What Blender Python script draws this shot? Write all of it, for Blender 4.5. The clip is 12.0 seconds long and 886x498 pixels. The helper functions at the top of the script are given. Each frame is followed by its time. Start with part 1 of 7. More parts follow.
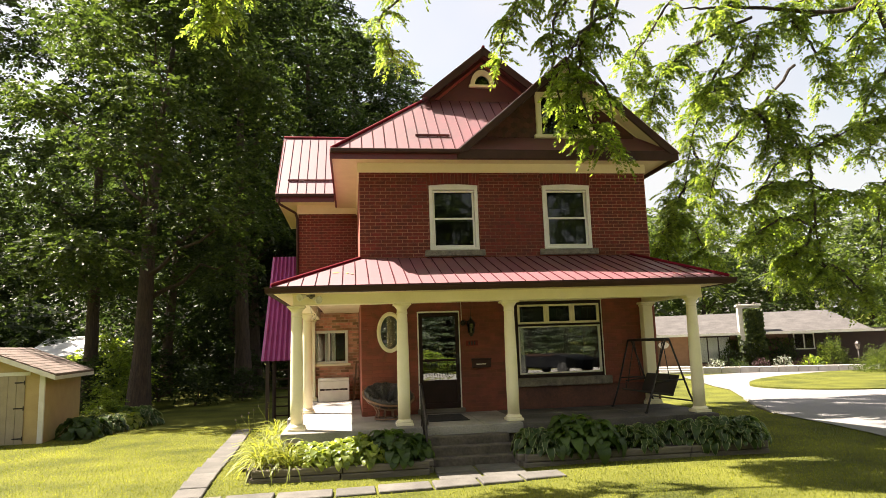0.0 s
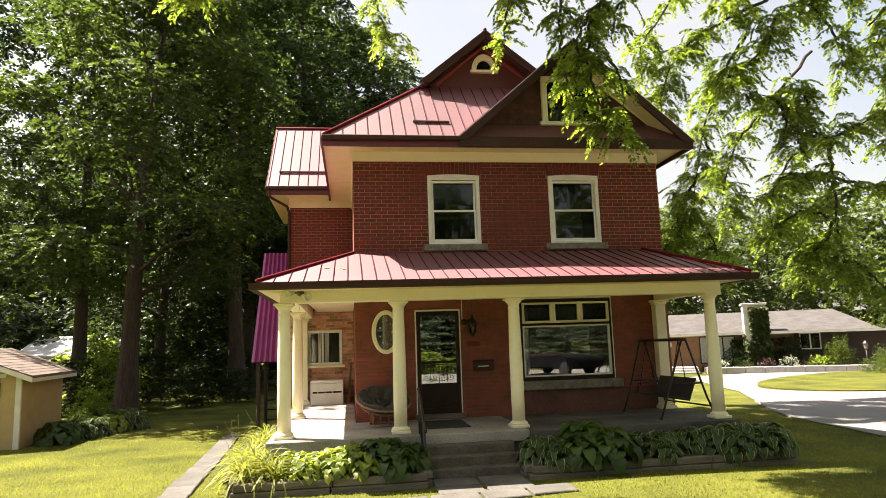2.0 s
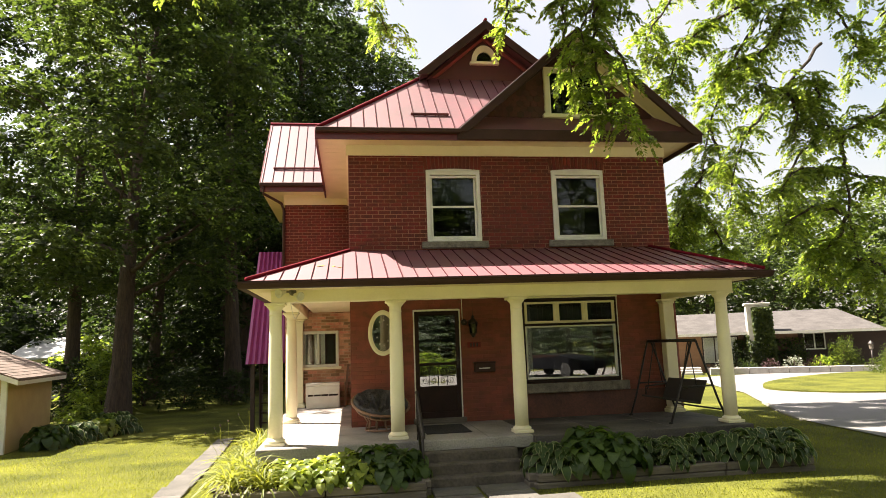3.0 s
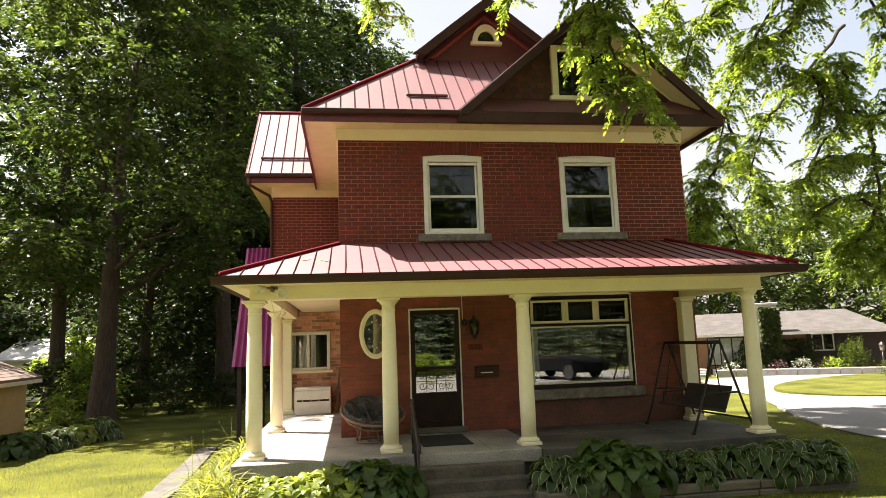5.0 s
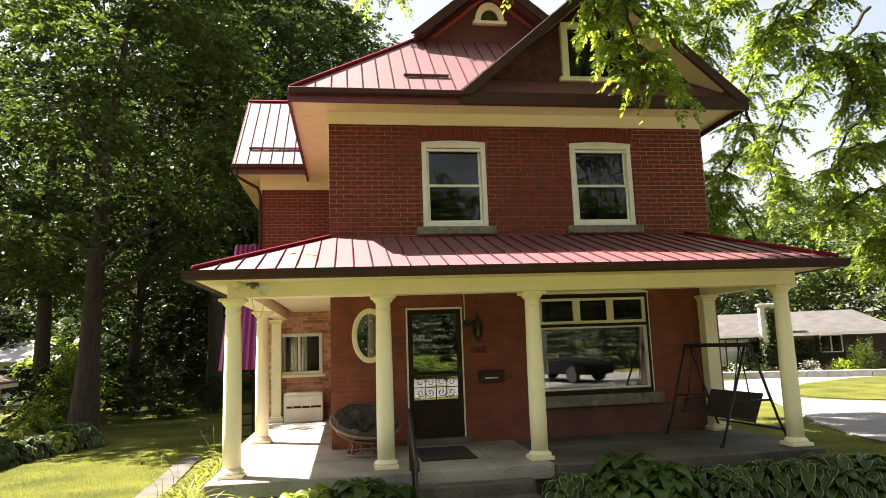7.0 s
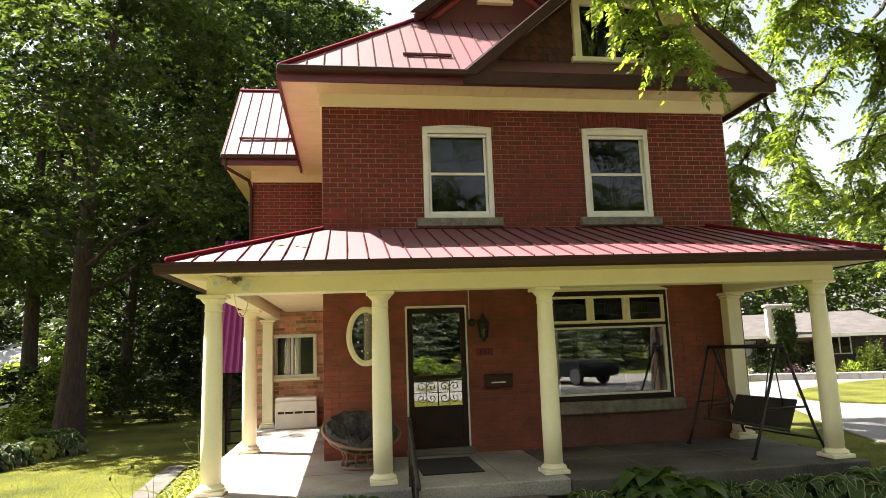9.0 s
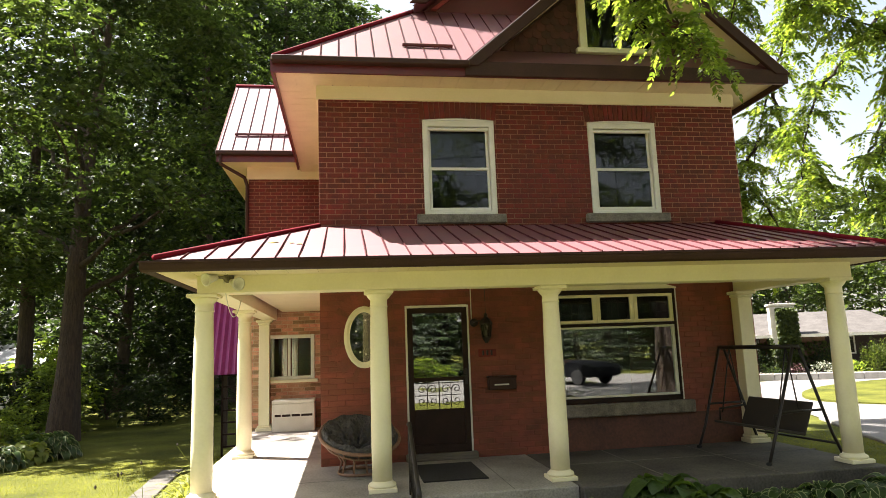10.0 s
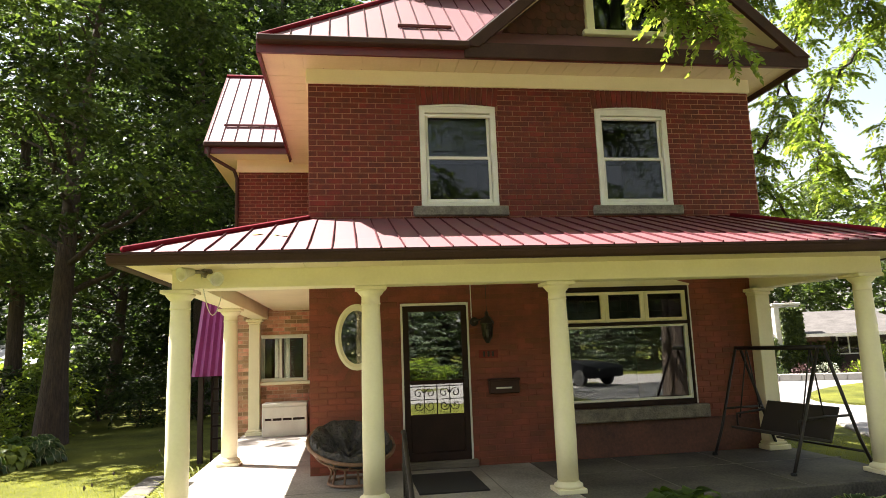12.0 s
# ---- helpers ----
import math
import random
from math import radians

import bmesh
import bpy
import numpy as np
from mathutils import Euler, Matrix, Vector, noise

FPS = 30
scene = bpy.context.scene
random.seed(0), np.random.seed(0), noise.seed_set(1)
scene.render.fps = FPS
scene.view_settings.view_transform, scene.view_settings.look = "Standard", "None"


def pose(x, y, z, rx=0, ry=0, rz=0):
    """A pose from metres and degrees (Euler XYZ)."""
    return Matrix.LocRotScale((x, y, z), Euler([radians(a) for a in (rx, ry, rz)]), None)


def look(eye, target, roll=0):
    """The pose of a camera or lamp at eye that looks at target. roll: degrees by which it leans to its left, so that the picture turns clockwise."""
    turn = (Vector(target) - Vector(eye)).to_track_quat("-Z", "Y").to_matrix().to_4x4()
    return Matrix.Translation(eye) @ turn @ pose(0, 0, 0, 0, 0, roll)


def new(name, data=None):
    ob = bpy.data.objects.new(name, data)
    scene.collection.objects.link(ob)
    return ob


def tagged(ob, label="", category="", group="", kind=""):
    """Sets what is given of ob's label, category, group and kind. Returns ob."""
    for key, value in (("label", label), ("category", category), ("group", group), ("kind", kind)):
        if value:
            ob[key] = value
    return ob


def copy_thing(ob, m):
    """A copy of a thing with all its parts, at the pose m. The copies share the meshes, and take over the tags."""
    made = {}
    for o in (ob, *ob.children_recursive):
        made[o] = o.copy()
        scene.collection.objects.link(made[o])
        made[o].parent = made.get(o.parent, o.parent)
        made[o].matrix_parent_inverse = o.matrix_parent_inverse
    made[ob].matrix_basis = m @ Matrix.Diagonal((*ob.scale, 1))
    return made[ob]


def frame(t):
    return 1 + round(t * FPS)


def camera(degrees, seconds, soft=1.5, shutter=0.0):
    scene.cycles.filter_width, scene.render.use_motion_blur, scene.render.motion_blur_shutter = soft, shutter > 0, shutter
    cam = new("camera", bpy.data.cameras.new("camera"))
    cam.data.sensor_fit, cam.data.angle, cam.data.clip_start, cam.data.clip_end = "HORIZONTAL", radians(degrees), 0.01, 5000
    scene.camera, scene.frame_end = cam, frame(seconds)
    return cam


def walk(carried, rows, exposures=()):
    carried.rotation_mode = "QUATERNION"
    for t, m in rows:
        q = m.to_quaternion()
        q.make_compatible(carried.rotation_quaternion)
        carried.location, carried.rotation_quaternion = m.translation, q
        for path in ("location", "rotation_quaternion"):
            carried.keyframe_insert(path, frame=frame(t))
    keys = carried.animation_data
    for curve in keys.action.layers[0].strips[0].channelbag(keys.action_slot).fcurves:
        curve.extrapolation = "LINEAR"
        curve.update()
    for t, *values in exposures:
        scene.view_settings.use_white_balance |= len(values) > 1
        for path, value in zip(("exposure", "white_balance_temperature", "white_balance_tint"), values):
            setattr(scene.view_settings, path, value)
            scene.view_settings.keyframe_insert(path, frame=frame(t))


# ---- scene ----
EXPOSURE = 2.2
cam = camera(68.3, 12.0, soft=0.85)
PATH = [
    (0, (-0.181, -2.334, 2.015), (0.099, -0.374, 2.299), -1.9),
    (0.5, (-0.168, -2.15, 2.02), (0.114, -0.191, 2.303), -1.9),
    (1, (-0.134, -1.942, 2.018), (0.148, 0.017, 2.302), -1.9),
    (1.5, (-0.11, -1.725, 2.023), (0.173, 0.234, 2.306), -1.9),
    (2, (-0.08, -1.504, 2.037), (0.204, 0.456, 2.319), -1.9),
    (2.5, (-0.046, -1.264, 2.045), (0.239, 0.696, 2.328), -1.9),
    (3, (-0.006, -1.032, 2.044), (0.279, 0.927, 2.328), -2.0),
    (3.2, (0.009, -0.92, 2.032), (0.294, 1.039, 2.316), -1.9),
    (5, (0.142, -0.05, 2.064), (0.43, 1.909, 2.35), -2.0),
    (5.5, (0.171, 0.19, 2.07), (0.46, 2.148, 2.358), -2.0),
    (6, (0.202, 0.418, 2.079), (0.492, 2.376, 2.366), -2.0),
    (6.5, (0.224, 0.651, 2.081), (0.515, 2.608, 2.369), -2.0),
    (7, (0.244, 0.864, 2.087), (0.536, 2.821, 2.376), -2.0),
    (7.2, (0.26, 0.977, 2.123), (0.558, 2.934, 2.406), -1.9),
    (9, (0.311, 1.642, 2.085), (0.605, 3.598, 2.379), -2.0),
    (9.5, (0.323, 1.803, 2.089), (0.617, 3.76, 2.382), -2.1),
    (10, (0.338, 1.954, 2.098), (0.633, 3.91, 2.392), -2.1),
    (10.5, (0.358, 2.097, 2.104), (0.654, 4.053, 2.396), -2.1),
    (11, (0.386, 2.24, 2.107), (0.682, 4.196, 2.4), -2.1),
    (11.5, (0.415, 2.372, 2.111), (0.711, 4.328, 2.403), -2.1),
    (12, (0.437, 2.499, 2.105), (0.733, 4.455, 2.399), -2.1),
]
walk(cam, [(t, look(eye, target, roll)) for t, eye, target, roll in PATH], [(0.0, EXPOSURE, 7000, 15), (6.0, EXPOSURE + 0.1, 6800, 14), (12.0, EXPOSURE + 0.3, 6500, 13)])

# ---- world and sun ----
SUN_DIR = Vector((-0.60, 0.33, 1.0)).normalized()  # towards the sun: behind the house, to its side
world = bpy.data.worlds.new("world")
scene.world = world
world.use_nodes = True
wn = world.node_tree.nodes
sky = wn.new("ShaderNodeTexSky")
sky.sky_type, sky.sun_disc = "NISHITA", False
sky.sun_elevation = math.asin(SUN_DIR.z)
sky.sun_rotation = math.atan2(SUN_DIR.x, SUN_DIR.y)
sky.air_density, sky.dust_density, sky.ozone_density = 1.5, 2.6, 0.5
wn["Background"].inputs["Strength"].default_value = 0.048
# thin white summer haze over the blue
haze, veil, amount = wn.new("ShaderNodeTexNoise"), wn.new("ShaderNodeMix"), wn.new("ShaderNodeMapRange")
haze.inputs["Scale"].default_value, haze.inputs["Detail"].default_value = 2.2, 4.0
amount.inputs["From Min"].default_value, amount.inputs["From Max"].default_value = 0.35, 0.65
amount.inputs["To Min"].default_value, amount.inputs["To Max"].default_value = 0.3, 0.75
veil.data_type = "RGBA"
veil.inputs[7].default_value = (4.7, 4.7, 4.7, 1)
wl = world.node_tree.links
wl.new(haze.outputs["Fac"], amount.inputs["Value"])
wl.new(amount.outputs["Result"], veil.inputs[0])
wl.new(sky.outputs[0], veil.inputs[6])
wl.new(veil.outputs[2], wn["Background"].inputs["Color"])
sun = new("sun", bpy.data.lights.new("sun", "SUN"))
sun.data.energy, sun.data.angle, sun.data.color = 5.0, radians(0.53), (1.0, 0.95, 0.86)
sun.matrix_world = look(SUN_DIR * 60, (0, 0, 0))


# ---- materials ----
def material(name, base, dark=None, rough=0.7, metal=0.0, scale=4.0, fine=60.0, bump=0.15, depth=0.01, vary=0.0,
             rand=None, translucent=None, spec=0.5, coat=0.0, stretch=(1, 1, 1), sheen=None):
    """A surface with stains at one scale, grain at another and fine relief; rand: "object" or "island" shifts the tone piece by piece."""
    m = bpy.data.materials.new(name)
    m.use_nodes = True
    nodes, links = m.node_tree.nodes, m.node_tree.links
    b = nodes["Principled BSDF"]
    b.inputs["Metallic"].default_value = metal
    b.inputs["Specular IOR Level"].default_value = spec
    b.inputs["Coat Weight"].default_value = coat
    dark = dark or tuple(c * 0.72 for c in base)
    place = nodes.new("ShaderNodeTexCoord")
    mapping = nodes.new("ShaderNodeMapping")
    mapping.inputs["Scale"].default_value = stretch
    geo = nodes.new("ShaderNodeNewGeometry")
    links.new(geo.outputs["Position"], mapping.inputs["Vector"])
    big, small = nodes.new("ShaderNodeTexNoise"), nodes.new("ShaderNodeTexNoise")
    for n, sc, det in ((big, scale, 5.0), (small, fine, 3.0)):
        n.inputs["Scale"].default_value, n.inputs["Detail"].default_value = sc, det
        links.new(mapping.outputs[0], n.inputs["Vector"])
    ramp = nodes.new("ShaderNodeValToRGB")
    ramp.color_ramp.elements[0].position, ramp.color_ramp.elements[1].position = 0.32, 0.68
    ramp.color_ramp.elements[0].color, ramp.color_ramp.elements[1].color = (*dark, 1), (*base, 1)
    mixed = nodes.new("ShaderNodeMath")
    mixed.operation = "MULTIPLY_ADD"
    links.new(small.outputs["Fac"], mixed.inputs[0])
    mixed.inputs[1].default_value = 0.45
    half = nodes.new("ShaderNodeMath")
    half.operation = "MULTIPLY_ADD"
    links.new(big.outputs["Fac"], half.inputs[0])
    half.inputs[1].default_value, half.inputs[2].default_value = 0.75, -0.1
    links.new(half.outputs[0], mixed.inputs[2])
    links.new(mixed.outputs[0], ramp.inputs["Fac"])
    colour = ramp.outputs["Color"]
    if rand:
        source = nodes.new("ShaderNodeObjectInfo").outputs["Random"] if rand == "object" else geo.outputs["Random Per Island"]
        hsv = nodes.new("ShaderNodeHueSaturation")
        v = nodes.new("ShaderNodeMapRange")
        v.inputs["To Min"].default_value, v.inputs["To Max"].default_value = 1 - vary, 1 + vary
        links.new(source, v.inputs["Value"])
        links.new(v.outputs[0], hsv.inputs["Value"])
        h = nodes.new("ShaderNodeMapRange")
        h.inputs["To Min"].default_value, h.inputs["To Max"].default_value = 0.5 + 0.04 * vary, 0.5 - 0.04 * vary
        links.new(source, h.inputs["Value"])
        links.new(h.outputs[0], hsv.inputs["Hue"])
        links.new(colour, hsv.inputs["Color"])
        colour = hsv.outputs["Color"]
    links.new(colour, b.inputs["Base Color"])
    r = nodes.new("ShaderNodeMapRange")
    r.inputs["To Min"].default_value, r.inputs["To Max"].default_value = max(0.02, rough - 0.1), min(1.0, rough + 0.1)
    links.new(big.outputs["Fac"], r.inputs["Value"])
    links.new(r.outputs[0], b.inputs["Roughness"])
    if bump:
        bp = nodes.new("ShaderNodeBump")
        bp.inputs["Strength"].default_value, bp.inputs["Distance"].default_value = bump, depth
        links.new(small.outputs["Fac"], bp.inputs["Height"])
        links.new(bp.outputs[0], b.inputs["Normal"])
    if sheen:
        shine, mix = nodes.new("ShaderNodeBsdfGlossy"), nodes.new("ShaderNodeMixShader")
        shine.inputs["Color"].default_value = (0.86, 0.82, 0.82, 1)
        shine.inputs["Roughness"].default_value = sheen[1]
        mix.inputs["Fac"].default_value = sheen[0]
        links.new(b.outputs[0], mix.inputs[1])
        links.new(shine.outputs[0], mix.inputs[2])
        links.new(mix.outputs[0], nodes["Material Output"].inputs["Surface"])
    if translucent:
        t = nodes.new("ShaderNodeBsdfTranslucent")
        tint = nodes.new("ShaderNodeMix")
        tint.data_type, tint.blend_type = "RGBA", "MULTIPLY"
        tint.inputs["Factor"].default_value = 1.0
        links.new(colour, tint.inputs[6])
        tint.inputs[7].default_value = (*translucent, 1)
        links.new(tint.outputs[2], t.inputs["Color"])
        mix = nodes.new("ShaderNodeMixShader")
        mix.inputs["Fac"].default_value = 0.58
        links.new(b.outputs[0], mix.inputs[1])
        links.new(t.outputs[0], mix.inputs[2])
        links.new(mix.outputs[0], nodes["Material Output"].inputs["Surface"])
    return m


def glass_material(name, tint, opacity):
    """Window glass: part clear, part mirror, by the angle."""
    m = bpy.data.materials.new(name)
    m.use_nodes = True
    nodes, links = m.node_tree.nodes, m.node_tree.links
    clear, gloss, mix = nodes.new("ShaderNodeBsdfTransparent"), nodes.new("ShaderNodeBsdfGlossy"), nodes.new("ShaderNodeMixShader")
    clear.inputs["Color"].default_value = (*tint, 1)
    gloss.inputs["Roughness"].default_value = 0.01
    fres = nodes.new("ShaderNodeFresnel")
    fres.inputs["IOR"].default_value = 1.52
    gain = nodes.new("ShaderNodeMath")
    gain.operation = "MULTIPLY_ADD"
    gain.inputs[1].default_value, gain.inputs[2].default_value = 1.0, opacity
    gain.use_clamp = True
    links.new(fres.outputs[0], gain.inputs[0])
    wave, bp = nodes.new("ShaderNodeTexNoise"), nodes.new("ShaderNodeBump")
    wave.inputs["Scale"].default_value = 2.5
    bp.inputs["Strength"].default_value, bp.inputs["Distance"].default_value = 0.02, 0.02
    links.new(wave.outputs["Fac"], bp.inputs["Height"])
    links.new(bp.outputs[0], gloss.inputs["Normal"])
    links.new(gain.outputs[0], mix.inputs["Fac"])
    links.new(clear.outputs[0], mix.inputs[1])
    links.new(gloss.outputs[0], mix.inputs[2])
    links.new(mix.outputs[0], nodes["Material Output"].inputs["Surface"])
    return m


BRICK = material("red brick", (0.18, 0.029, 0.014), (0.078, 0.014, 0.009), 0.85, scale=9, fine=90, bump=0.5, depth=0.006, rand="island", vary=0.17)
BRICK_PIECE = material("red brick piece", (0.18, 0.029, 0.014), (0.078, 0.014, 0.009), 0.85, scale=9, fine=90, bump=0.5, depth=0.006, rand="object", vary=0.17)
BRICK_LOW_PIECE = material("painted red brick piece", (0.26, 0.075, 0.039), (0.14, 0.040, 0.024), 0.8, scale=3, fine=70, bump=0.5, depth=0.006, rand="object", vary=0.16)
BRICK_LOW = material("painted red brick", (0.26, 0.075, 0.039), (0.14, 0.040, 0.024), 0.8, scale=3, fine=70, bump=0.5, depth=0.006, rand="island", vary=0.16)
BRICK_PALE = material("pale patched brick", (0.56, 0.34, 0.21), (0.36, 0.15, 0.085), 0.88, scale=5, fine=80, bump=0.5, depth=0.006, rand="island", vary=0.5)
MORTAR = material("lime mortar", (0.40, 0.20, 0.125), (0.11, 0.045, 0.03), 0.95, scale=0.6, fine=120, bump=0.4, depth=0.004)
RED_WALL = material("red mortar", (0.26, 0.078, 0.048), (0.16, 0.045, 0.03), 0.9, scale=6, fine=120, bump=0.4, depth=0.004)
STONE = material("grey sill stone", (0.25, 0.215, 0.17), (0.10, 0.085, 0.068), 0.95, scale=9, fine=45, bump=0.9, depth=0.014)
CREAM = material("cream paint", (0.85, 0.77, 0.54), (0.78, 0.70, 0.47), 0.55, scale=3, fine=40, bump=0.08, depth=0.004)
SOFFIT = material("soffit boards", (0.74, 0.63, 0.42), (0.66, 0.55, 0.36), 0.6, scale=3, fine=40, bump=0.05, depth=0.004)
WHITE = material("off-white window paint", (0.74, 0.71, 0.62), (0.62, 0.59, 0.5), 0.5, scale=5, fine=60, bump=0.06, depth=0.003)
BROWN = material("dark brown metal", (0.055, 0.026, 0.020), (0.034, 0.016, 0.012), 0.6, spec=0.2, scale=4, fine=50, bump=0.05, depth=0.003)
MAROON = material("maroon fascia", (0.13, 0.018, 0.02), (0.08, 0.012, 0.014), 0.4, scale=4, fine=50, bump=0.05, depth=0.003)
ROOF = material("red painted sheet metal", (0.15, 0.008, 0.022), (0.08, 0.008, 0.014), 0.6, scale=1.2, fine=14, bump=0.06, depth=0.006, spec=0.12, sheen=(0.125, 0.66))
RIDGE = material("dark red folded ridge metal", (0.17, 0.008, 0.018), (0.11, 0.006, 0.012), 0.8, spec=0.1, scale=2, fine=30, bump=0.05, depth=0.003)
SEAM = material("dark red standing seam", (0.075, 0.010, 0.014), (0.045, 0.006, 0.008), 0.7, spec=0.15, scale=2, fine=30, bump=0.05, depth=0.002)
ROOF.node_tree.nodes["Principled BSDF"].inputs["IOR"].default_value = 2.0
MAGENTA = material("magenta corrugated sheet", (0.33, 0.055, 0.22), (0.25, 0.04, 0.16), 0.4, scale=1.5, fine=20, bump=0.05, depth=0.004)
SHINGLE = material("brown fish-scale shingle", (0.09, 0.035, 0.024), (0.055, 0.022, 0.016), 0.8, scale=6, fine=70, bump=0.3, depth=0.005, rand="island", vary=0.25)
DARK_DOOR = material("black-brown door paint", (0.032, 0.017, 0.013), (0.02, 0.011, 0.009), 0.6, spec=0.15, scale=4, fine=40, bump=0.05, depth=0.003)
BLACK_IRON = material("black iron", (0.02, 0.018, 0.017), (0.035, 0.025, 0.02), 0.5, metal=0.4, scale=12, fine=80, bump=0.2, depth=0.003)
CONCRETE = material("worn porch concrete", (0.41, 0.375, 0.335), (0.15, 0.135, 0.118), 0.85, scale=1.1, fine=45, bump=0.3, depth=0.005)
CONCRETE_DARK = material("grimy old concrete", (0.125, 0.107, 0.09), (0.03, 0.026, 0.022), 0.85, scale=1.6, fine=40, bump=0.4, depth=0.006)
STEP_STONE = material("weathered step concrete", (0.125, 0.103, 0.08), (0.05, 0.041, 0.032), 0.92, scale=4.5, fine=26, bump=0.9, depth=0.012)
PAVER = material("pale paving slab", (0.125, 0.116, 0.10), (0.055, 0.05, 0.043), 0.9, scale=2.5, fine=50, bump=0.4, depth=0.006, rand="object", vary=0.15)
TIMBER = material("weathered grey timber", (0.17, 0.145, 0.115), (0.08, 0.066, 0.052), 0.92, scale=5, fine=30, bump=0.6, depth=0.008, stretch=(0.25, 2, 2))
SOIL = material("dark soil", (0.05, 0.038, 0.027), (0.028, 0.02, 0.015), 1.0, scale=8, fine=60, bump=1.0, depth=0.03)
GLASS = glass_material("window glass", (0.42, 0.46, 0.48), 0.0)
GLASS_DEEP = glass_material("picture window glass", (0.93, 0.95, 0.94), 0.16)
GLASS_DOOR = glass_material("door glass", (0.6, 0.65, 0.63), 0.27)
CLEAR = glass_material("clear window glass", (0.92, 0.94, 0.93), 0.0)
# the rooms' dimness is put into this low plaster tone
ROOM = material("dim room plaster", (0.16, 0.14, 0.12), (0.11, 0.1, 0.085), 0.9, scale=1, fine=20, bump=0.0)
DRAPE = material("white drape cloth", (0.82, 0.79, 0.72), (0.66, 0.63, 0.56), 0.9, scale=6, fine=60, bump=0.2, depth=0.004, stretch=(6, 6, 0.5))
CURTAIN = material("pale curtain", (0.66, 0.63, 0.56), (0.5, 0.47, 0.42), 0.9, scale=3, fine=60, bump=0.1, translucent=(0.8, 0.75, 0.65))
BARK = material("grey-brown bark", (0.08, 0.054, 0.036), (0.03, 0.02, 0.014), 0.95, scale=5, fine=16, bump=1.0, depth=0.09, stretch=(3, 3, 0.45))
GRASS = material("mown lawn", (0.138, 0.142, 0.025), (0.042, 0.05, 0.010), 0.9, scale=0.7, fine=26, bump=0.9, depth=0.04, spec=0.1)
BLADE = material("grass blade", (0.142, 0.154, 0.027), (0.052, 0.066, 0.013), 0.7, scale=0.7, fine=20, bump=0.0, rand="island", vary=0.3, translucent=(3.0, 2.9, 1.1))
ROAD = material("sun-bleached street paving", (0.21, 0.20, 0.19), (0.15, 0.142, 0.134), 0.9, scale=0.5, fine=40, bump=0.4, depth=0.006)
ASPHALT = material("pale worn paving", (0.21, 0.198, 0.19), (0.15, 0.142, 0.138), 0.9, scale=0.5, fine=40, bump=0.4, depth=0.006)
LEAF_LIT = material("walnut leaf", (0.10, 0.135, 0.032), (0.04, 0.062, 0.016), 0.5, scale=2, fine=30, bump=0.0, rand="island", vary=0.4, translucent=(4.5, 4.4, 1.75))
GARDEN_LEAF = material("garden shrub leaf", (0.075, 0.105, 0.03), (0.03, 0.045, 0.014), 0.5, scale=3, fine=14, bump=0.0, rand="island", vary=0.4, translucent=(2.4, 2.3, 0.9))
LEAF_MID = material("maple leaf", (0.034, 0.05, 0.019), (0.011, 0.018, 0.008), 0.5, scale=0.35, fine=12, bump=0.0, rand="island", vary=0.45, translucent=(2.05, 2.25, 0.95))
LEAF_DARK = material("spruce needle", (0.22, 0.25, 0.19), (0.10, 0.13, 0.09), 0.6, scale=0.6, fine=14, bump=0.0, rand="island", vary=0.35, translucent=(0.8, 1.0, 0.5))


# ---- building helpers ----
def part(name, bm, mat, parent=None, label="", bevel=0.0, smooth=False, normals=True):
    """Links a bmesh as one mesh object under a thing or a part."""
    if bevel:
        bmesh.ops.bevel(bm, geom=list(bm.edges), offset=bevel, segments=1, affect="EDGES", clamp_overlap=True)
    if normals:
        bmesh.ops.recalc_face_normals(bm, faces=list(bm.faces))
    me = bpy.data.meshes.new(name)
    bm.to_mesh(me)
    bm.free()
    if smooth:
        me.polygons.foreach_set("use_smooth", [True] * len(me.polygons))
    me.materials.append(mat)
    ob = new(name, me)
    if parent:
        ob.parent = parent
    if label:
        tagged(ob, label)
    return ob


def thing(name, label, category, at=(0, 0, 0), group="", kind=""):
    ob = new(name)
    ob.location = at
    ob.empty_display_size = 0.1
    return tagged(ob, label, category, group, kind)


def box(bm, x0, x1, y0, y1, z0, z1):
    v = [bm.verts.new((x, y, z)) for z in (z0, z1) for y in (y0, y1) for x in (x0, x1)]
    for f in ((0, 2, 3, 1), (4, 5, 7, 6), (0, 1, 5, 4), (2, 6, 7, 3), (0, 4, 6, 2), (1, 3, 7, 5)):
        bm.faces.new([v[i] for i in f])
    return v


def boxes(*rows):
    bm = bmesh.new()
    for r in rows:
        box(bm, *r)
    return bm


def frame_ring(bm, x0, x1, z0, z1, y0, y1, l, r, t, b):
    """A rectangular frame in one piece, with its side, top and bottom widths."""
    def ring(y, a, c, d, e):
        return [bm.verts.new(p) for p in ((a, y, d), (c, y, d), (c, y, e), (a, y, e))]
    of, inf = ring(y0, x0, x1, z0, z1), ring(y0, x0 + l, x1 - r, z0 + b, z1 - t)
    ob_, inb = ring(y1, x0, x1, z0, z1), ring(y1, x0 + l, x1 - r, z0 + b, z1 - t)
    for i in range(4):
        j = (i + 1) % 4
        bm.faces.new((of[i], of[j], inf[j], inf[i]))
        bm.faces.new((ob_[j], ob_[i], inb[i], inb[j]))
        bm.faces.new((of[j], of[i], ob_[i], ob_[j]))
        bm.faces.new((inf[i], inf[j], inb[j], inb[i]))


def framed(*args):
    bm = bmesh.new()
    frame_ring(bm, *args)
    return bm


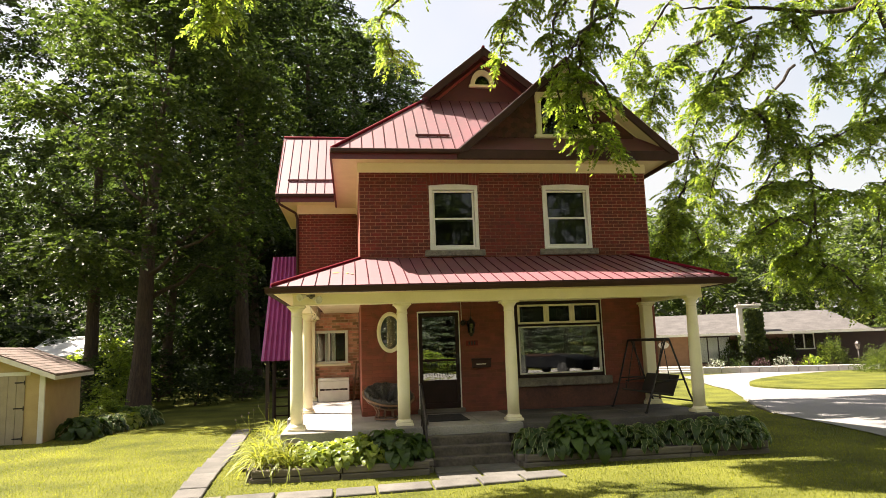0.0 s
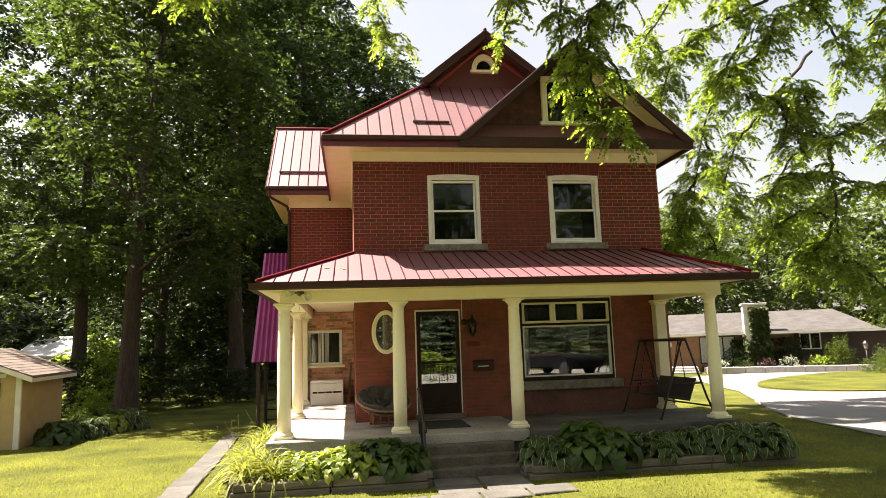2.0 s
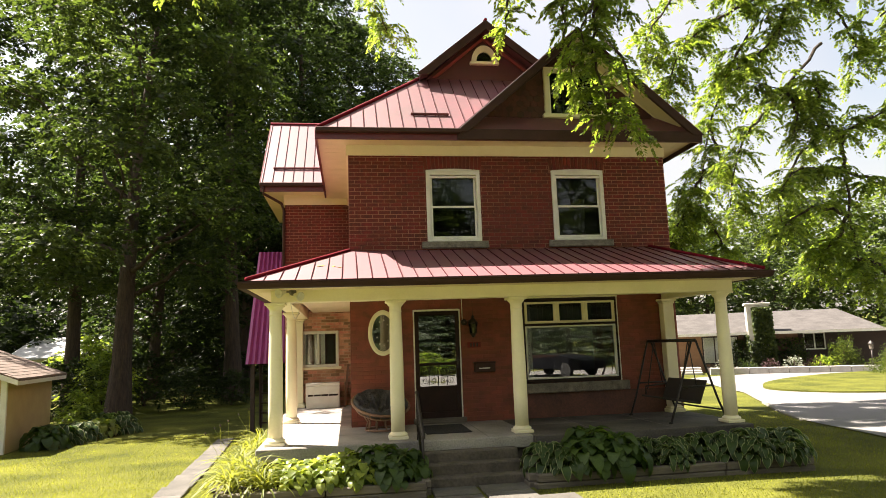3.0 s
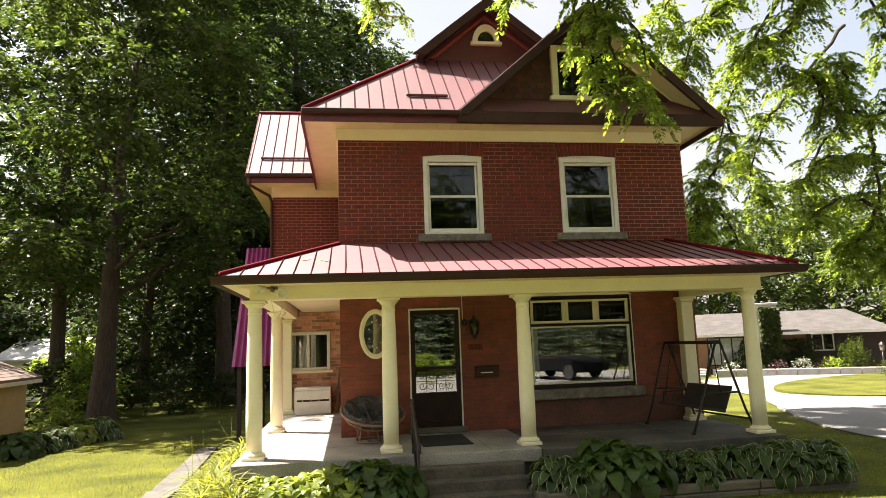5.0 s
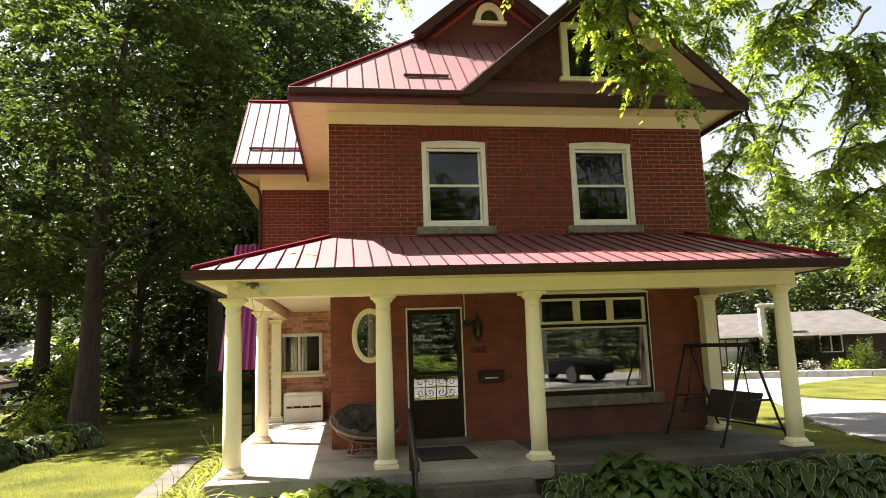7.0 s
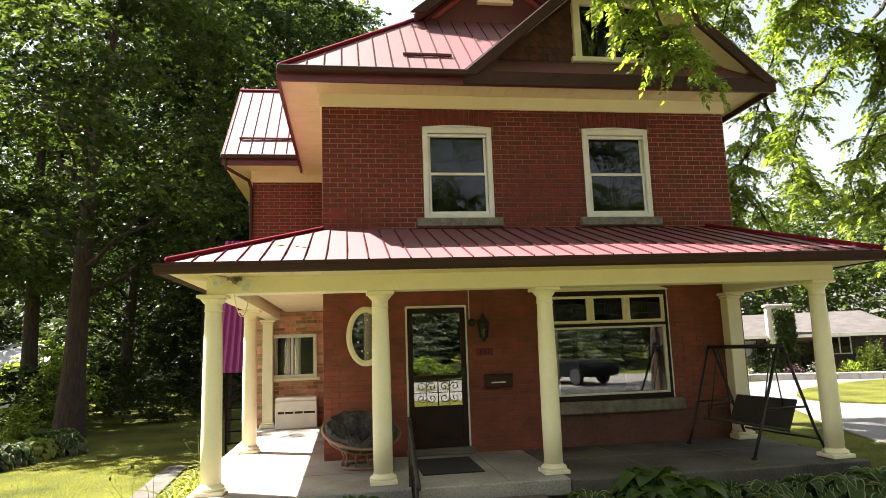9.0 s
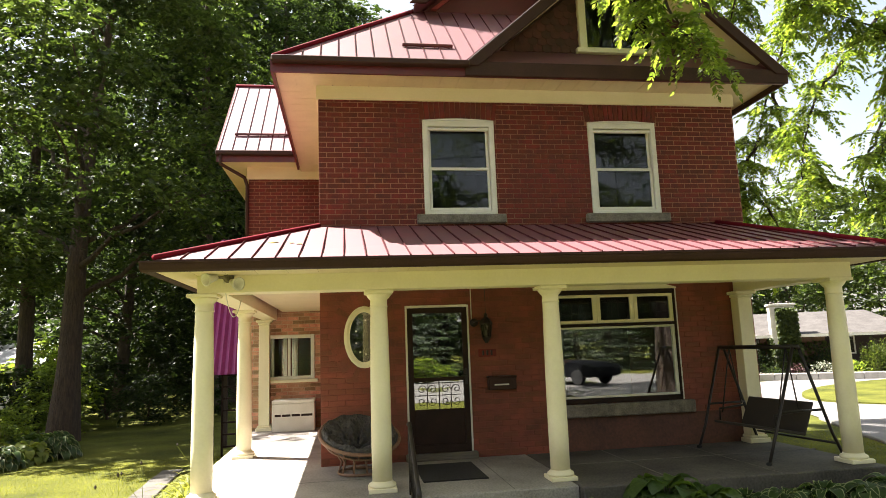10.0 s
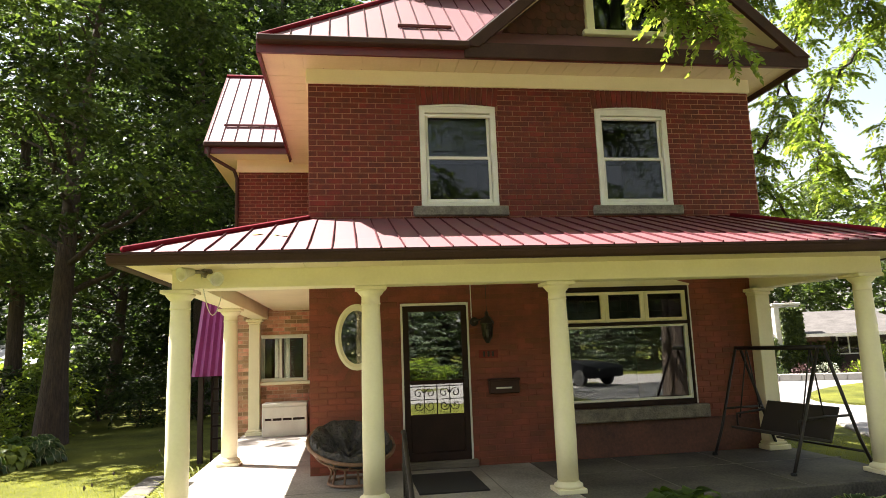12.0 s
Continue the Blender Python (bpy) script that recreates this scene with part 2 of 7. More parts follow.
def prism(bm, points, shift):
    """A solid between a polygon and its copy moved by shift."""
    a = [bm.verts.new(p) for p in points]
    b = [bm.verts.new(Vector(p) + Vector(shift)) for p in points]
    bm.faces.new(a)
    bm.faces.new(b[::-1])
    n = len(a)
    for i in range(n):
        bm.faces.new((a[i], b[i], b[(i + 1) % n], a[(i + 1) % n]))


def tube(bm, points, radii, sides=8, caps=True):
    """A round bar along points."""
    rings = []
    points = [Vector(p) for p in points]
    for i, p in enumerate(points):
        d = (points[min(i + 1, len(points) - 1)] - points[max(i - 1, 0)]).normalized()
        u = d.orthogonal().normalized() if i == 0 else (u - d * u.dot(d)).normalized()
        w = d.cross(u)
        r = radii[i] if isinstance(radii, (list, tuple)) else radii
        rings.append([bm.verts.new(p + (u * math.cos(k * math.tau / sides) + w * math.sin(k * math.tau / sides)) * r) for k in range(sides)])
    for a, b in zip(rings, rings[1:]):
        for k in range(sides):
            bm.faces.new((a[k], a[(k + 1) % sides], b[(k + 1) % sides], b[k]))
    if caps:
        bm.faces.new(rings[0][::-1])
        bm.faces.new(rings[-1])


def lathe(bm, profile, sides=24, at=(0, 0, 0)):
    rings = [[bm.verts.new((at[0] + r * math.cos(k * math.tau / sides), at[1] + r * math.sin(k * math.tau / sides), at[2] + z)) for k in range(sides)] for r, z in profile]
    for a, b in zip(rings, rings[1:]):
        for k in range(sides):
            bm.faces.new((a[k], a[(k + 1) % sides], b[(k + 1) % sides], b[k]))
    bm.faces.new(rings[0][::-1])
    bm.faces.new(rings[-1])


def tube_part(name, points, radii, mat, parent, label="", sides=8):
    bm = bmesh.new()
    tube(bm, points, radii, sides)
    return part(name, bm, mat, parent, label, smooth=True)


# ---- ground ----
FY, WX, FLOOR = 10.5, 6.03, 0.67  # front wall, house width, porch floor
G = 0.13


def ground_z(x, y):
    t = min(max((y - 8.5) / 22.0, 0.0), 1.0)
    z = G - 0.38 * (1 - (1 - t) ** 1.6)
    if y > 60:
        z += min((y - 60) * 0.05, 9.0)
    return z + 0.02 * math.sin(x * 0.9 + 1.0) * math.sin(y * 0.7)


def spread(lo, hi, step, ends):
    mid = list(np.arange(lo, hi + step / 2, step))
    return [-e for e in ends[::-1]] + mid + list(ends)


xs = spread(-40, 46, 1.0, (60, 90, 160, 400, 900))
ys = spread(-36, 60, 1.0, (70, 90, 140, 260, 500, 900))
verts = [(x, y, ground_z(x, y)) for y in ys for x in xs]
w = len(xs)
faces = [(j * w + i, j * w + i + 1, (j + 1) * w + i + 1, (j + 1) * w + i) for j in range(len(ys) - 1) for i in range(w - 1)]
me = bpy.data.meshes.new("ground")
me.from_pydata(verts, [], faces)
me.materials.append(GRASS)
me.polygons.foreach_set("use_smooth", [True] * len(me.polygons))
tagged(new("ground", me), "sunlit mown green lawn with patches of shade", "lawn", kind="structure")


# ---- the brick house ----
COURSE, LENGTH, JOINT = 0.0705, 0.211, 0.0115
house = thing("house", "two-storey red brick house with red metal roofs and a wraparound porch", "house", kind="")


def cells(x0, x1, z0, z1, holes):
    """The rectangles that are left of a wall around its holes."""
    cut_x = sorted({x0, x1, *[h[0] for h in holes], *[h[1] for h in holes]})
    cut_z = sorted({z0, z1, *[min(h[2], z1) for h in holes], *[min(h[3], z1) for h in holes]})
    for a, b in zip(cut_x, cut_x[1:]):
        for c, d in zip(cut_z, cut_z[1:]):
            if not any(h[0] <= a and h[1] >= b and h[2] <= c and h[3] >= d for h in holes):
                yield a, b, c, d


def brick_rows(x0, x1, z0, z1, holes, seed):
    """Bricks of a running bond, cut at the holes: centre and size."""
    rng = random.Random(seed)
    n = int(round((z1 - z0) / COURSE))
    out = []
    for k in range(n):
        z = z0 + k * COURSE
        x = x0 - (LENGTH / 2 if k % 2 else 0.0)
        while x < x1:
            a, b = max(x, x0), min(x + LENGTH, x1)
            x += LENGTH
            spans = [(a, b)]
            for h in holes:
                if h[2] < z + COURSE * 0.6 and h[3] > z + COURSE * 0.4:
                    spans = [s for a2, b2 in spans for s in ((a2, min(b2, h[0])), (max(a2, h[1]), b2)) if s[1] - s[0] > 0.02]
            for a2, b2 in spans:
                if b2 - a2 > 0.02:
                    out.append(((a2 + b2) / 2, z + COURSE / 2, b2 - a2 - JOINT, COURSE - JOINT, rng.uniform(-0.0015, 0.0025)))
    return out


def brick_wall(name, x0, x1, z0, z1, holes, y, thick, mortar, mat, parent, seed, chosen=None):
    """A wall along x with real bricks on its outer face; the bricks in the stretch chosen are pieces of their own."""
    bm = bmesh.new()
    for a, b, c, d in cells(x0, x1, z0, z1, holes):
        box(bm, a, b, y, y + thick, c, d)
    bmesh.ops.remove_doubles(bm, verts=list(bm.verts), dist=1e-5)
    wall = part(name, bm, mortar, parent)
    vs, fs, single = [], [], []
    for cx, cz, w, h, out in brick_rows(x0, x1, z0, z1, holes, seed):
        if chosen and chosen[0] < cx < chosen[1] and chosen[2] < cz < chosen[3]:
            single.append((cx, cz, w, h, out))
            continue
        n = len(vs)
        y0, y1, e = y - 0.006 - out, y + 0.004, 0.003
        vs += [(cx + sx * (w / 2 - i), yy, cz + sz * (h / 2 - i)) for yy, i in ((y1, 0), (y0 + e, 0), (y0, e)) for sx, sz in ((-1, -1), (1, -1), (1, 1), (-1, 1))]
        for r in (0, 4):
            fs += [(n + r + i, n + r + (i + 1) % 4, n + r + 4 + (i + 1) % 4, n + r + 4 + i) for i in range(4)]
        fs.append((n + 8, n + 9, n + 10, n + 11))
    me = bpy.data.meshes.new("bricks")
    me.from_pydata(vs, [], fs)
    me.materials.append(mat)
    ob = new("bricks", me)
    ob.parent = wall
    tagged(ob, kind="stuff")
    PIECES.append((wall, single, y))
    return wall


PIECES = []
U1, U2 = (1.40, 2.40, 3.85, 5.17), (3.765, 4.78, 3.85, 5.17)
DOOR, BIG = (1.09, 1.93, 0.67, 2.64), (3.05, 4.855, 1.27, 2.78)
OVAL = (0.56, 2.25, 0.245, 0.38)
holes_low = [DOOR, BIG, (OVAL[0] - OVAL[2] - 0.05, OVAL[0] + OVAL[2] + 0.05, OVAL[1] - OVAL[3] - 0.05, OVAL[1] + OVAL[3] + 0.05)]
wall_low = brick_wall("wall_front_lower", 0, WX, 0.62, 3.44, holes_low, FY + 0.006, 0.25, RED_WALL, BRICK_LOW, house, 3)
arches = [(h[0] - 0.035, h[1] + 0.035, h[3], 5.47) for h in (U1, U2)]
wall_up = brick_wall("wall_front_upper", 0, WX, 3.44, 5.47, [U1, U2, *arches], FY + 0.006, 0.25, MORTAR, BRICK, house, 4, chosen=(0.0, 2.8, 3.9, 5.47))
for a in arches:
    part("wall_back_of_arch", boxes((a[0], a[1], FY + 0.012, FY + 0.25, a[2], a[3])), MORTAR, house)
for h in (U1, U2):
    n = 15
    for k in range(n):
        f = (k + 0.5) / n * 2 - 1
        cx = (h[0] + h[1]) / 2 + f * 0.545
        bm = boxes((-0.030, 0.030, -0.006, 0.012, -0.112 + 0.018 * (1 - f * f), 0.14))
        ob = part("soldier_brick", bm, BRICK_PIECE, wall_up)
        ob.matrix_basis = pose(cx, FY + 0.004, 5.302, 0, f * 7, 0)
# ring of bricks round the oval window and its backing
bm = bmesh.new()
cx, cz, ra, rb = OVAL
pts_o = [(cx + (ra + 0.012) * math.cos(k * math.tau / 40), cz + (rb + 0.012) * math.sin(k * math.tau / 40)) for k in range(40)]
corner = [(cx + (ra + 0.05) * sx, cz + (rb + 0.05) * sz) for sx, sz in ((1, 1), (-1, 1), (-1, -1), (1, -1))]
middle = [(cx + ra + 0.05, cz), (cx, cz + rb + 0.05), (cx - ra - 0.05, cz), (cx, cz - rb - 0.05)]
for q in range(4):
    arc = pts_o[q * 10:q * 10 + 10] + [pts_o[(q * 10 + 10) % 40]]
    prism(bm, [(x, FY + 0.003, z) for x, z in [corner[q], middle[(q + 1) % 4], *arc[::-1], middle[q]]], (0, 0.2, 0))
part("wall_round_oval", bm, RED_WALL, house)
for k in range(34):
    a = k * math.tau / 34
    bm = bmesh.new()
    prism(bm, [(-0.025, -0.009, 0.0), (0.025, -0.009, 0.0), (0.039, -0.009, 0.175), (-0.039, -0.009, 0.175)], (0, 0.02, 0))
    ob = part("arch_brick", bm, BRICK_LOW_PIECE, wall_low)
    nx, nz = math.cos(a) * rb, math.sin(a) * ra
    ob.matrix_basis = pose(cx + (ra + 0.02) * math.cos(a), FY, cz + (rb + 0.02) * math.sin(a), 0, 90 - math.degrees(math.atan2(nz, nx)), 0)

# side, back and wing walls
# sunlight on the left wall is put into its lighter brick colour
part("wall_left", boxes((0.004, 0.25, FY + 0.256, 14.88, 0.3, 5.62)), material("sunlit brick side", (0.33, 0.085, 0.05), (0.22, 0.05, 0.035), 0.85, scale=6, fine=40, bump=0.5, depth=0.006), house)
part("wall_right", boxes((WX - 0.25, WX - 0.004, FY + 0.256, 18.4, 0.0, 5.62)), RED_WALL, house)
part("wall_rear", boxes((-1.5, WX - 0.25, 18.15, 18.4, -0.3, 5.62)), RED_WALL, house)
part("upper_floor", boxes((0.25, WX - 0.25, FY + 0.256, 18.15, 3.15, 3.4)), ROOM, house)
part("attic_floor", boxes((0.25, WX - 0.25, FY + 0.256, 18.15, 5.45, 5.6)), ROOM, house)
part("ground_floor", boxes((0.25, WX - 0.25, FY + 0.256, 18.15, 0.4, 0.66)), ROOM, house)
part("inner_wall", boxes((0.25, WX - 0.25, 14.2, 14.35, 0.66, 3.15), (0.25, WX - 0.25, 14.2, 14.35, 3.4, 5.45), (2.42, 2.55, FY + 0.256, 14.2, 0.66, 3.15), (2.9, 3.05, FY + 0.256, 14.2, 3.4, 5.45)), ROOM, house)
WW = (-1.21, -0.30, 1.60, 2.40)  # window in the wing
brick_wall("wall_wing_lower", -1.53, 0.0, -0.2, 2.9, [WW], 14.886, 0.25, material("pale wing mortar", (0.62, 0.43, 0.31), (0.40, 0.25, 0.17), 0.95, scale=2, fine=100, bump=0.4, depth=0.004), BRICK_PALE, house, 5)
brick_wall("wall_wing_upper", -1.53, 0.0, 2.9, 5.48, [], 14.886, 0.25, MORTAR, BRICK, house, 6)
# wing side takes the same lighter, sunlit brick tone
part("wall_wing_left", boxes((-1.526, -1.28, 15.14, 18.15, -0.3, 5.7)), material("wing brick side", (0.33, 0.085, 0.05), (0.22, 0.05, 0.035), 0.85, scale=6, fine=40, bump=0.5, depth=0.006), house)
part("wing_gable", (lambda b: (prism(b, [(-1.526, 14.9, 5.7), (-1.526, 18.15, 5.7), (-1.526, 16.55, 7.6)], (0.2, 0, 0)), b)[1])(bmesh.new()), RED_WALL, house)
part("wing_floor", boxes((-1.28, 0.0, 15.14, 18.15, 0.3, 0.6), (-1.28, 0.0, 15.14, 18.15, 3.0, 3.2)), ROOM, house)


# ---- roofs ----
def roof_slope(name, pts, rib_step, parent, mat=ROOF, thick=0.035, ribs=True, phase=0.5, label=""):
    """A sheet-metal slope: pts start with the two ends of the eave. Raised seams run up the slope."""
    p = [Vector(q) for q in pts]
    u = (p[1] - p[0]).normalized()
    nrm = u.cross(p[2] - p[0]).normalized()
    if nrm.z < 0:
        nrm = -nrm
    v = nrm.cross(u)
    if v.z < 0:
        v = -v
    bm = bmesh.new()
    prism(bm, p, -nrm * thick)
    slope = part(name, bm, mat, parent, label)
    flat = [((q - p[0]).dot(u), (q - p[0]).dot(v)) for q in p]
    lo, hi = min(f[0] for f in flat), max(f[0] for f in flat)
    k = lo + rib_step * phase
    while ribs and k < hi:
        cut = []
        for (a, b), (c, d) in zip(flat, flat[1:] + flat[:1]):
            if (a - k) * (c - k) < 0:
                cut.append(b + (d - b) * (k - a) / (c - a))
        if len(cut) >= 2 and max(cut) - min(cut) > 0.06:
            bm = bmesh.new()
            a, b = p[0] + u * k + v * (min(cut) - 0.012), p[0] + u * k + v * (max(cut) - 0.02)
            prism(bm, [a + u * 0.007, a + u * 0.003 + nrm * 0.016, a - u * 0.003 + nrm * 0.016, a - u * 0.007], b - a)
            part("seam", bm, SEAM if mat == ROOF else mat, slope)
        k += rib_step
    return slope


def cap(name, a, b, width, mat, parent, lift=0.02):
    """A folded cover strip along a hip or ridge."""
    return tube_part(name, [Vector(a) + Vector((0, 0, lift)), Vector(b) + Vector((0, 0, lift))], width, mat, parent, sides=6)


EZ, EY, XL, XR, RX, RZ = 5.74, 9.88, -0.52, 6.44, 2.86, 8.62
GY, GZ = 11.8, 7.48
TL, TR = (RZ - EZ) / (RX - XL), (RZ - EZ) / (XR - RX)
xl2, xr2 = XL + (GZ - EZ) / TL, XR - (GZ - EZ) / TR
front = roof_slope("roof_front", [(XL, EY, EZ), (1.98, EY, EZ), (4.03, GY, GZ), (xl2, GY, GZ)], 0.228, house)
roof_slope("roof_left", [(XL, EY, EZ), (XL, 18.6, EZ), (xl2, 18.6, GZ), (xl2, GY, GZ)], 0.228, house)
roof_slope("roof_left_upper", [(xl2 - 0.06, 11.42, GZ - 0.05), (xl2 - 0.06, 18.6, GZ - 0.05), (RX, 18.6, RZ), (RX, 11.42, RZ)], 0.228, house)
roof_slope("roof_right", [(XR, EY, EZ), (XR, 18.6, EZ), (xr2, 18.6, GZ), (xr2, GY, GZ)], 0.228, house, ribs=False)
roof_slope("roof_right_upper", [(xr2 + 0.06, 11.42, GZ - 0.05), (xr2 + 0.06, 18.6, GZ - 0.05), (RX, 18.6, RZ), (RX, 11.42, RZ)], 0.228, house, ribs=False)
cap("hip_cap", (XL, EY, EZ), (xl2, GY, GZ), 0.035, RIDGE, house)
cap("ridge_cap", (RX, 11.40, RZ), (RX, 18.6, RZ), 0.035, RIDGE, house)
roof_slope("roof_wing", [(-2.05, 14.42, 5.92), (-0.3, 14.42, 5.92), (2.2, 16.6, 8.1), (-2.05, 16.6, 8.1)], 0.235, house, phase=0.15)
roof_slope("roof_wing_back", [(-2.05, 18.78, 5.92), (-0.3, 18.78, 5.92), (2.2, 16.6, 8.1), (-2.05, 16.6, 8.1)], 0.235, house, ribs=False)
cap("ridge_cap", (-2.07, 16.6, 8.1), (2.0, 16.6, 8.1), 0.035, RIDGE, house)


def snow_bar(x0, x1, y, z, parent):
    bm = bmesh.new()
    box(bm, x0, x1, y - 0.02, y + 0.02, z + 0.02, z + 0.06)
    k = x0 + 0.05
    while k < x1:
        box(bm, k - 0.012, k + 0.012, y - 0.01, y + 0.01, z - 0.03, z + 0.02)
        k += 0.2
    return part("snow_guard", bm, MAROON, parent, "dark red snow guard bar", bevel=0.006)


snow_bar(1.14, 1.84, 10.33, EZ + (10.33 - EY) * 0.9, house)
snow_bar(-1.80, -0.45, 14.86, 5.92 + 0.44, house)

# pediment over the front
AX, AZ = 4.22, 7.73
tp = (AZ - EZ) / (AX - 1.92)
roof_slope("pediment_roof", [(1.90, 9.82, EZ), (1.90, 14.0, EZ), (AX, 14.0, AZ), (AX, 9.82, AZ)], 0.23, house, ribs=False, thick=0.05)
roof_slope("pediment_roof", [(XR + 0.04, 9.82, EZ), (XR + 0.04, 14.0, EZ), (AX, 14.0, AZ), (AX, 9.82, AZ)], 0.23, house, ribs=False, thick=0.05)
for foot in (1.86, XR + 0.08):
    bm = bmesh.new()
    prism(bm, [(foot, 9.80, EZ - 0.06), (AX, 9.80, AZ - 0.01), (AX, 9.80, AZ - 0.20), (foot + (0.22 if foot < AX else -0.22), 9.80, EZ - 0.06)], (0, 0.06, 0))
    part("rake_board", bm, BROWN, house, bevel=0.006)
    bm = bmesh.new()
    s = 1 if foot < AX else -1
    prism(bm, [(foot + s * 0.06, 9.83, EZ + 0.0), (AX, 9.83, AZ - 0.075), (AX, 9.83, AZ - 0.115), (foot + s * 0.11, 9.83, EZ + 0.0)], (0, 0.575, 0))
    part("rake_soffit", bm, SOFFIT, house)
    bm = bmesh.new()
    prism(bm, [(foot + s * 0.52, 10.36, 6.18), (AX, 10.36, AZ - 0.12), (AX, 10.36, AZ - 0.21), (foot + s * 0.63, 10.36, 6.18)], (0, 0.03, 0))
    part("rake_trim", bm, BROWN if s > 0 else CREAM, house)
bm = bmesh.new()
prism(bm, [(2.3, 10.42, 6.0), (6.10, 10.42, 6.0), (AX, 10.42, AZ - 0.1)], (0, 0.15, 0))
gable_wall = part("gable_wall", bm, SHINGLE, house, "dark brown fish-scale shingled gable")
roof_slope("pent_roof", [(1.98, 9.88, EZ + 0.005), (XR, 9.88, EZ + 0.005), (6.10, 10.42, 6.18), (2.34, 10.42, 6.18)], 0.235, house, ribs=False)
scale_bm = bmesh.new()
prism(scale_bm, [(-0.066, 0, 0.07), (-0.066, 0, -0.03), (-0.045, 0, -0.058), (0, 0, -0.07), (0.045, 0, -0.058), (0.066, 0, -0.03), (0.066, 0, 0.07)], (0, 0.012, 0))
SHINGLE_PIECE = material("fish-scale piece", (0.10, 0.038, 0.026), (0.055, 0.022, 0.016), 0.8, scale=6, fine=70, bump=0.3, depth=0.005, rand="object", vary=0.3)
first = part("shingle", scale_bm, SHINGLE_PIECE, gable_wall)
first.matrix_basis = pose(2.9, 10.400, 6.24, -4)
row = 0
z = 6.24
while z < 7.5:
    x = 2.4 + (0.068 if row % 2 else 0.0)
    while x < 6.15:
        if abs(x - AX) < (AZ - 0.12 - z) / tp - 0.02 and not (3.66 < x < 4.92 and z < 7.2):
            ob = first.copy()
            scene.collection.objects.link(ob)
            ob.matrix_basis = pose(x, 10.406 - 0.001 * (row % 3), z, -4)
        x += 0.136
    z += 0.105
    row += 1

# small gable high up, with its arched window
bm = bmesh.new()
prism(bm, [(xl2, GY, GZ - 0.1), (xr2, GY, GZ - 0.1), (RX, GY, RZ - 0.05)], (0, 0.15, 0))
part("upper_gable_wall", bm, material("maroon gable boards", (0.10, 0.022, 0.02), (0.07, 0.016, 0.015), 0.6, scale=5, fine=50, bump=0.2, depth=0.004), house)
for foot, s in ((xl2 - 0.14, 1), (xr2 + 0.14, -1)):
    bm = bmesh.new()
    prism(bm, [(foot, 11.40, GZ - 0.06), (RX, 11.40, RZ + 0.02), (RX, 11.40, RZ - 0.19), (foot + s * 0.26, 11.40, GZ - 0.06)], (0, 0.05, 0))
    part("rake_board", bm, BROWN, house, bevel=0.006)
    bm = bmesh.new()
    prism(bm, [(foot + s * 0.38, 11.74, GZ + 0.02), (RX, 11.74, RZ - 0.2), (RX, 11.74, RZ - 0.27), (foot + s * 0.47, 11.74, GZ + 0.02)], (0, 0.05, 0))
    part("rake_trim", bm, material("dull red trim", (0.30, 0.06, 0.045), None, 0.6), house)
arch = part("arched_window", boxes((2.56, 3.18, 11.70, 11.80, 7.80, 7.86)), CREAM, house, "cream half-round attic window", bevel=0.008)
bm = bmesh.new()
for k in range(16):
    a, b = math.pi * k / 16, math.pi * (k + 1) / 16
    prism(bm, [(2.87 + r * math.cos(t), 11.73, 7.86 + r * 1.35 * math.sin(t)) for r, t in ((0.17, a), (0.27, a), (0.27, b), (0.17, b))], (0, 0.07, 0))
bmesh.ops.remove_doubles(bm, verts=list(bm.verts), dist=1e-5)
part("surround", bm, CREAM, arch)
bm = bmesh.new()
prism(bm, [(2.87 + 0.175 * math.cos(math.pi * k / 16), 11.775, 7.86 + 0.235 * math.sin(math.pi * k / 16)) for k in range(17)], (0, 0.01, 0))
part("pane", bm, GLASS, arch)

# eaves: fascia, gutters, soffits and frieze
part("gutter", boxes((XL - 0.02, 1.96, 9.76, 9.875, 5.655, 5.735)), BROWN, house, "dark brown metal gutter", bevel=0.012)
part("fascia_front", boxes((XL - 0.02, XR + 0.02, 9.865, 9.90, 5.55, 5.72)), MAROON, house)
part("fascia_left", boxes((XL - 0.035, XL, 9.87, 14.42, 5.55, 5.735)), MAROON, house)
part("fascia_right", boxes((XR, XR + 0.03, 9.87, 18.5, 5.55, 5.735)), BROWN, house)
part("fascia_pediment", boxes((1.9, XR + 0.05, 9.825, 9.862, 5.55, 5.745)), BROWN, house, bevel=0.008)


def boarded(name, x0, x1, y0, y1, z, along, step, mat, parent):
    bm = bmesh.new()
    k = x0 if along == "y" else y0
    end = x1 if along == "y" else y1
    while k < end - 0.01:
        e = min(k + step - 0.006, end)
        if along == "y":
            box(bm, k, e, y0, y1, z, z + 0.02)
        else:
            box(bm, x0, x1, k, e, z, z + 0.02)
        k += step
    box(bm, x0, x1, y0, y1, z + 0.012, z + 0.03)
    return part(name, bm, mat, parent)


boarded("soffit_front", XL, XR, 9.90, FY - 0.02, 5.635, "y", 0.24, SOFFIT, house)
boarded("soffit_left", XL, -0.02, FY - 0.02, 14.86, 5.635, "x", 0.24, SOFFIT, house)
boarded("soffit_right", WX + 0.02, XR, FY - 0.02, 18.4, 5.635, "x", 0.24, SOFFIT, house)
part("frieze", boxes((-0.02, WX + 0.02, FY - 0.028, FY + 0.03, 5.445, 5.636)), CREAM, house, bevel=0.005)
part("frieze", boxes((-0.03, 0.003, FY + 0.03, 14.86, 5.45, 5.636)), CREAM, house)
part("frieze", boxes((WX - 0.003, WX + 0.03, FY + 0.03, 18.4, 5.45, 5.636)), CREAM, house)
part("frieze", boxes((-1.56, -0.03, 14.85, 14.89, 5.48, 5.72)), SOFFIT, house)
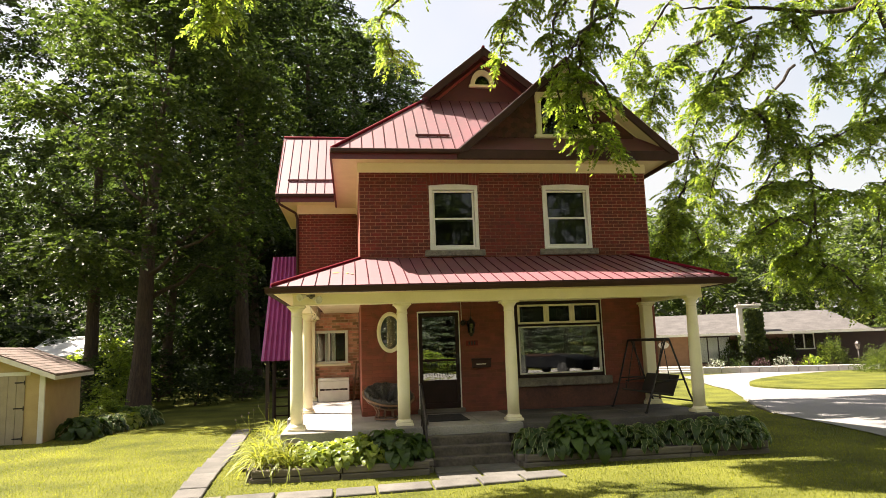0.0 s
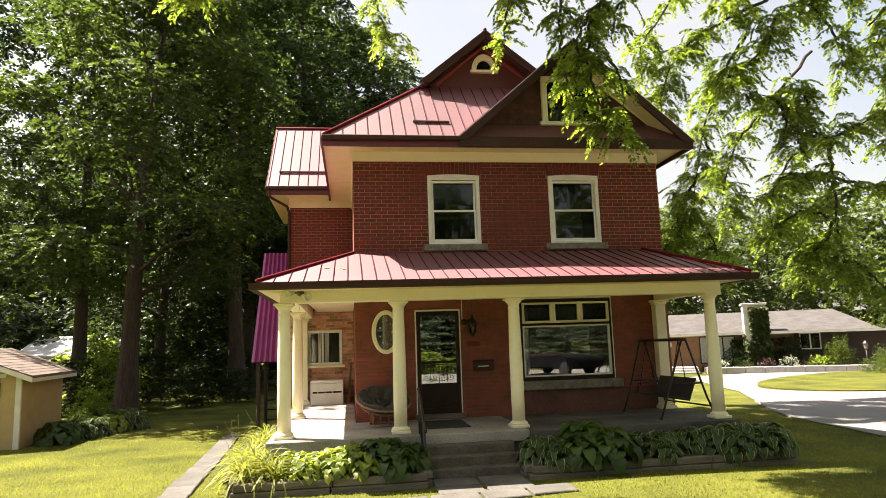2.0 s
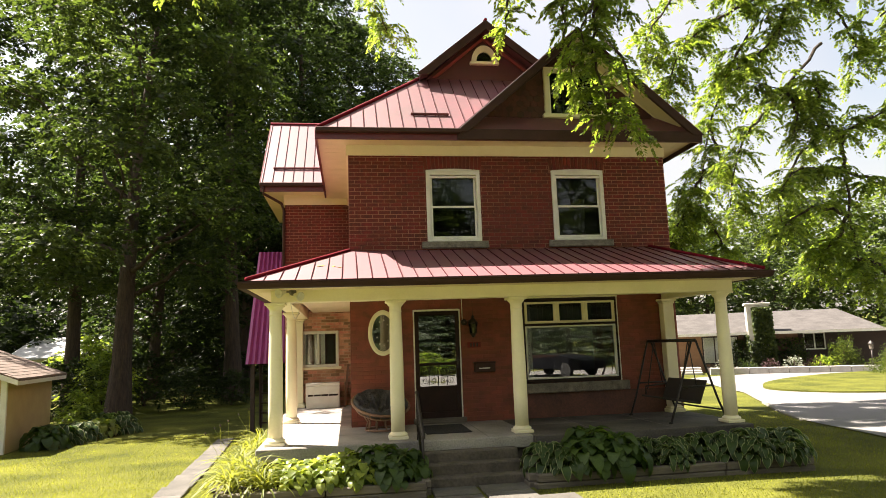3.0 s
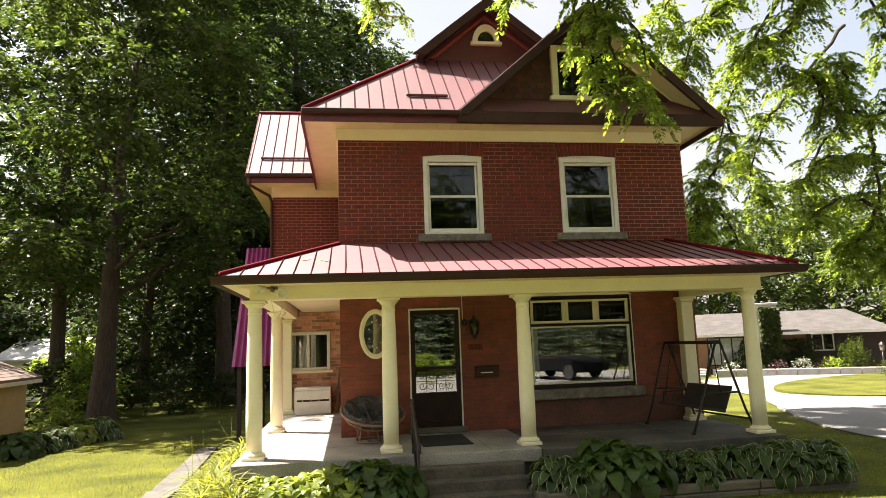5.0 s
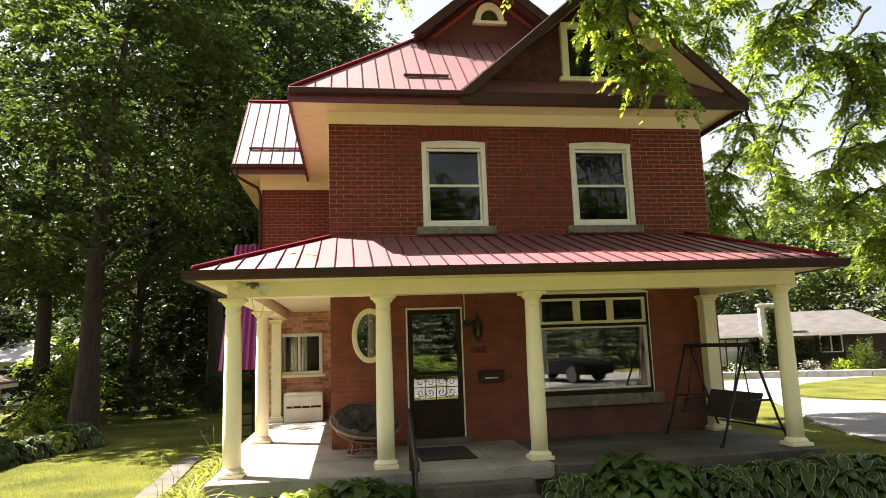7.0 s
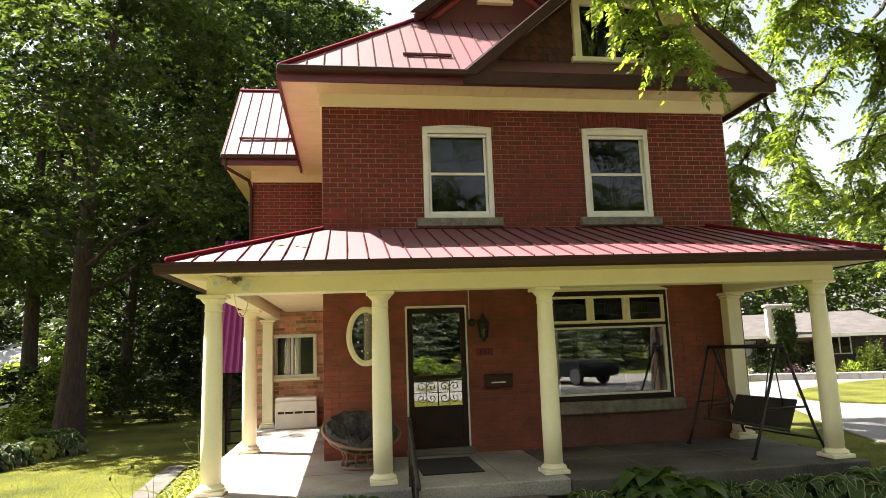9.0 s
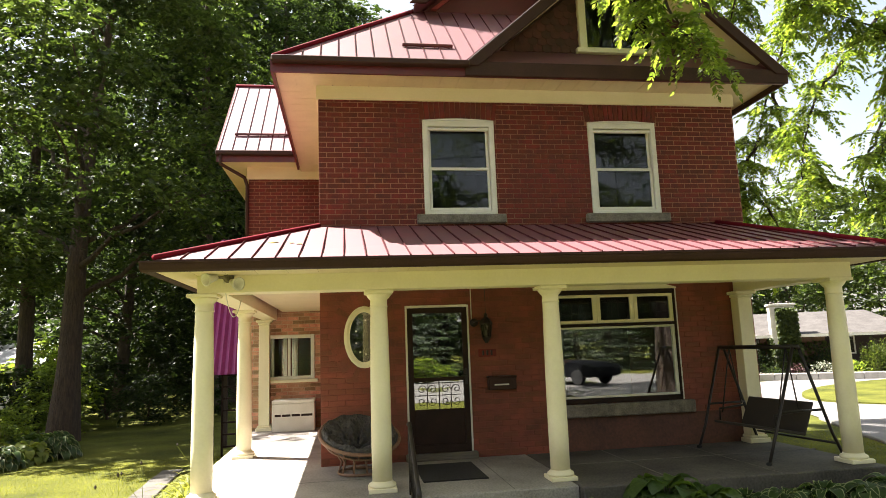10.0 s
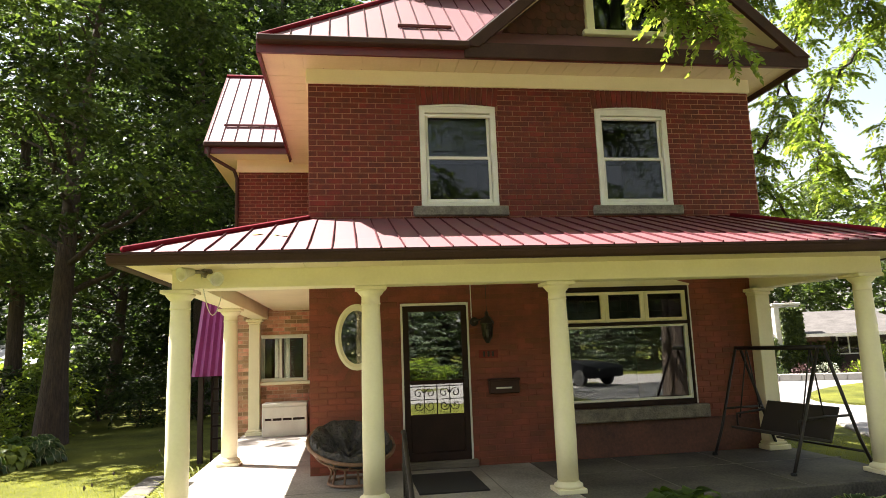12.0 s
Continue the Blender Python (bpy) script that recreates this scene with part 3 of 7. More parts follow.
part("wing_soffit", boxes((-2.03, XL - 0.035, 14.45, 14.85, 5.72, 5.75), (-2.03, -1.53, 14.85, 18.4, 5.72, 5.75)), SOFFIT, house)
part("wing_gutter", boxes((-2.07, -0.585, 14.33, 14.44, 5.83, 5.915)), BROWN, house, bevel=0.012)
part("wing_fascia", boxes((-2.06, -0.585, 14.425, 14.45, 5.71, 5.9)), MAROON, house)
bm = bmesh.new()
prism(bm, [(-2.075, 14.40, 5.90), (-2.075, 16.6, 8.1), (-2.075, 16.6, 7.92), (-2.075, 14.58, 5.90)], (0.03, 0, 0))
part("wing_rake", bm, MAROON, house)
tube_part("downpipe", [(-1.98, 14.38, 5.84), (-1.98, 14.40, 5.66), (-1.60, 14.80, 5.50), (-1.55, 14.84, 5.35), (-1.55, 14.84, 3.4)], 0.035, BROWN, house, "dark brown downpipe")


# ---- windows and door ----
def sash_window(x0, x1, z0, z1):
    win = part("window", framed(x0, x1, z0, z1, FY - 0.02, FY + 0.1, 0.075, 0.075, 0.085, 0.05), WHITE, house, "white-framed double-hung sash window", bevel=0.008)
    a, b, c, d = x0 + 0.08, x1 - 0.08, z0 + 0.055, z1 - 0.09
    mid = (c + d) / 2 - 0.02
    for n, lo, hi, y in (("upper_sash", mid, d, FY + 0.045), ("lower_sash", c, mid + 0.04, FY + 0.015)):
        part(n, framed(a, b, lo, hi, y, y + 0.028, 0.035, 0.035, 0.04, 0.045), WHITE, win, bevel=0.004)
    part("pane", boxes((a + 0.03, b - 0.03, FY + 0.062, FY + 0.066, mid, d - 0.03)), GLASS, win)
    part("pane", boxes((a + 0.03, b - 0.03, FY + 0.028, FY + 0.032, c + 0.03, mid)), GLASS, win)
    part("storm_bar", boxes((x0 + 0.075, x1 - 0.075, FY - 0.012, FY + 0.006, z1 - 0.14, z1 - 0.10)), WHITE, win, bevel=0.004)
    bm = bmesh.new()
    prism(bm, [(x0, FY - 0.022, z1 + 0.001)] + [(x0 + (x1 - x0) * k / 10, FY - 0.022, z1 + 0.004 + 0.026 * math.sin(math.pi * k / 10)) for k in range(11)] + [(x1, FY - 0.022, z1 + 0.001)], (0, 0.04, 0))
    part("arched_head", bm, WHITE, win)
    part("sill", boxes((x0 - 0.11, x1 + 0.11, FY - 0.07, FY + 0.12, z0 - 0.125, z0 - 0.004)), STONE, win, "rough grey stone sill", bevel=0.012)
    return win


for u in (U1, U2):
    sash_window(*u)
part("blind", boxes((U1[0] + 0.1, U1[1] - 0.1, FY + 0.16, FY + 0.165, 4.45, 5.15)), CURTAIN, house, "pale half-drawn blind")

big = part("picture_window", framed(3.05, 4.855, 1.27, 2.78, FY - 0.03, FY + 0.1, 0.06, 0.026, 0.05, 0.06), DARK_DOOR, house, "large picture window with three small lights above", bevel=0.006)
part("transom_bar", boxes((3.111, 4.829, FY - 0.03, FY + 0.06, 2.285, 2.325)), DARK_DOOR, big, bevel=0.006)
part("inner_frame", framed(3.111, 4.829, 1.336, 2.284, FY, FY + 0.05, 0.035, 0.045, 0.03, 0.03), WHITE, big, bevel=0.004)
for a, b in ((3.111, 3.715), (3.717, 4.253), (4.255, 4.829)):
    part("transom_frame", framed(a, b, 2.326, 2.719, FY, FY + 0.05, 0.055, 0.055, 0.04, 0.045), CREAM, big, bevel=0.004)
part("pane", boxes((3.14, 4.79, FY + 0.022, FY + 0.026, 1.36, 2.26)), GLASS_DEEP, big)
for a, b in ((3.166, 3.66), (3.772, 4.198), (4.31, 4.774)):
    part("pane", boxes((a, b, FY + 0.022, FY + 0.026, 2.37, 2.68)), GLASS, big)
    part("leading", boxes((a + 0.05, b - 0.05, FY + 0.016, FY + 0.021, 2.6, 2.605), (a + 0.05, b - 0.05, FY + 0.016, FY + 0.021, 2.46, 2.465), ((a + b) / 2 - 0.05, (a + b) / 2 - 0.045, FY + 0.016, FY + 0.021, 2.42, 2.66), ((a + b) / 2 + 0.045, (a + b) / 2 + 0.05, FY + 0.016, FY + 0.021, 2.42, 2.66)), BLACK_IRON, big)
part("white_edge", boxes((4.857, 4.88, FY - 0.012, FY + 0.01, 1.27, 2.80)), WHITE, big)
bm = bmesh.new()
prism(bm, [(3.03, FY - 0.022, 2.783), (4.89, FY - 0.022, 2.783), (4.89, FY - 0.022, 2.80), (4.70, FY - 0.022, 2.852), (3.22, FY - 0.022, 2.852), (3.03, FY - 0.022, 2.80)], (0, 0.02, 0))
part("arched_head", bm, CREAM, big, "shallow cream head board")
part("apron_panel", boxes((2.95, 6.025, FY - 0.012, FY + 0.02, 0.672, 1.095)), material("grimy brown parging", (0.16, 0.066, 0.045), (0.075, 0.036, 0.028), 0.9, scale=3, fine=30, bump=0.5, depth=0.008), big, "grimy brown parged panel")
part("sill", boxes((2.98, 4.99, FY - 0.10, FY + 0.05, 1.10, 1.265)), STONE, big, "rough-faced grey stone sill", bevel=0.015)
for side, folds, seed in (((3.14, 3.27), 14, 1),):
    bm = bmesh.new()
    a, b = side
    rows_ = []
    for z, lo, hi in ((2.69, 0.25, 0.85), (2.35, 0.05, 1.0), (2.05, 0.0, 0.95), (1.96, 0.12, 0.85), (1.93, 0.12, 0.85), (1.7, 0.0, 0.95), (1.3, -0.15, 1.0), (1.0, -0.2, 1.0)):
        rows_.append([bm.verts.new((a + (b - a) * (lo + (hi - lo) * i / folds), FY + 0.15 + 0.022 * math.sin(i * 1.45 + seed + z), z)) for i in range(folds + 1)])
    for p_, q_ in zip(rows_, rows_[1:]):
        for i in range(folds):
            bm.faces.new((p_[i], p_[i + 1], q_[i + 1], q_[i]))
    part("curtain", bm, DRAPE, big, "pale tied-back curtain", smooth=True)

door = part("front_door", framed(1.115, 1.905, 0.76, 2.60, FY - 0.03, FY + 0.03, 0.07, 0.07, 0.07, 0.10), DARK_DOOR, house, "dark storm door with mirror-like glass and scrolled grille", bevel=0.006)
part("mid_rail", boxes((1.186, 1.834, FY - 0.02, FY + 0.02, 1.655, 1.70)), DARK_DOOR, door, bevel=0.006)
part("kick_panel", boxes((1.186, 1.834, FY - 0.02, FY + 0.02, 0.861, 1.30)), DARK_DOOR, door, bevel=0.006)
part("upper_glass", boxes((1.18, 1.84, FY - 0.002, FY + 0.003, 1.69, 2.54)), GLASS_DOOR, door)
part("lower_glass", boxes((1.18, 1.84, FY - 0.002, FY + 0.003, 1.295, 1.665)), GLASS_DOOR, door)
for sx in (-1, 1):
    for flip in (-1, 1):
        for off, turn in ((0.085, 1), (0.225, -1)):
            pts = []
            for k in range(16):
                a_, r_ = k * 0.52, 0.062 * (1 - k / 19)
                pts.append((1.51 + sx * (off + turn * r_ * math.cos(a_)), FY - 0.012, 1.475 + flip * (0.075 + r_ * math.sin(a_))))
            tube_part("scroll", pts, 0.0045, BLACK_IRON, door, sides=5)
    tube_part("grille_bar", [(1.51 + sx * 0.155, FY - 0.012, 1.31), (1.51 + sx * 0.155, FY - 0.012, 1.655)], 0.004, BLACK_IRON, door, sides=5)
tube_part("grille_bar", [(1.19, FY - 0.012, 1.475), (1.83, FY - 0.012, 1.475)], 0.004, BLACK_IRON, door, sides=5)
tube_part("grille_bar", [(1.51, FY - 0.012, 1.30), (1.51, FY - 0.012, 1.66)], 0.006, BLACK_IRON, door, sides=5)
tube_part("grille_bar", [(1.19, FY - 0.012, 1.63), (1.83, FY - 0.012, 1.63)], 0.005, BLACK_IRON, door, sides=5)
handle = part("handle", boxes((1.845, 1.885, FY - 0.05, FY - 0.028, 1.60, 1.80)), BLACK_IRON, door, bevel=0.006)
tube_part("lever", [(1.865, FY - 0.05, 1.72), (1.865, FY - 0.09, 1.72), (1.80, FY - 0.09, 1.715)], 0.010, BLACK_IRON, handle)
part("door_casing", boxes((1.09, 1.113, FY - 0.02, FY + 0.05, 0.76, 2.63), (1.907, 1.93, FY - 0.02, FY + 0.05, 0.76, 2.63), (1.113, 1.907, FY - 0.02, FY + 0.05, 2.605, 2.635)), WHITE, house)
part("threshold", boxes((1.06, 1.98, FY - 0.09, FY + 0.1, 0.67, 0.757)), TIMBER, house, bevel=0.01)

ov = bmesh.new()
hoops = []
for k in range(48):
    t = k * math.tau / 48
    hoops.append([ov.verts.new((cx + (OVAL[2] + e) * math.cos(t), FY + y, cz + (OVAL[3] + e) * math.sin(t))) for e, y in ((-0.06, 0.03), (-0.06, -0.022), (-0.02, -0.034), (0.015, -0.026), (0.015, 0.03))])
for k in range(48):
    for i in range(5):
        ov.faces.new((hoops[k][i], hoops[k][(i + 1) % 5], hoops[(k + 1) % 48][(i + 1) % 5], hoops[(k + 1) % 48][i]))
oval = part("oval_window", ov, CREAM, house, "small oval window in a cream frame")
ov = bmesh.new()
prism(ov, [(cx + (OVAL[2] - 0.055) * math.cos(k * math.tau / 40), FY + 0.0, cz + (OVAL[3] - 0.055) * math.sin(k * math.tau / 40)) for k in range(40)], (0, 0.004, 0))
part("leaded_pane", ov, GLASS_DEEP, oval)
for k in range(9):
    a = k * math.tau / 9
    bm = bmesh.new()
    lathe(bm, [(0.004, -0.004), (0.014, 0), (0.004, 0.004)], 8)
    ob = part("bevelled_jewel", bm, WHITE, oval)
    ob.matrix_basis = pose(cx + 0.11 * math.cos(a), FY - 0.006, cz + 0.22 * math.sin(a), 90)

ww = part("slider_window", boxes((-1.23, -1.16, 14.84, 14.95, 1.58, 2.42), (-0.35, -0.28, 14.84, 14.95, 1.58, 2.42), (-1.16, -0.35, 14.84, 14.95, 2.35, 2.42), (-1.16, -0.35, 14.84, 14.95, 1.58, 1.64), (-0.78, -0.73, 14.86, 14.93, 1.64, 2.35)), WHITE, house, "cream-framed sliding window with pale curtains", bevel=0.006)
part("pane", boxes((-1.16, -0.78, 14.90, 14.905, 1.64, 2.35)), CLEAR, ww)
part("pane", boxes((-0.73, -0.35, 14.90, 14.905, 1.64, 2.35)), CLEAR, ww)
for a, b in ((-1.16, -1.04), (-0.87, -0.80), (-0.71, -0.60)):
    bm = bmesh.new()
    lo, hi = ([bm.verts.new((a + (b - a) * i / 16, 14.965 + 0.018 * math.sin(i * 1.5), z)) for i in range(17)] for z in (1.5, 2.42))
    for i in range(16):
        bm.faces.new((lo[i], lo[i + 1], hi[i + 1], hi[i]))
    part("curtain", bm, DRAPE, ww, smooth=True)
part("sill", boxes((-1.29, -0.22, 14.78, 14.9, 1.52, 1.578)), CREAM, ww, bevel=0.008)

gw = part("gable_window", boxes((3.69, 3.80, 10.34, 10.46, 6.20, 7.16), (4.80, 4.90, 10.34, 10.46, 6.20, 7.16), (3.80, 4.80, 10.34, 10.46, 7.06, 7.16), (3.64, 4.95, 10.32, 10.46, 6.16, 6.235), (4.27, 4.33, 10.36, 10.45, 6.235, 7.06)), CREAM, house, "cream-framed attic window", bevel=0.006)
part("pane", boxes((3.80, 4.27, 10.395, 10.398, 6.235, 7.06)), GLASS, gw)
part("pane", boxes((4.33, 4.80, 10.395, 10.398, 6.235, 7.06)), GLASS, gw)
# dark sheet behind the panes stands in for the unlit attic
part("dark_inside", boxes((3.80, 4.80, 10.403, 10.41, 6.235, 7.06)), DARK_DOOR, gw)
part("curtain", boxes((4.05, 4.2, 10.399, 10.402, 6.3, 7.0)), CURTAIN, gw)

# ---- porch ----
PZ0, PZ1, PL, PR = 2.99, 3.70, -1.43, 6.28
roof_slope("porch_roof_front", [(PL, 8.3, PZ0), (PR, 8.3, PZ0), (5.6, FY, PZ1), (0.0, FY, PZ1)], 0.2157, house, phase=0.115)
roof_slope("porch_roof_left", [(PL, 8.3, PZ0), (PL, 14.88, PZ0), (0.0, 14.88, PZ1), (0.0, FY, PZ1)], 0.236, house)
roof_slope("porch_roof_right", [(PR, 8.3, PZ0), (PR, 10.9, PZ0), (6.04, 10.9, 3.36), (5.6, FY, PZ1)], 0.236, house, ribs=False)
cap("hip_cap", (PL, 8.3, PZ0), (0.0, FY, PZ1), 0.03, RIDGE, house)
cap("hip_cap", (PR, 8.3, PZ0), (5.6, FY, PZ1), 0.03, RIDGE, house)
gut = [(8.30, 2.87), (8.255, 2.87), (8.23, 2.885), (8.205, 2.925), (8.20, 2.945), (8.185, 2.95), (8.185, 2.965), (8.30, 2.965)]
bm = bmesh.new()
prism(bm, [(PL - 0.1, y, z) for y, z in gut], (PR - PL + 0.19, 0, 0))
part("porch_gutter", bm, BROWN, house, "dark brown porch gutter")
part("porch_gutter", boxes((PL - 0.1, PL, 8.305, 14.8, 2.87, 2.965)), BROWN, house, bevel=0.01)
part("porch_gutter", boxes((PR, PR + 0.09, 8.305, 10.9, 2.87, 2.965)), BROWN, house, bevel=0.01)
part("drip_edge", boxes((PL, PR, 8.295, 8.32, 2.96, 2.985)), BROWN, house)
boarded("porch_soffit", PL, PR, 8.305, 8.76, 2.882, "y", 0.3, SOFFIT, house)
boarded("porch_soffit", PL, -1.15, 8.76, 14.85, 2.882, "x", 0.3, SOFFIT, house)
boarded("porch_soffit", 6.02, PR, 8.76, 10.9, 2.882, "x", 0.3, SOFFIT, house)
boarded("porch_ceiling", -0.88, 5.75, 9.03, FY - 0.002, 2.86, "x", 0.09, SOFFIT, house)
boarded("porch_ceiling", -0.88, -0.002, FY, 14.87, 2.86, "x", 0.09, SOFFIT, house)
part("porch_beam", boxes((-1.14, 6.02, 8.76, 9.02, 2.705, 2.945)), CREAM, house, bevel=0.006)
bm = bmesh.new()
prism(bm, [(-1.14, 9.022, 2.705), (-0.88, 9.022, 2.705), (-0.98, 14.87, 2.705), (-1.24, 14.87, 2.705)], (0, 0, 0.24))
part("porch_beam", bm, CREAM, house)
part("porch_beam", boxes((5.76, 6.02, 9.022, FY, 2.705, 2.945)), CREAM, house)
part("porch_floor", boxes((-1.32, 2.62, 8.51, FY + 0.2, 0.50, FLOOR), (-1.42, 0.0, FY + 0.2, 14.89, 0.50, FLOOR)), CONCRETE, house, "worn grey concrete porch floor", bevel=0.012)
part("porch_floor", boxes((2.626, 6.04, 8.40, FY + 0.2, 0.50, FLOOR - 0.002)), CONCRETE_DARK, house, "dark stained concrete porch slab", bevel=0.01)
JOINT_LINE = material("pale joint cement", (0.22, 0.20, 0.17), (0.10, 0.09, 0.08), 0.95, scale=6, fine=50, bump=0.4, depth=0.004)
for jx0, jx1, jy0, jy1 in ((3.62, 3.634, 8.42, 10.44), (4.78, 4.79, 8.42, 10.44), (2.64, 6.1, 9.62, 9.632), (1.96, 1.97, 8.55, 10.38), (-1.3, 0.9, 9.55, 9.562), (-1.38, -0.02, 11.6, 11.612), (-1.38, -0.02, 13.2, 13.212)):
    part("slab_joint", boxes((jx0, jx1, jy0, jy1, FLOOR - 0.02, FLOOR + 0.0015)), JOINT_LINE, house)
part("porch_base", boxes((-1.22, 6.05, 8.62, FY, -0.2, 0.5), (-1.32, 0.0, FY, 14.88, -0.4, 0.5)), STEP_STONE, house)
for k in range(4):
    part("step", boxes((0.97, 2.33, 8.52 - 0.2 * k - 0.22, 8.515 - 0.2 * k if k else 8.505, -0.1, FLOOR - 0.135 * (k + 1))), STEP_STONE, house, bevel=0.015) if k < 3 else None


def column(x, y):
    z0, h = FLOOR, 2.705 - FLOOR

    def turned(profile):
        b = bmesh.new()
        lathe(b, profile, 28, (x, y, z0))
        return b

    col = part("column", turned([(0.102, 0.09), (0.105, 0.5), (0.102, 1.1), (0.094, 1.6), (0.087, h - 0.16), (0.087, h - 0.11)]), CREAM, house, smooth=True)
    part("base", turned([(0.135, 0.045), (0.142, 0.06), (0.135, 0.078), (0.115, 0.086), (0.105, 0.105)]), CREAM, col, smooth=True)
    part("plinth", boxes((x - 0.142, x + 0.142, y - 0.142, y + 0.142, z0, z0 + 0.045)), CREAM, col, bevel=0.006)
    part("capital", turned([(0.090, h - 0.18), (0.098, h - 0.17), (0.090, h - 0.16), (0.089, h - 0.10), (0.104, h - 0.085), (0.128, h - 0.055), (0.140, h - 0.035)]), CREAM, col, smooth=True)
    part("abacus", boxes((x - 0.15, x + 0.15, y - 0.15, y + 0.15, z0 + h - 0.037, z0 + h - 0.001)), CREAM, col, bevel=0.006)
    return col


for cxy in ((-1.09, 8.89), (0.675, 8.89), (2.545, 8.86), (5.865, 8.71), (-1.10, 11.65)):
    column(*cxy)


def pilaster(x, y, w):
    """A flat half-pier against the wall, with its own base and cap mouldings."""
    h = 2.705
    pier = part("pilaster", boxes((x - w / 2, x + w / 2, y - 0.08, y + 0.10, FLOOR + 0.10, h - 0.09)), CREAM, house, bevel=0.006)
    part("pilaster_base", boxes((x - w / 2 - 0.05, x + w / 2 + 0.05, y - 0.13, y + 0.10, FLOOR, FLOOR + 0.06)), CREAM, pier, bevel=0.008)
    part("base_moulding", boxes((x - w / 2 - 0.025, x + w / 2 + 0.025, y - 0.105, y + 0.10, FLOOR + 0.061, FLOOR + 0.099)), CREAM, pier, bevel=0.012)
    part("neck_moulding", boxes((x - w / 2 - 0.02, x + w / 2 + 0.02, y - 0.10, y + 0.10, h - 0.089, h - 0.045)), CREAM, pier, bevel=0.012)
    part("pilaster_cap", boxes((x - w / 2 - 0.05, x + w / 2 + 0.05, y - 0.13, y + 0.10, h - 0.044, h - 0.001)), CREAM, pier, bevel=0.008)
    return pier


# the porch front runs out a little from the wall towards the street
for ob in [o for o in house.children_recursive if o.name.split(".")[0] in ("porch_roof_front", "porch_roof_right", "porch_gutter", "drip_edge", "porch_soffit", "porch_beam") or (o.parent and o.parent.name.startswith("porch_roof"))] + [o for o in house.children if o.name.startswith("hip_cap") and o.data.vertices[0].co.y < 9]:
    for v in ob.data.vertices:
        v.co.y -= 0.17 * max(0.0, (v.co.x + 1.1) / 7.0) * min(max((FY - v.co.y) / 1.6, 0.0), 1.0)

pilaster(-1.2, 14.76, 0.19)
pilaster(5.78, 10.37, 0.2)


# ---- trees ----
def leaf_cloud(name, pos, way, size, mat, parent, rng, slim=0.5, label="", kind="stuff", lift=None):
    """Many small folded leaves, each a pair of triangles, at pos, pointing along way."""
    n = len(pos)
    way = way / np.maximum(np.linalg.norm(way, axis=1, keepdims=True), 1e-6)
    side = np.cross(way, rng.normal(size=(n, 3)) * np.array([0.6, 0.6, 0.6]) + np.array([0, 0, 1.0]) if lift is None else lift)
    side /= np.maximum(np.linalg.norm(side, axis=1, keepdims=True), 1e-6)
    up = np.cross(side, way)
    s = (size * rng.uniform(0.65, 1.3, n))[:, None]
    v = np.empty((n, 4, 3))
    v[:, 0] = pos
    v[:, 1] = pos + way * s * 0.5 + side * s * slim * 0.5 + up * s * 0.07
    v[:, 2] = pos + way * s
    v[:, 3] = pos + way * s * 0.5 - side * s * slim * 0.5 + up * s * 0.07
    idx = np.arange(n)[:, None] * 4
    f = np.concatenate([idx + np.array([[0, 1, 2]]), idx + np.array([[0, 2, 3]])], axis=0)
    me = bpy.data.meshes.new(name)
    me.vertices.add(n * 4)
    me.vertices.foreach_set("co", v.reshape(-1))
    me.loops.add(f.size)
    me.loops.foreach_set("vertex_index", f.reshape(-1))
    me.polygons.add(len(f))
    me.polygons.foreach_set("loop_start", np.arange(len(f)) * 3)
    me.update()
    me.validate()
    me.materials.append(mat)
    ob = new(name, me)
    if parent:
        ob.parent = parent
    return tagged(ob, label, kind=kind)


def limb_points(a, b, rng, sag=0.08, n=5):
    a, b = np.array(a, float), np.array(b, float)
    d = np.linalg.norm(b - a)
    out = []
    for i in range(n + 1):
        t = i / n
        p = a + (b - a) * t + np.array([0, 0, d * sag * math.sin(math.pi * t)])
        if 0 < i < n:
            p += rng.normal(size=3) * d * 0.03
        out.append(tuple(p))
    return out


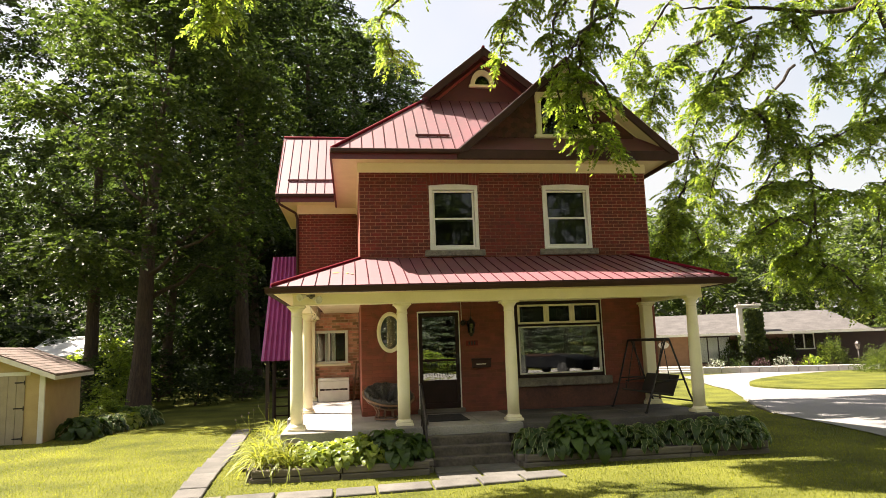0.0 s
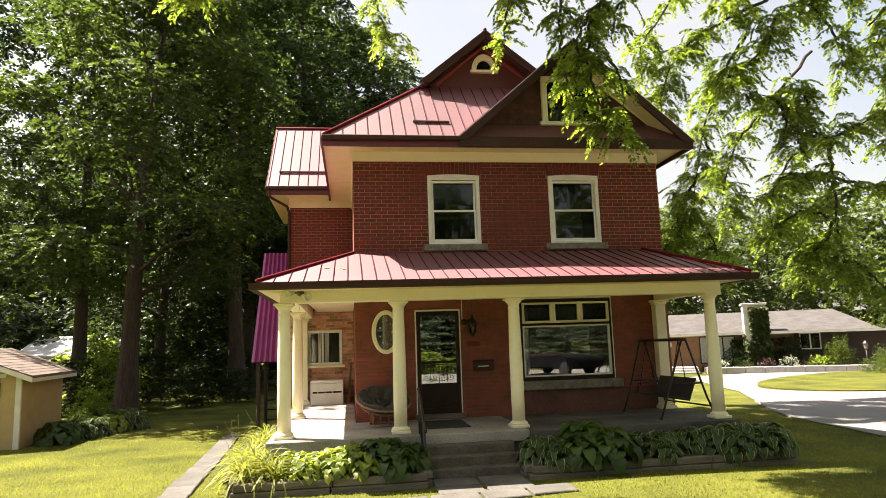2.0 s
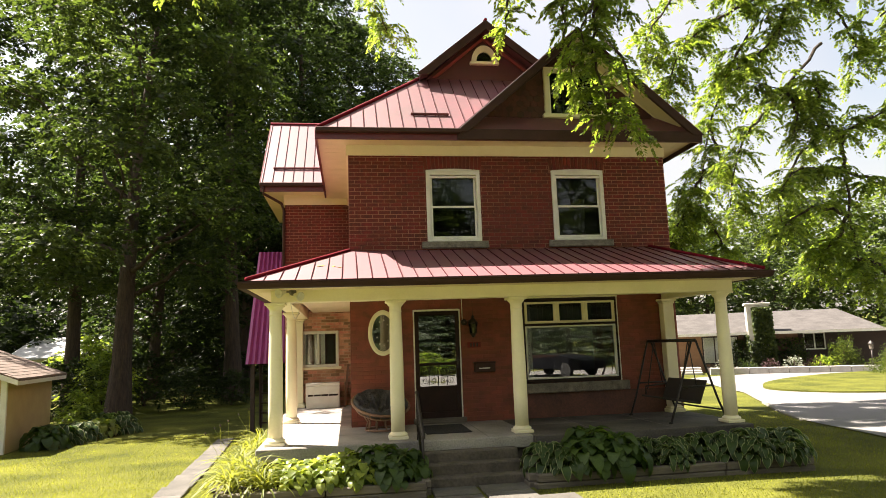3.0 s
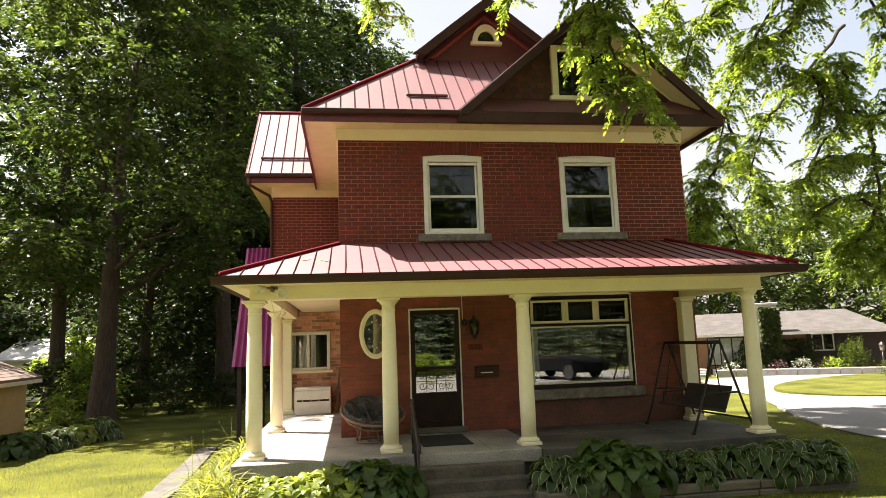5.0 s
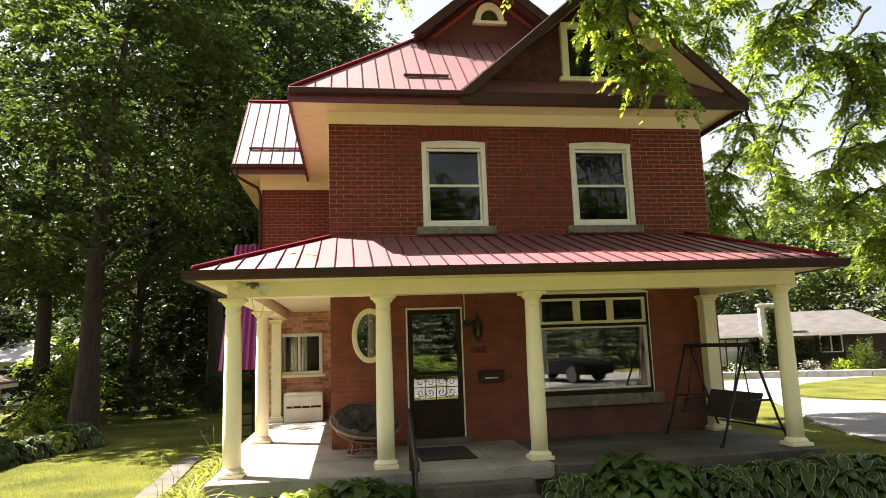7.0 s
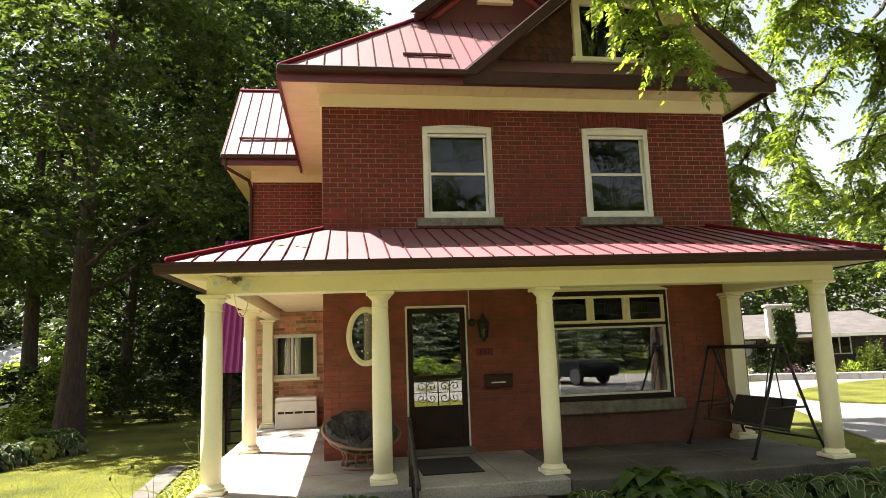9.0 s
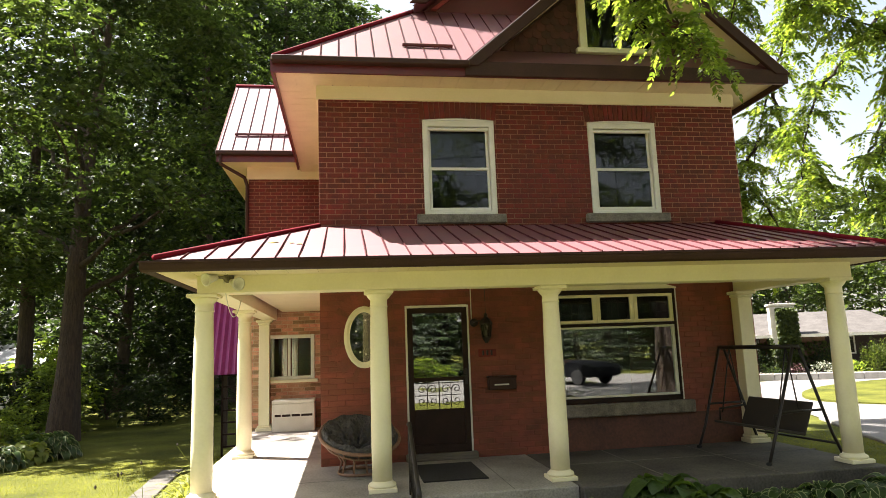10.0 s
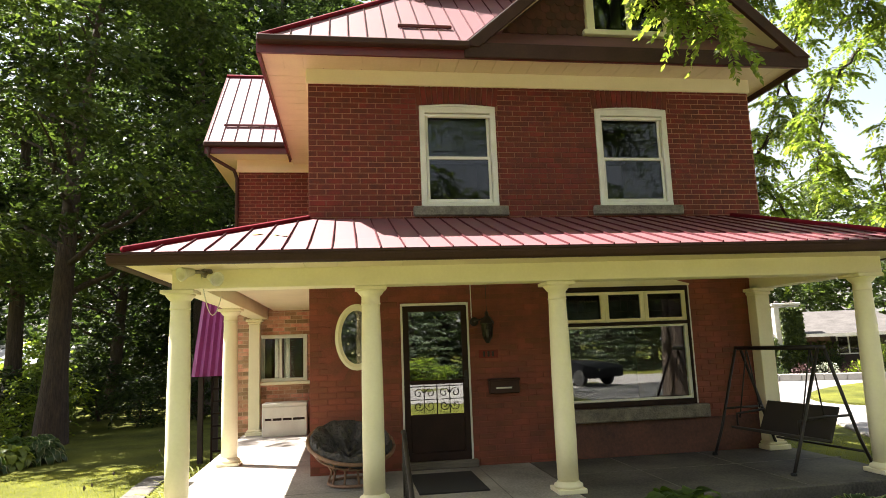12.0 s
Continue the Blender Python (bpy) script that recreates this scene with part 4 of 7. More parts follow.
def broad_tree(seed, height, radius, low, clumps, per, leaf, mat, trunk_r, label, spread_z=0.30, hollow=0.2):
    """A broadleaf tree: tapered trunk, limbs to each clump, and a ragged crown of leaf clumps with gaps."""
    rng = np.random.default_rng(seed)
    tree = thing("tree", label, "tree")
    lean = rng.normal(size=2) * 0.02 * height
    tops = [(lean[0] * t ** 2 + 0.12 * math.sin(5 * t + seed), lean[1] * t ** 2 + 0.12 * math.cos(4 * t + seed), height * 0.9 * t) for t in np.linspace(0, 1, 9)]
    bm = bmesh.new()
    radii = [trunk_r * (1.35 if i == 0 else 1.0) * (1 - 0.85 * i / 8) for i in range(9)]
    tube(bm, [(tops[0][0], tops[0][1], -0.3)] + tops, [radii[0] * 1.15] + radii, 10)
    part("trunk", bm, BARK, tree, smooth=True)
    centres, sizes = [], []
    for k in range(clumps):
        t = rng.uniform(0, 1)
        z = low + (height - low) * t
        prof = math.sin(math.pi * min(0.12 + 0.86 * t, 1.0)) ** 0.6 * (1.0 if t < 0.6 else 1.15 - 0.45 * t)
        r = radius * prof * math.sqrt(rng.uniform(hollow, 1.0))
        a = rng.uniform(0, math.tau)
        centres.append((lean[0] * (z / height) ** 2 + r * math.cos(a), lean[1] * (z / height) ** 2 + r * math.sin(a), z))
        sizes.append(rng.uniform(0.45, 1.1) * radius * 0.27)
    for c, s in list(zip(centres, sizes))[::max(3, clumps // 14)]:
        bm = bmesh.new()
        zb = max(c[2] - math.hypot(c[0], c[1]) * 0.55, low * 0.55)
        t = min(zb / (height * 0.9), 0.98)
        i = min(int(t * 8), 7)
        p = np.array(tops[i]) + (np.array(tops[i + 1]) - np.array(tops[i])) * (t * 8 - i)
        r0 = trunk_r * (1 - 0.85 * t) * 0.38
        tube(bm, limb_points(p, c, rng, 0.05), [r0 * (1 - 0.16 * j) for j in range(6)], 5)
        part("limb", bm, BARK, tree, smooth=True)
    pos, way = [], []
    for k0, (c, s) in enumerate(zip(centres, sizes)):
        n = max(int(per * (s / (radius * 0.19)) ** 1.6 / 9), 2)
        d = rng.normal(size=(n, 3))
        d /= np.linalg.norm(d, axis=1, keepdims=True)
        d[:, 2] = np.abs(d[:, 2]) * 1.1 - 0.22
        rr = s * (0.35 + 0.75 * rng.uniform(0, 1, n) ** 0.6) * (1 + 0.25 * np.sin(7 * d[:, 0] + k0) * np.sin(6 * d[:, 1]))
        root = np.array(c) + d * rr[:, None] * np.array([1.25, 1.25, spread_z * 2.1])
        # each spray: leaflets in pairs along an arching stalk that points outward and droops
        out = d * np.array([1, 1, 0.3]) + rng.normal(size=(n, 3)) * 0.35
        out /= np.linalg.norm(out, axis=1, keepdims=True)
        cross = np.cross(out, np.array([0, 0, 1.0]))
        cross /= np.maximum(np.linalg.norm(cross, axis=1, keepdims=True), 1e-3)
        span = leaf * rng.uniform(1.6, 2.8, n)[:, None]
        for j in range(9):
            u = 0.15 + 0.85 * (j // 2) / 4
            sgn = 0 if j == 8 else (-1 if j % 2 else 1)
            pos.append(root + out * span * u + np.array([0, 0, -0.55]) * span * u * u)
            way.append(cross * sgn * 0.85 + out * (0.45 if sgn else 1.0) + np.array([0, 0, -0.35]) + rng.normal(size=(n, 3)) * 0.15)
    leaf_cloud("crown", np.concatenate(pos), np.concatenate(way), leaf, mat, tree, rng, 0.62)
    return tree


def spruce(seed, height, radius, label):
    """A conifer: straight trunk, whorls of drooping boughs clad in short sprays."""
    rng = np.random.default_rng(seed)
    tree = thing("spruce_tree", label, "spruce")
    bm = bmesh.new()
    tube(bm, [(0, 0, -0.3), (0, 0, height * 0.5), (0, 0, height * 0.98)], [radius * 0.085, radius * 0.055, 0.02], 8)
    part("trunk", bm, BARK, tree, smooth=True)
    pos, way = [], []
    z = height * 0.06
    while z < height * 0.98:
        r = radius * (1 - z / height) ** 0.85 + 0.1
        for k in range(rng.integers(6, 10)):
            a = rng.uniform(0, math.tau)
            length = r * rng.uniform(0.7, 1.1)
            n = int(26 * length) + 6
            t = rng.uniform(0.12, 1.0, n)
            d = np.array([math.cos(a), math.sin(a), 0])
            e = np.array([-math.sin(a), math.cos(a), 0])
            sidew = rng.normal(size=n) * 0.16 * length * (1.1 - t)
            p = d * (t * length)[:, None] + e * sidew[:, None]
            p[:, 2] += z - 0.22 * length * t + 0.10 * length * t ** 3 - np.abs(sidew) * 0.3 - rng.uniform(0, 0.12, n)
            pos.append(p)
            way.append(d * 0.8 + e * np.sign(sidew)[:, None] * 0.8 + np.array([0, 0, -0.35]) + rng.normal(size=(n, 3)) * 0.2)
        z += height * 0.022 + 0.05
    leaf_cloud("needles", np.concatenate(pos), np.concatenate(way), 0.24, LEAF_DARK, tree, rng, 0.28)
    return tree


def set_at(tree, x, y, turn=0.0, size=1.0):
    tree.location = (x, y, ground_z(x, y))
    tree.rotation_euler = (0, 0, turn)
    tree.scale = (size, size, size)
    return tree


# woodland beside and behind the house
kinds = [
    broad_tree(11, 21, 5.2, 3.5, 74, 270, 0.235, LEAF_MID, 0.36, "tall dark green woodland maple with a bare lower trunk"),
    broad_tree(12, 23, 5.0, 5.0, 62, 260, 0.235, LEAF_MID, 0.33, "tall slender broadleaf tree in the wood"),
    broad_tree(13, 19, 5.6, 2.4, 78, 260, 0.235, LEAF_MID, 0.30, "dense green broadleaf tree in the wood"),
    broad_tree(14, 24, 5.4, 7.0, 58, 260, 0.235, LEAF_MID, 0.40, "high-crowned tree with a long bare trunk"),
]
placed = [False] * 4
rng = np.random.default_rng(5)
spots = [(-11.6, 28.4, 1, 0.95), (-5.4, 30.7, 3, 0.95), (-5.6, 36.0, 1, 1.0), (-9.6, 33.5, 2, 1.0), (-15.2, 25.5, 3, 0.76), 
         (-2.6, 34.0, 3, 1.0), (0.4, 38.0, 0, 1.05), (-8.0, 42.0, 2, 1.2), (-2.0, 44.0, 1, 1.15), 
         (-12.0, 48.0, 0, 1.3), (3.2, 46.0, 3, 0.98), (-5.0, 52.0, 3, 1.35), (2.5, 54.0, 1, 0.9), (-29.0, 43.0, 2, 1.1),
         ]
for x, y, k, s in spots:
    turn = rng.uniform(0, 6.28)
    if not placed[k]:
        set_at(kinds[k], x, y, turn, s)
        placed[k] = True
    else:
        ob = copy_thing(kinds[k], Matrix.Identity(4))
        ob.scale = (1, 1, 1)
        set_at(ob, x, y, turn, s)
for ob in [o for o in scene.objects if o.name.startswith("tree") and not o.parent]:
    tagged(ob, group="trees of the wood")

# deep wood that closes the view behind the nearer trees
rgw = np.random.default_rng(61)
nw = 120000
wx = rgw.uniform(-40, 7, nw)
wy = 58 + rgw.uniform(0, 9, nw)
wtop = 21 + 4 * np.sin(wx * 0.45) + 3 * np.sin(wx * 1.1 + 1) - np.clip(wx - 0.0, 0, 10) * 1.6
wz = rgw.uniform(0, 1, nw) ** 0.8 * wtop
thick = (wx > -18) & (rgw.uniform(0, 1, nw) < 0.75) | (rgw.uniform(0, 1, nw) < 0.6)
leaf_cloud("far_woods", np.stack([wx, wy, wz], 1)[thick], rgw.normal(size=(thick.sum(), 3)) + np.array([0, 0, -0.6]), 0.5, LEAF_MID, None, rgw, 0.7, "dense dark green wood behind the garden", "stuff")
scene.objects["far_woods"]["category"] = "woods"

# the big tree at the edge of the lawn
big_tree = broad_tree(21, 17.5, 4.8, 4.4, 92, 560, 0.17, material("butternut leaf", (0.062, 0.088, 0.028), (0.018, 0.03, 0.012), 0.5, scale=0.4, fine=12, bump=0.0, rand="island", vary=0.4, translucent=(1.8, 1.9, 0.75)), 0.35, "large leafy tree with a thick grey-brown trunk on the lawn", hollow=0.6)
set_at(big_tree, -7.7, 22.2, 0.6)
big_tree.rotation_euler = (0, radians(3.6), 0.4)

# shrubs at the foot of the wood and round the bungalow
bush = broad_tree(31, 1.9, 1.3, 0.25, 40, 60, 0.15, LEAF_MID, 0.05, "leafy green shrub under the trees")
bush.name = "shrub"
tagged(bush, category="shrub", group="shrubs under the trees")
bush_spots = [(-19.5, 33.0, 1.3), (-23.5, 38.0, 1.8), (-27.0, 40.0, 2.2), (-12.8, 22.5, 1.0), (-10.2, 25.0, 1.0), (-6.6, 26.5, 0.8), (-4.9, 28.0, 0.7), (-9.0, 30.0, 1.1), (-3.2, 38.0, 1.2), (-7.5, 38.0, 1.4), (-11.5, 36.0, 1.6), (-4.5, 46.0, 1.8), (-15.5, 44.0, 1.8), (-1.4, 41.0, 1.7), (-6.5, 33.5, 1.3), (-9.5, 40.0, 2.2), (-2.5, 50.0, 2.6), (-8.5, 48.5, 2.6), (-14.0, 52.0, 2.8), (1.0, 44.0, 2.0), (-19.5, 43.0, 2.6), (-22.5, 46.0, 2.9), (-26.5, 47.0, 3.1), (-31.0, 50.0, 3.4), (-17.0, 48.0, 2.6)]
for i, (x, y, s) in enumerate(bush_spots):
    ob = bush if i == 0 else copy_thing(bush, Matrix.Identity(4))
    ob.scale = (1, 1, 1)
    set_at(ob, x, y, i * 1.3, s)

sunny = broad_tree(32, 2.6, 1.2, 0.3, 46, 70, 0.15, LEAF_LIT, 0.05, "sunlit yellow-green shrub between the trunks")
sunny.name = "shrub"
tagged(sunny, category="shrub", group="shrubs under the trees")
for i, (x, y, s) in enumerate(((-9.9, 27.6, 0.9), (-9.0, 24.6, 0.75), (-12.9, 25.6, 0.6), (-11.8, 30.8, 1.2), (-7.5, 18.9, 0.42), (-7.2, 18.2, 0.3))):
    ob = sunny if i == 0 else copy_thing(sunny, Matrix.Identity(4))
    ob.scale = (1, 1, 1)
    set_at(ob, x, y, i * 1.1, s)

# trees beyond the bungalow and on the far hill
far = broad_tree(41, 13, 5.0, 1.2, 90, 95, 0.36, material("linden leaf", (0.065, 0.09, 0.034), (0.025, 0.037, 0.016), 0.5, scale=0.35, fine=12, bump=0.0, rand="island", vary=0.4, translucent=(2.8, 2.9, 1.2)), 0.25, "rounded green tree beyond the bungalow")
tagged(far, group="trees beyond the bungalow")
far_spots = [(20, 52, 0.7), (26, 55, 0.8), (33, 56, 0.75), (40, 56, 0.8), (47, 52, 0.8), (16, 58, 0.7), (54, 50, 0.9), (10, 56, 0.75), (37, 66, 1.0), (52, 66, 1.1), (24, 68, 1.0), (64, 62, 1.2), (44, 44, 0.5), (13, 50, 0.62)]
for i, (x, y, s) in enumerate(far_spots):
    s *= 1.3
    ob = far if i == 0 else copy_thing(far, Matrix.Identity(4))
    ob.scale = (1, 1, 1)
    set_at(ob, x, y, i * 2.1, s)


# the walnut whose boughs hang before the gable; its trunk stands beside the lawn
def walnut():
    rng = np.random.default_rng(77)
    base = np.array([7.8, 4.25, ground_z(7.8, 4.25)])
    tree = thing("walnut_tree", "walnut tree with drooping feathery yellow-green boughs over the roof", "tree", at=tuple(base))
    bm = bmesh.new()
    tube(bm, [(0, 0, -0.2), (0.03, 0, 0.3), (0.08, 0.05, 2.5), (0.40, 0.4, 5.5), (0.85, 0.9, 8.2), (1.0, 1.2, 11.0), (0.9, 1.3, 14.0)], [0.42, 0.28, 0.24, 0.22, 0.20, 0.14, 0.05], 14)
    part("trunk", bm, BARK, tree, smooth=True)
    pos, way = [], []
    twigs = bmesh.new()

    def smooth_line(pts, k=6):
        q = [np.array(p, float) for p in pts]
        q = [2 * q[0] - q[1]] + q + [2 * q[-1] - q[-2]]
        out = []
        for i in range(1, len(q) - 2):
            for t in np.linspace(0, 1, k, endpoint=False):
                a, b, c, d = q[i - 1], q[i], q[i + 1], q[i + 2]
                out.append(0.5 * (2 * b + (c - a) * t + (2 * a - 5 * b + 4 * c - d) * t * t + (3 * b - a - 3 * c + d) * t ** 3) + rng.normal(size=3) * 0.02)
        return out + [q[-2]]

    def feather(q, a):
        """One compound leaf: leaflets in pairs along a drooping stalk."""
        out = np.array([math.cos(a), math.sin(a), 0.0])
        cross = np.array([-math.sin(a), math.cos(a), 0.0])
        length, drop = rng.uniform(0.30, 0.50), rng.uniform(0.2, 1.3)
        pairs = int(length * 32)
        for j in range(pairs + 1):
            u = 0.12 + 0.88 * j / pairs
            p = q + out * length * u * (1 - 0.25 * drop * u) + np.array([0, 0, -length * drop * u * u])
            for sgn in (-1, 1) if j < pairs else (0,):
                pos.append(p)
                way.append(cross * sgn * 0.9 + out * (0.4 if sgn else 1.0) + np.array([0, 0, -0.35 - 0.5 * drop * u]) + rng.normal(size=3) * 0.12)

    def bough(pts, spread, leaves, thick=0.04):
        """A limb with short twigs off it and compound leaves at their ends."""
        line = [p - base for p in smooth_line(pts)]
        bm = bmesh.new()
        n = len(line)
        tube(bm, [tuple(p) for p in line], [thick * (1 - 0.85 * i / (n - 1)) for i in range(n)], 7)
        part("limb", bm, BARK, tree, smooth=True)
        knots = max(3, leaves // 8)
        for k in range(knots):
            t = 0.12 + 0.88 * (k + rng.random()) / knots
            f = min(t, 0.999) * (n - 1)
            p = line[int(f)] + (line[int(f) + 1] - line[int(f)]) * (f % 1)
            d = rng.normal(size=3) * np.array([1, 1, 0.55])
            d /= np.linalg.norm(d)
            c = p + d * spread * rng.uniform(0.3, 1.5)
            tube(twigs, [tuple(p), tuple((p + c) / 2 + np.array([0, 0, 0.04])), tuple(c)], [0.008, 0.006, 0.004], 3, False)
            a0 = math.atan2(d[1], d[0])
            for m in range(6):
                feather(c + (p - c) * rng.uniform(0, 0.5), a0 + rng.normal() * 1.5)

    bough(((5.72, 8.6, 10.32), (4.91, 9.3, 9.65), (3.83, 8.98, 8.21), (3.66, 8.98, 7.29), (3.75, 8.98, 6.4), (4.04, 8.98, 5.61)), 0.17, 142)
    bough(((5.21, 9.5, 10.04), (4.48, 8.88, 8.19), (4.13, 8.88, 7.15), (4.14, 8.88, 6.37), (4.38, 8.88, 5.88), (4.57, 8.88, 5.41)), 0.22, 165)
    bough(((5.01, 9.7, 9.9), (4.0, 9.08, 8.86), (3.25, 9.08, 8.48), (2.83, 9.08, 7.94)), 0.26, 90)
    bough(((3.28, 9.9, 8.93), (2.79, 9.28, 7.87), (2.69, 9.28, 7.23)), 0.06, 9)
    bough(((5.1, 9.4, 8.49), (4.24, 8.78, 7.78), (3.93, 8.78, 7.21), (3.84, 8.78, 6.66)), 0.17, 75)
    bough(((5.42, 9.6, 9.74), (5.07, 8.98, 8.5), (4.73, 8.98, 7.79), (4.63, 8.98, 7.21)), 0.12, 36)
    bough(((4.57, 9.7, 7.53), (4.61, 9.08, 6.91), (4.78, 9.08, 6.46), (4.77, 9.08, 6.01)), 0.03, 6)
    bough(((9.88, 11.6, 11.4), (8.13, 11.6, 10.56), (6.99, 11.6, 9.19), (6.43, 11.6, 8.32), (6.42, 11.6, 7.62)), 0.34, 168)
    bough(((9.62, 11.5, 9.68), (8.38, 11.5, 9.05), (7.45, 11.5, 8.44), (6.97, 11.5, 7.73), (6.72, 11.5, 6.76)), 0.38, 266)
    bough(((8.87, 11.4, 8.7), (8.64, 11.8, 8.18), (8.64, 12.4, 7.68), (8.71, 13.2, 7.05), (9.04, 14.2, 6.24), (9.28, 15.0, 5.27)), 0.38, 364)
    bough(((8.71, 13.2, 7.05), (9.46, 14.0, 6.35), (10.52, 15.0, 6.02), (10.75, 15.0, 5.35)), 0.32, 123)
    bough(((9.04, 14.2, 6.24), (9.08, 15.0, 5.61), (8.68, 15.0, 4.95), (8.37, 15.0, 4.3)), 0.40, 224)
    bough(((9.28, 15.0, 5.27), (9.7, 15.0, 4.78), (9.97, 15.0, 4.04), (9.97, 15.0, 3.47)), 0.38, 179)
    bough(((8.94, 15.5, 5.03), (8.97, 15.5, 4.36), (9.1, 15.5, 3.86)), 0.42, 168)
    bough(((14.38, 11.3, 10.37), (11.78, 11.3, 9.8), (10.52, 11.3, 9.49), (9.58, 11.3, 9.1), (8.8, 11.3, 8.65)), 0.38, 196)
    bough(((10.5, 11.2, 9.44), (10.93, 11.2, 8.77), (11.22, 11.2, 8.13), (11.13, 11.2, 7.56)), 0.29, 117)
    bough(((9.51, 11.2, 9.05), (9.3, 11.2, 8.5), (8.51, 11.2, 7.78), (8.13, 11.2, 7.5)), 0.32, 168)
    bough(((13.81, 10.9, 7.22), (11.95, 10.9, 6.83), (11.05, 10.9, 6.48), (10.26, 10.9, 6.15)), 0.32, 140)
    bough(((11.05, 10.9, 6.48), (10.26, 10.9, 6.15), (9.74, 10.9, 6.52), (9.12, 10.9, 7.02), (8.38, 10.9, 7.2)), 0.29, 168)
    bough(((9.12, 10.9, 7.02), (9.31, 10.9, 6.46), (9.12, 10.9, 5.99)), 0.25, 84)
    bough(((9.74, 10.9, 6.52), (9.88, 10.9, 7.14), (9.71, 10.9, 7.48)), 0.25, 84)
    bough(((10.26, 10.9, 6.15), (10.29, 10.9, 5.27), (10.21, 10.9, 4.35), (10.31, 10.9, 3.58), (10.37, 10.9, 3.0)), 0.23, 123)
    bough(((10.21, 10.8, 5.24), (9.67, 10.8, 5.35), (8.97, 10.8, 5.24), (8.67, 10.8, 4.83)), 0.25, 140)
    bough(((10.13, 10.8, 4.33), (9.43, 10.8, 4.49), (8.78, 10.8, 4.22), (8.55, 10.8, 3.94)), 0.21, 112)
    bough(((10.21, 10.9, 4.35), (9.84, 10.9, 3.84), (9.53, 10.9, 3.56), (9.32, 10.9, 3.21)), 0.27, 154)
    bough(((10.37, 11.0, 3.46), (10.83, 11.0, 3.33), (11.2, 11.0, 2.93), (11.37, 11.0, 2.61)), 0.32, 168)
    bough(((10.29, 10.9, 5.27), (10.98, 10.9, 5.07), (11.7, 10.9, 5.07), (12.22, 10.9, 4.6)), 0.27, 128)
    bough(((14.11, 11.2, 9.24), (12.83, 11.2, 9.05), (12.09, 11.2, 8.73), (11.89, 11.2, 7.86)), 0.36, 168)
    bough(((13.97, 11.2, 8.35), (12.68, 11.2, 8.02), (12.12, 11.2, 7.3), (11.87, 11.2, 6.59)), 0.29, 112)
    bough(((13.37, 11.0, 5.71), (12.11, 11.0, 5.29), (11.95, 11.0, 4.36), (11.86, 11.0, 3.31)), 0.15, 67)
    bough(((1.9, 12.4, 11.36), (1.1, 12.4, 10.3), (0.6, 12.4, 9.72), (0.8, 12.4, 9.03), (0.98, 12.4, 8.6)), 0.26, 130)
    bough(((0.2, 8.3, 9.2), (-1.95, 8.3, 8.3), (-2.40, 8.3, 7.74), (-2.27, 8.3, 7.35)), 0.26, 118)
    bough(((-1.95, 8.3, 8.3), (-2.60, 8.3, 7.98), (-2.74, 8.3, 7.55)), 0.2, 60)
    bough(((13.75, 11.2, 11.05), (12.1, 11.2, 10.51), (10.81, 11.2, 10.01), (10.15, 11.2, 9.54)), 0.38, 168)
    bough(((13.7, 11.0, 7.82), (12.71, 11.0, 7.37), (12.08, 11.0, 6.66), (11.82, 11.0, 5.84)), 0.29, 123)
    bough(((10.69, 11.3, 10.95), (9.41, 11.3, 10.29), (8.76, 11.3, 9.68), (8.41, 11.3, 9.09)), 0.36, 168)
    bough(((11.44, 12.5, 8.91), (10.29, 12.5, 7.72), (9.48, 12.5, 6.93), (8.91, 12.5, 6.06), (8.67, 12.5, 5.12), (8.48, 12.5, 4.52)), 0.34, 251)
    bough(((11.14, 12.3, 6.88), (10.31, 12.3, 6.01), (9.77, 12.3, 5.07), (9.68, 12.3, 4.17)), 0.32, 128)

    # limbs that bear them, from the trunk
    bough(((8.7, 5.1, 8.2), (8.0, 7.2, 10.0), (6.6, 8.2, 10.3), (5.43, 8.6, 10.2), (4.6, 9.3, 9.6)), 0.4, 60, 0.12)
    bough(((8.9, 5.4, 9.0), (10.8, 8.4, 10.6), (12.2, 10.6, 9.6), (11.95, 11.3, 9.0)), 0.4, 60, 0.12)
    bough(((12.2, 10.6, 9.6), (12.9, 11.0, 8.6), (12.2, 11.0, 7.6)), 0.4, 60, 0.07)
    bough(((8.7, 5.6, 9.4), (8.6, 10.6, 12.2), (7.4, 14.6, 13.2), (6.2, 17.6, 14.6), (5.0, 20.4, 16.2)), 0.4, 60, 0.10)
    bough(((8.7, 5.6, 9.4), (6.4, 9.6, 11.6), (3.6, 11.8, 11.9), (1.7, 12.4, 11.3)), 0.3, 24, 0.10)
    bough(((8.7, 5.6, 9.4), (5.0, 6.0, 10.6), (2.0, 7.6, 10.0), (0.2, 8.3, 9.2)), 0.4, 60, 0.09)
    bough(((8.8, 5.2, 8.6), (10.6, 8.6, 9.8), (11.4, 10.4, 9.4), (9.0, 11.5, 9.9), (7.8, 11.5, 9.8)), 0.3, 40, 0.10)
    # three unseen limbs that carry the added crown overhead
    bough(((8.9, 5.4, 9.0), (5.0, 4.5, 10.5), (1.5, 4.6, 11.4)), 0.8, 120, 0.12)
    bough(((8.9, 5.4, 9.0), (11.5, 3.0, 10.5), (14.0, 1.5, 11.0)), 0.8, 120, 0.12)
    bough(((8.9, 5.4, 9.0), (8.5, 1.5, 10.5), (7.5, -2.5, 11.2)), 0.8, 120, 0.12)
    tagged(part("twig_work", twigs, BARK, tree, normals=False), kind="stuff")
    leaf_cloud("foliage", np.array(pos), np.array(way), 0.09, LEAF_LIT, tree, rng, 0.50)
    # unseen dense crown high over the lawn, low on its far side, blocking skylight
    n = 90000
